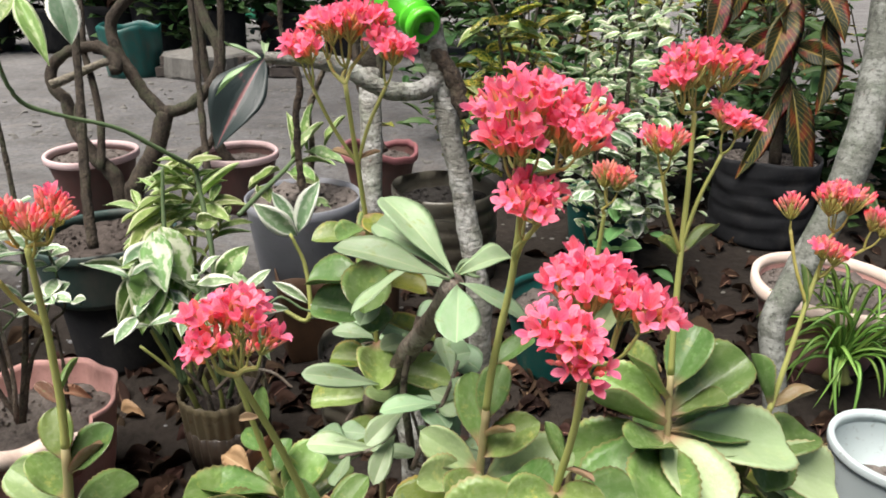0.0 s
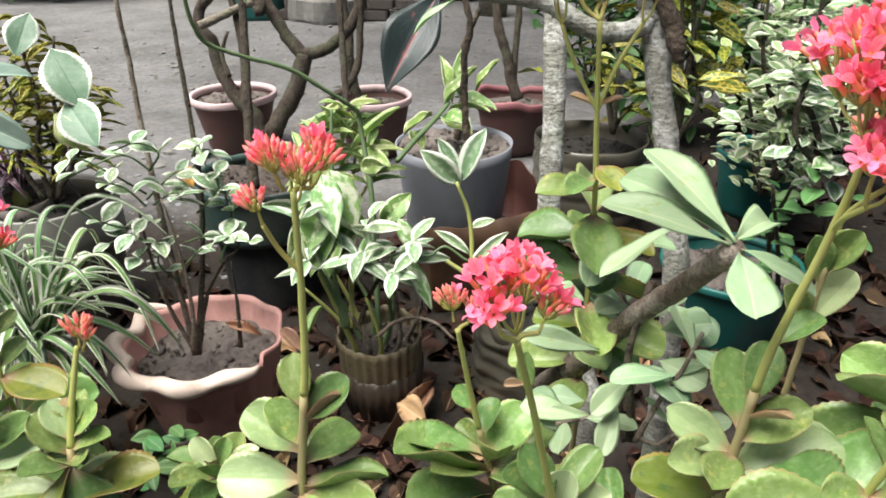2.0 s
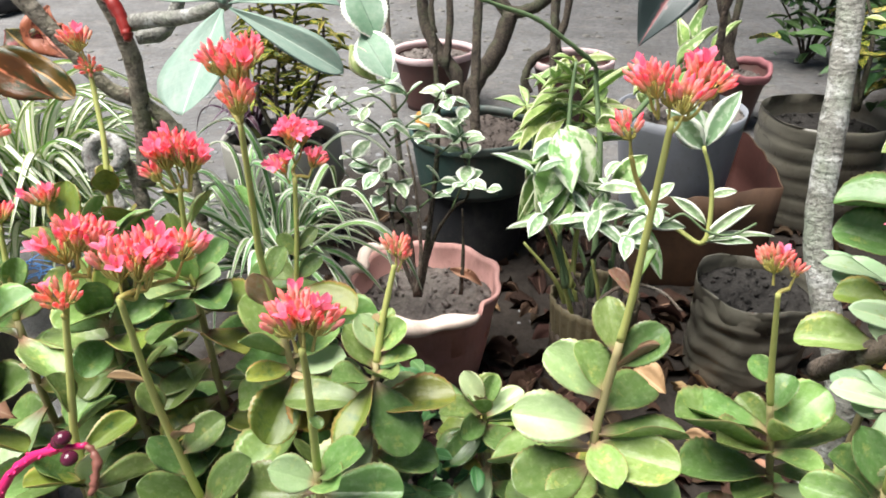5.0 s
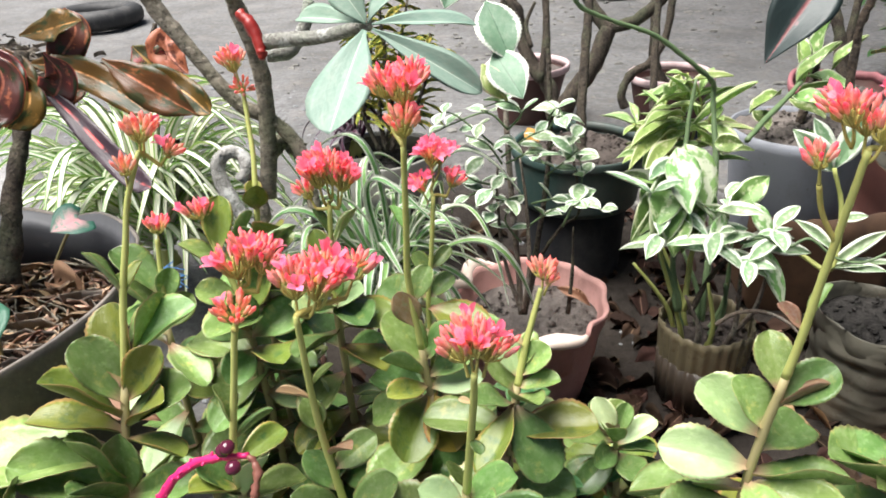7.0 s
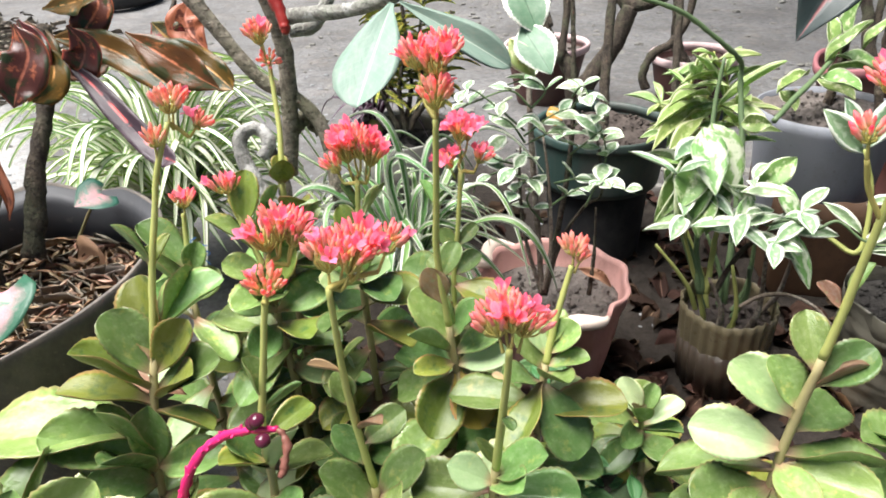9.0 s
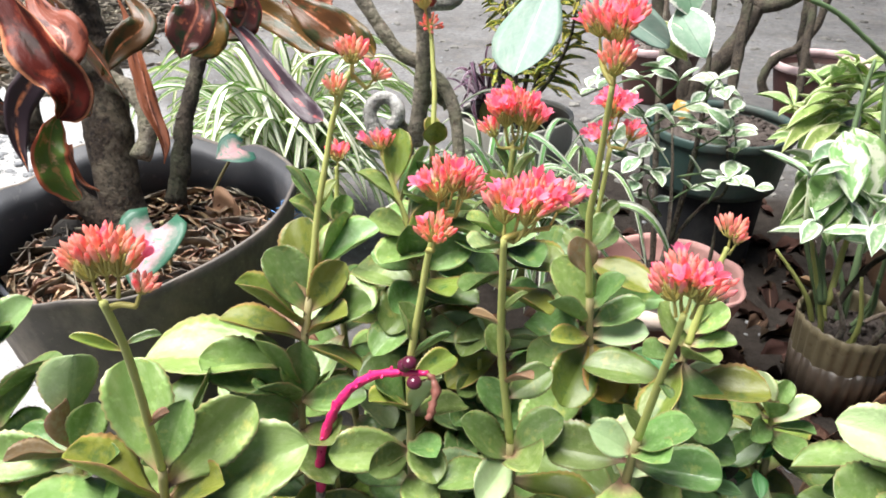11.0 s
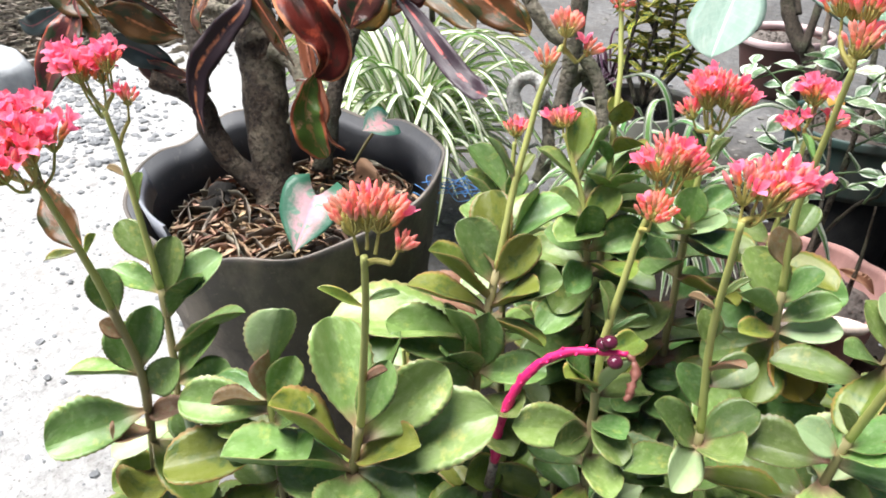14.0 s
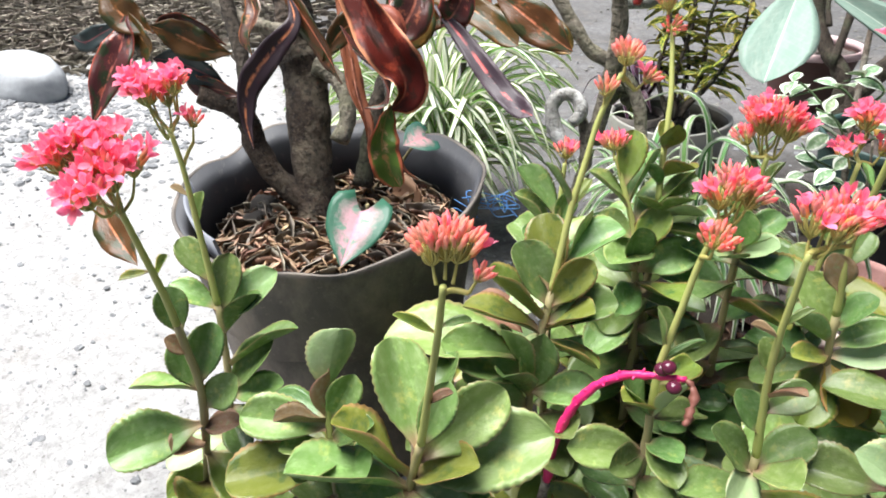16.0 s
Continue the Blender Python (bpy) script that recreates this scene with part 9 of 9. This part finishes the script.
def backyard():
    """Things along the far side of the yard."""
    pot("grow_bag", (-2.52, 5.75), 0.25, 0.39, TEAL, "pleated teal plastic grow bag at the back of the yard", flutes=14, seed=3, base=0.85, soil=0.8, wave=lambda a: 0.015 * math.sin(5 * a))
    for x, y, r, h in ((-4.6, 7.1, 0.3, 0.45), (-3.9, 7.2, 0.28, 0.42), (-3.25, 7.1, 0.27, 0.45), (-2.1, 6.7, 0.26, 0.45), (-2.75, 7.0, 0.26, 0.5), (-1.5, 6.9, 0.27, 0.42), (-0.9, 7.0, 0.28, 0.42), (-5.3, 7.0, 0.3, 0.4)):
        pot("grow_bag", (x, y), r, h, RUBBER, "black plastic grow bag at the back of the yard", seed=int(10 * abs(x)), base=0.9, soil=0.85, soil_mat_=SOIL_DARK)
        bush("shrub", (x, y, h * 0.8), [(x + 0.2 * math.cos(q), y + 0.2 * math.sin(q), h + 0.5 + 0.15 * math.cos(3 * q)) for q in (0, 1.2, 2.4, 3.6, 4.8)], "bush", 40, 0.14, 0.4, "dark leafy plant in a black grow bag", int(500 + 10 * x), ("croyel", 0.3), 0.1)
    # rough concrete block
    V, Fc = lathe([(0.001, 0), (0.3, 0), (0.31, 0.03), (0.3, 0.17), (0.28, 0.19), (0.001, 0.19)], 32, lambda a, k: (0.03 * noise.noise((2 * math.cos(a), 2 * math.sin(a), k * 0.3)) + 0.07 * abs(math.cos(2 * a)) * (0 < k < 5), 0))
    blk = new("concrete_block", mesh_of("concrete_block", V, Fc, CONCRETE, smooth=False))
    blk.matrix_world = pose(-1.9, 5.75, 0, 0, 0, 15)
    tagged(blk, "rough grey concrete block on the bare earth", "block")
    # printed sack
    sack = thing("sack", (-2.2, 8.2, 0), "upright white plastic sack with a green band", "sack")
    for name, z0, z1, mt, lab in (("lower_band", 0.0, 0.24, SACK_WHITE, ""), ("green_band", 0.242, 0.36, SACK_GREEN, "printed green band"), ("upper_part", 0.362, 0.62, CONCRETE, "faded greyish printed part")):
        prof = [(0.001, z0)] + [(0.26 - 0.05 * (z - 0.3) ** 2 * 4 + 0.006 * math.sin(z * 50), z) for z in np.linspace(z0, z1, 7)] + [(0.001, z1)]
        part(name, mesh_of(name, *lathe(prof, 40, lambda a, k: (0.05 * math.cos(2 * a) + 0.02 * noise.noise((2 * math.cos(a), 2 * math.sin(a), k * 0.2)), 0)), mt), sack, lab, Matrix.Translation((-2.2, 8.2, 0)))
    rb = random.Random(77)
    for k in range(16):
        x, y = -7.2 + k * 0.7, 7.0 + rb.uniform(-0.4, 0.9)
        bush("shrub", (x, y, 0), [(x + rb.uniform(-.5, .5), y + rb.uniform(-.3, .3), rb.uniform(0.5, 1.6)) for _ in range(8)], rb.choice(["bush", "bush", "croyel", "bush"]), 70, 0.17, 0.5, "dark leafy shrub along the far edge of the yard", 100 + k, ("dry", 0.1), 0.14)
    # bricks laid as a step
    x0, y0 = (-2.005, 5.659)
    step = thing("brick_step", (x0, y0, 0), "low step of worn grey bricks", "step")
    bm = bmesh.new()
    bmesh.ops.create_cube(bm, size=1)
    bmesh.ops.bevel(bm, geom=bm.edges[:], offset=0.06, segments=1, affect="EDGES")
    me = bpy.data.meshes.new("brick")
    bm.to_mesh(me)
    bm.free()
    me.materials.append(BRICKM)
    for i in range(5):
        for j in range(2):
            part("brick", me, step, "", pose(x0 - 0.2 + i * 0.23 + 0.05 * j, y0, 0.045 + 0.085 * j, 0, 0, rb.uniform(-4, 4)) @ Matrix.Diagonal((0.21, 0.1, 0.075, 1)))
    # tyre lying on the yard
    tx, ty = (-5.345, 3.626)
    V, Fc = [], []
    for i in range(40):
        a = 2 * math.pi * i / 40
        for j in range(12):
            b = 2 * math.pi * j / 12
            q = 0.27 + 0.08 * math.cos(b) * (1.0 if j % 2 else 0.94)
            V.append((q * math.cos(a), q * math.sin(a), 0.08 + 0.075 * math.sin(b)))
    for i in range(40):
        for j in range(12):
            Fc.append((i * 12 + j, ((i + 1) % 40) * 12 + j, ((i + 1) % 40) * 12 + (j + 1) % 12, i * 12 + (j + 1) % 12))
    ty_ob = new("tyre", mesh_of("tyre", V, Fc, TYRE))
    ty_ob.location = (tx, ty, 0)
    tagged(ty_ob, "old black rubber tyre lying on the ground", "tyre")


backyard()

# green plastic bottle hung on the branch
gb = thing("bottle", (-0.05, 1.003, 0.873), "bright green plastic bottle neck hung on the branch", "bottle")
b0, b1 = np.array((-0.073, 1.013, 0.896)), np.array((-0.023, 0.942, 0.858))
ax = Vector(b1 - b0)
m0 = Matrix.Translation(b0) @ ax.to_track_quat("Z", "Y").to_matrix().to_4x4()
L = ax.length
part("neck", mesh_of("neck", *lathe([(0.02, -0.03), (0.033, -0.02), (0.033, L * 0.3), (0.031, L * 0.5), (0.022, L * 0.66), (0.022, L * 0.7), (0.025, L * 0.72), (0.025, L * 0.78), (0.02, L * 0.8), (0.02, L * 0.86), (0.024, L * 0.88), (0.024, L), (0.018, L), (0.018, L * 0.8)], 28), LIME), gb, "", m0)
cord = thing("string", (-0.07, 0.98, 0.915), "pale plastic string looped round the hung green bottle", "string")
for k in range(3):
    tube("strand", [(-0.02, 0.955, 0.895 + 0.004 * k), (-0.06, 0.95, 0.905), (-0.1, 0.96, 0.9 - 0.004 * k), (-0.14, 0.955, 0.904), (-0.17, 0.96, 0.912 + 0.006 * k)], [0.0022, 0.0018], WHITEROPE, cord, 6, 0.1, k)
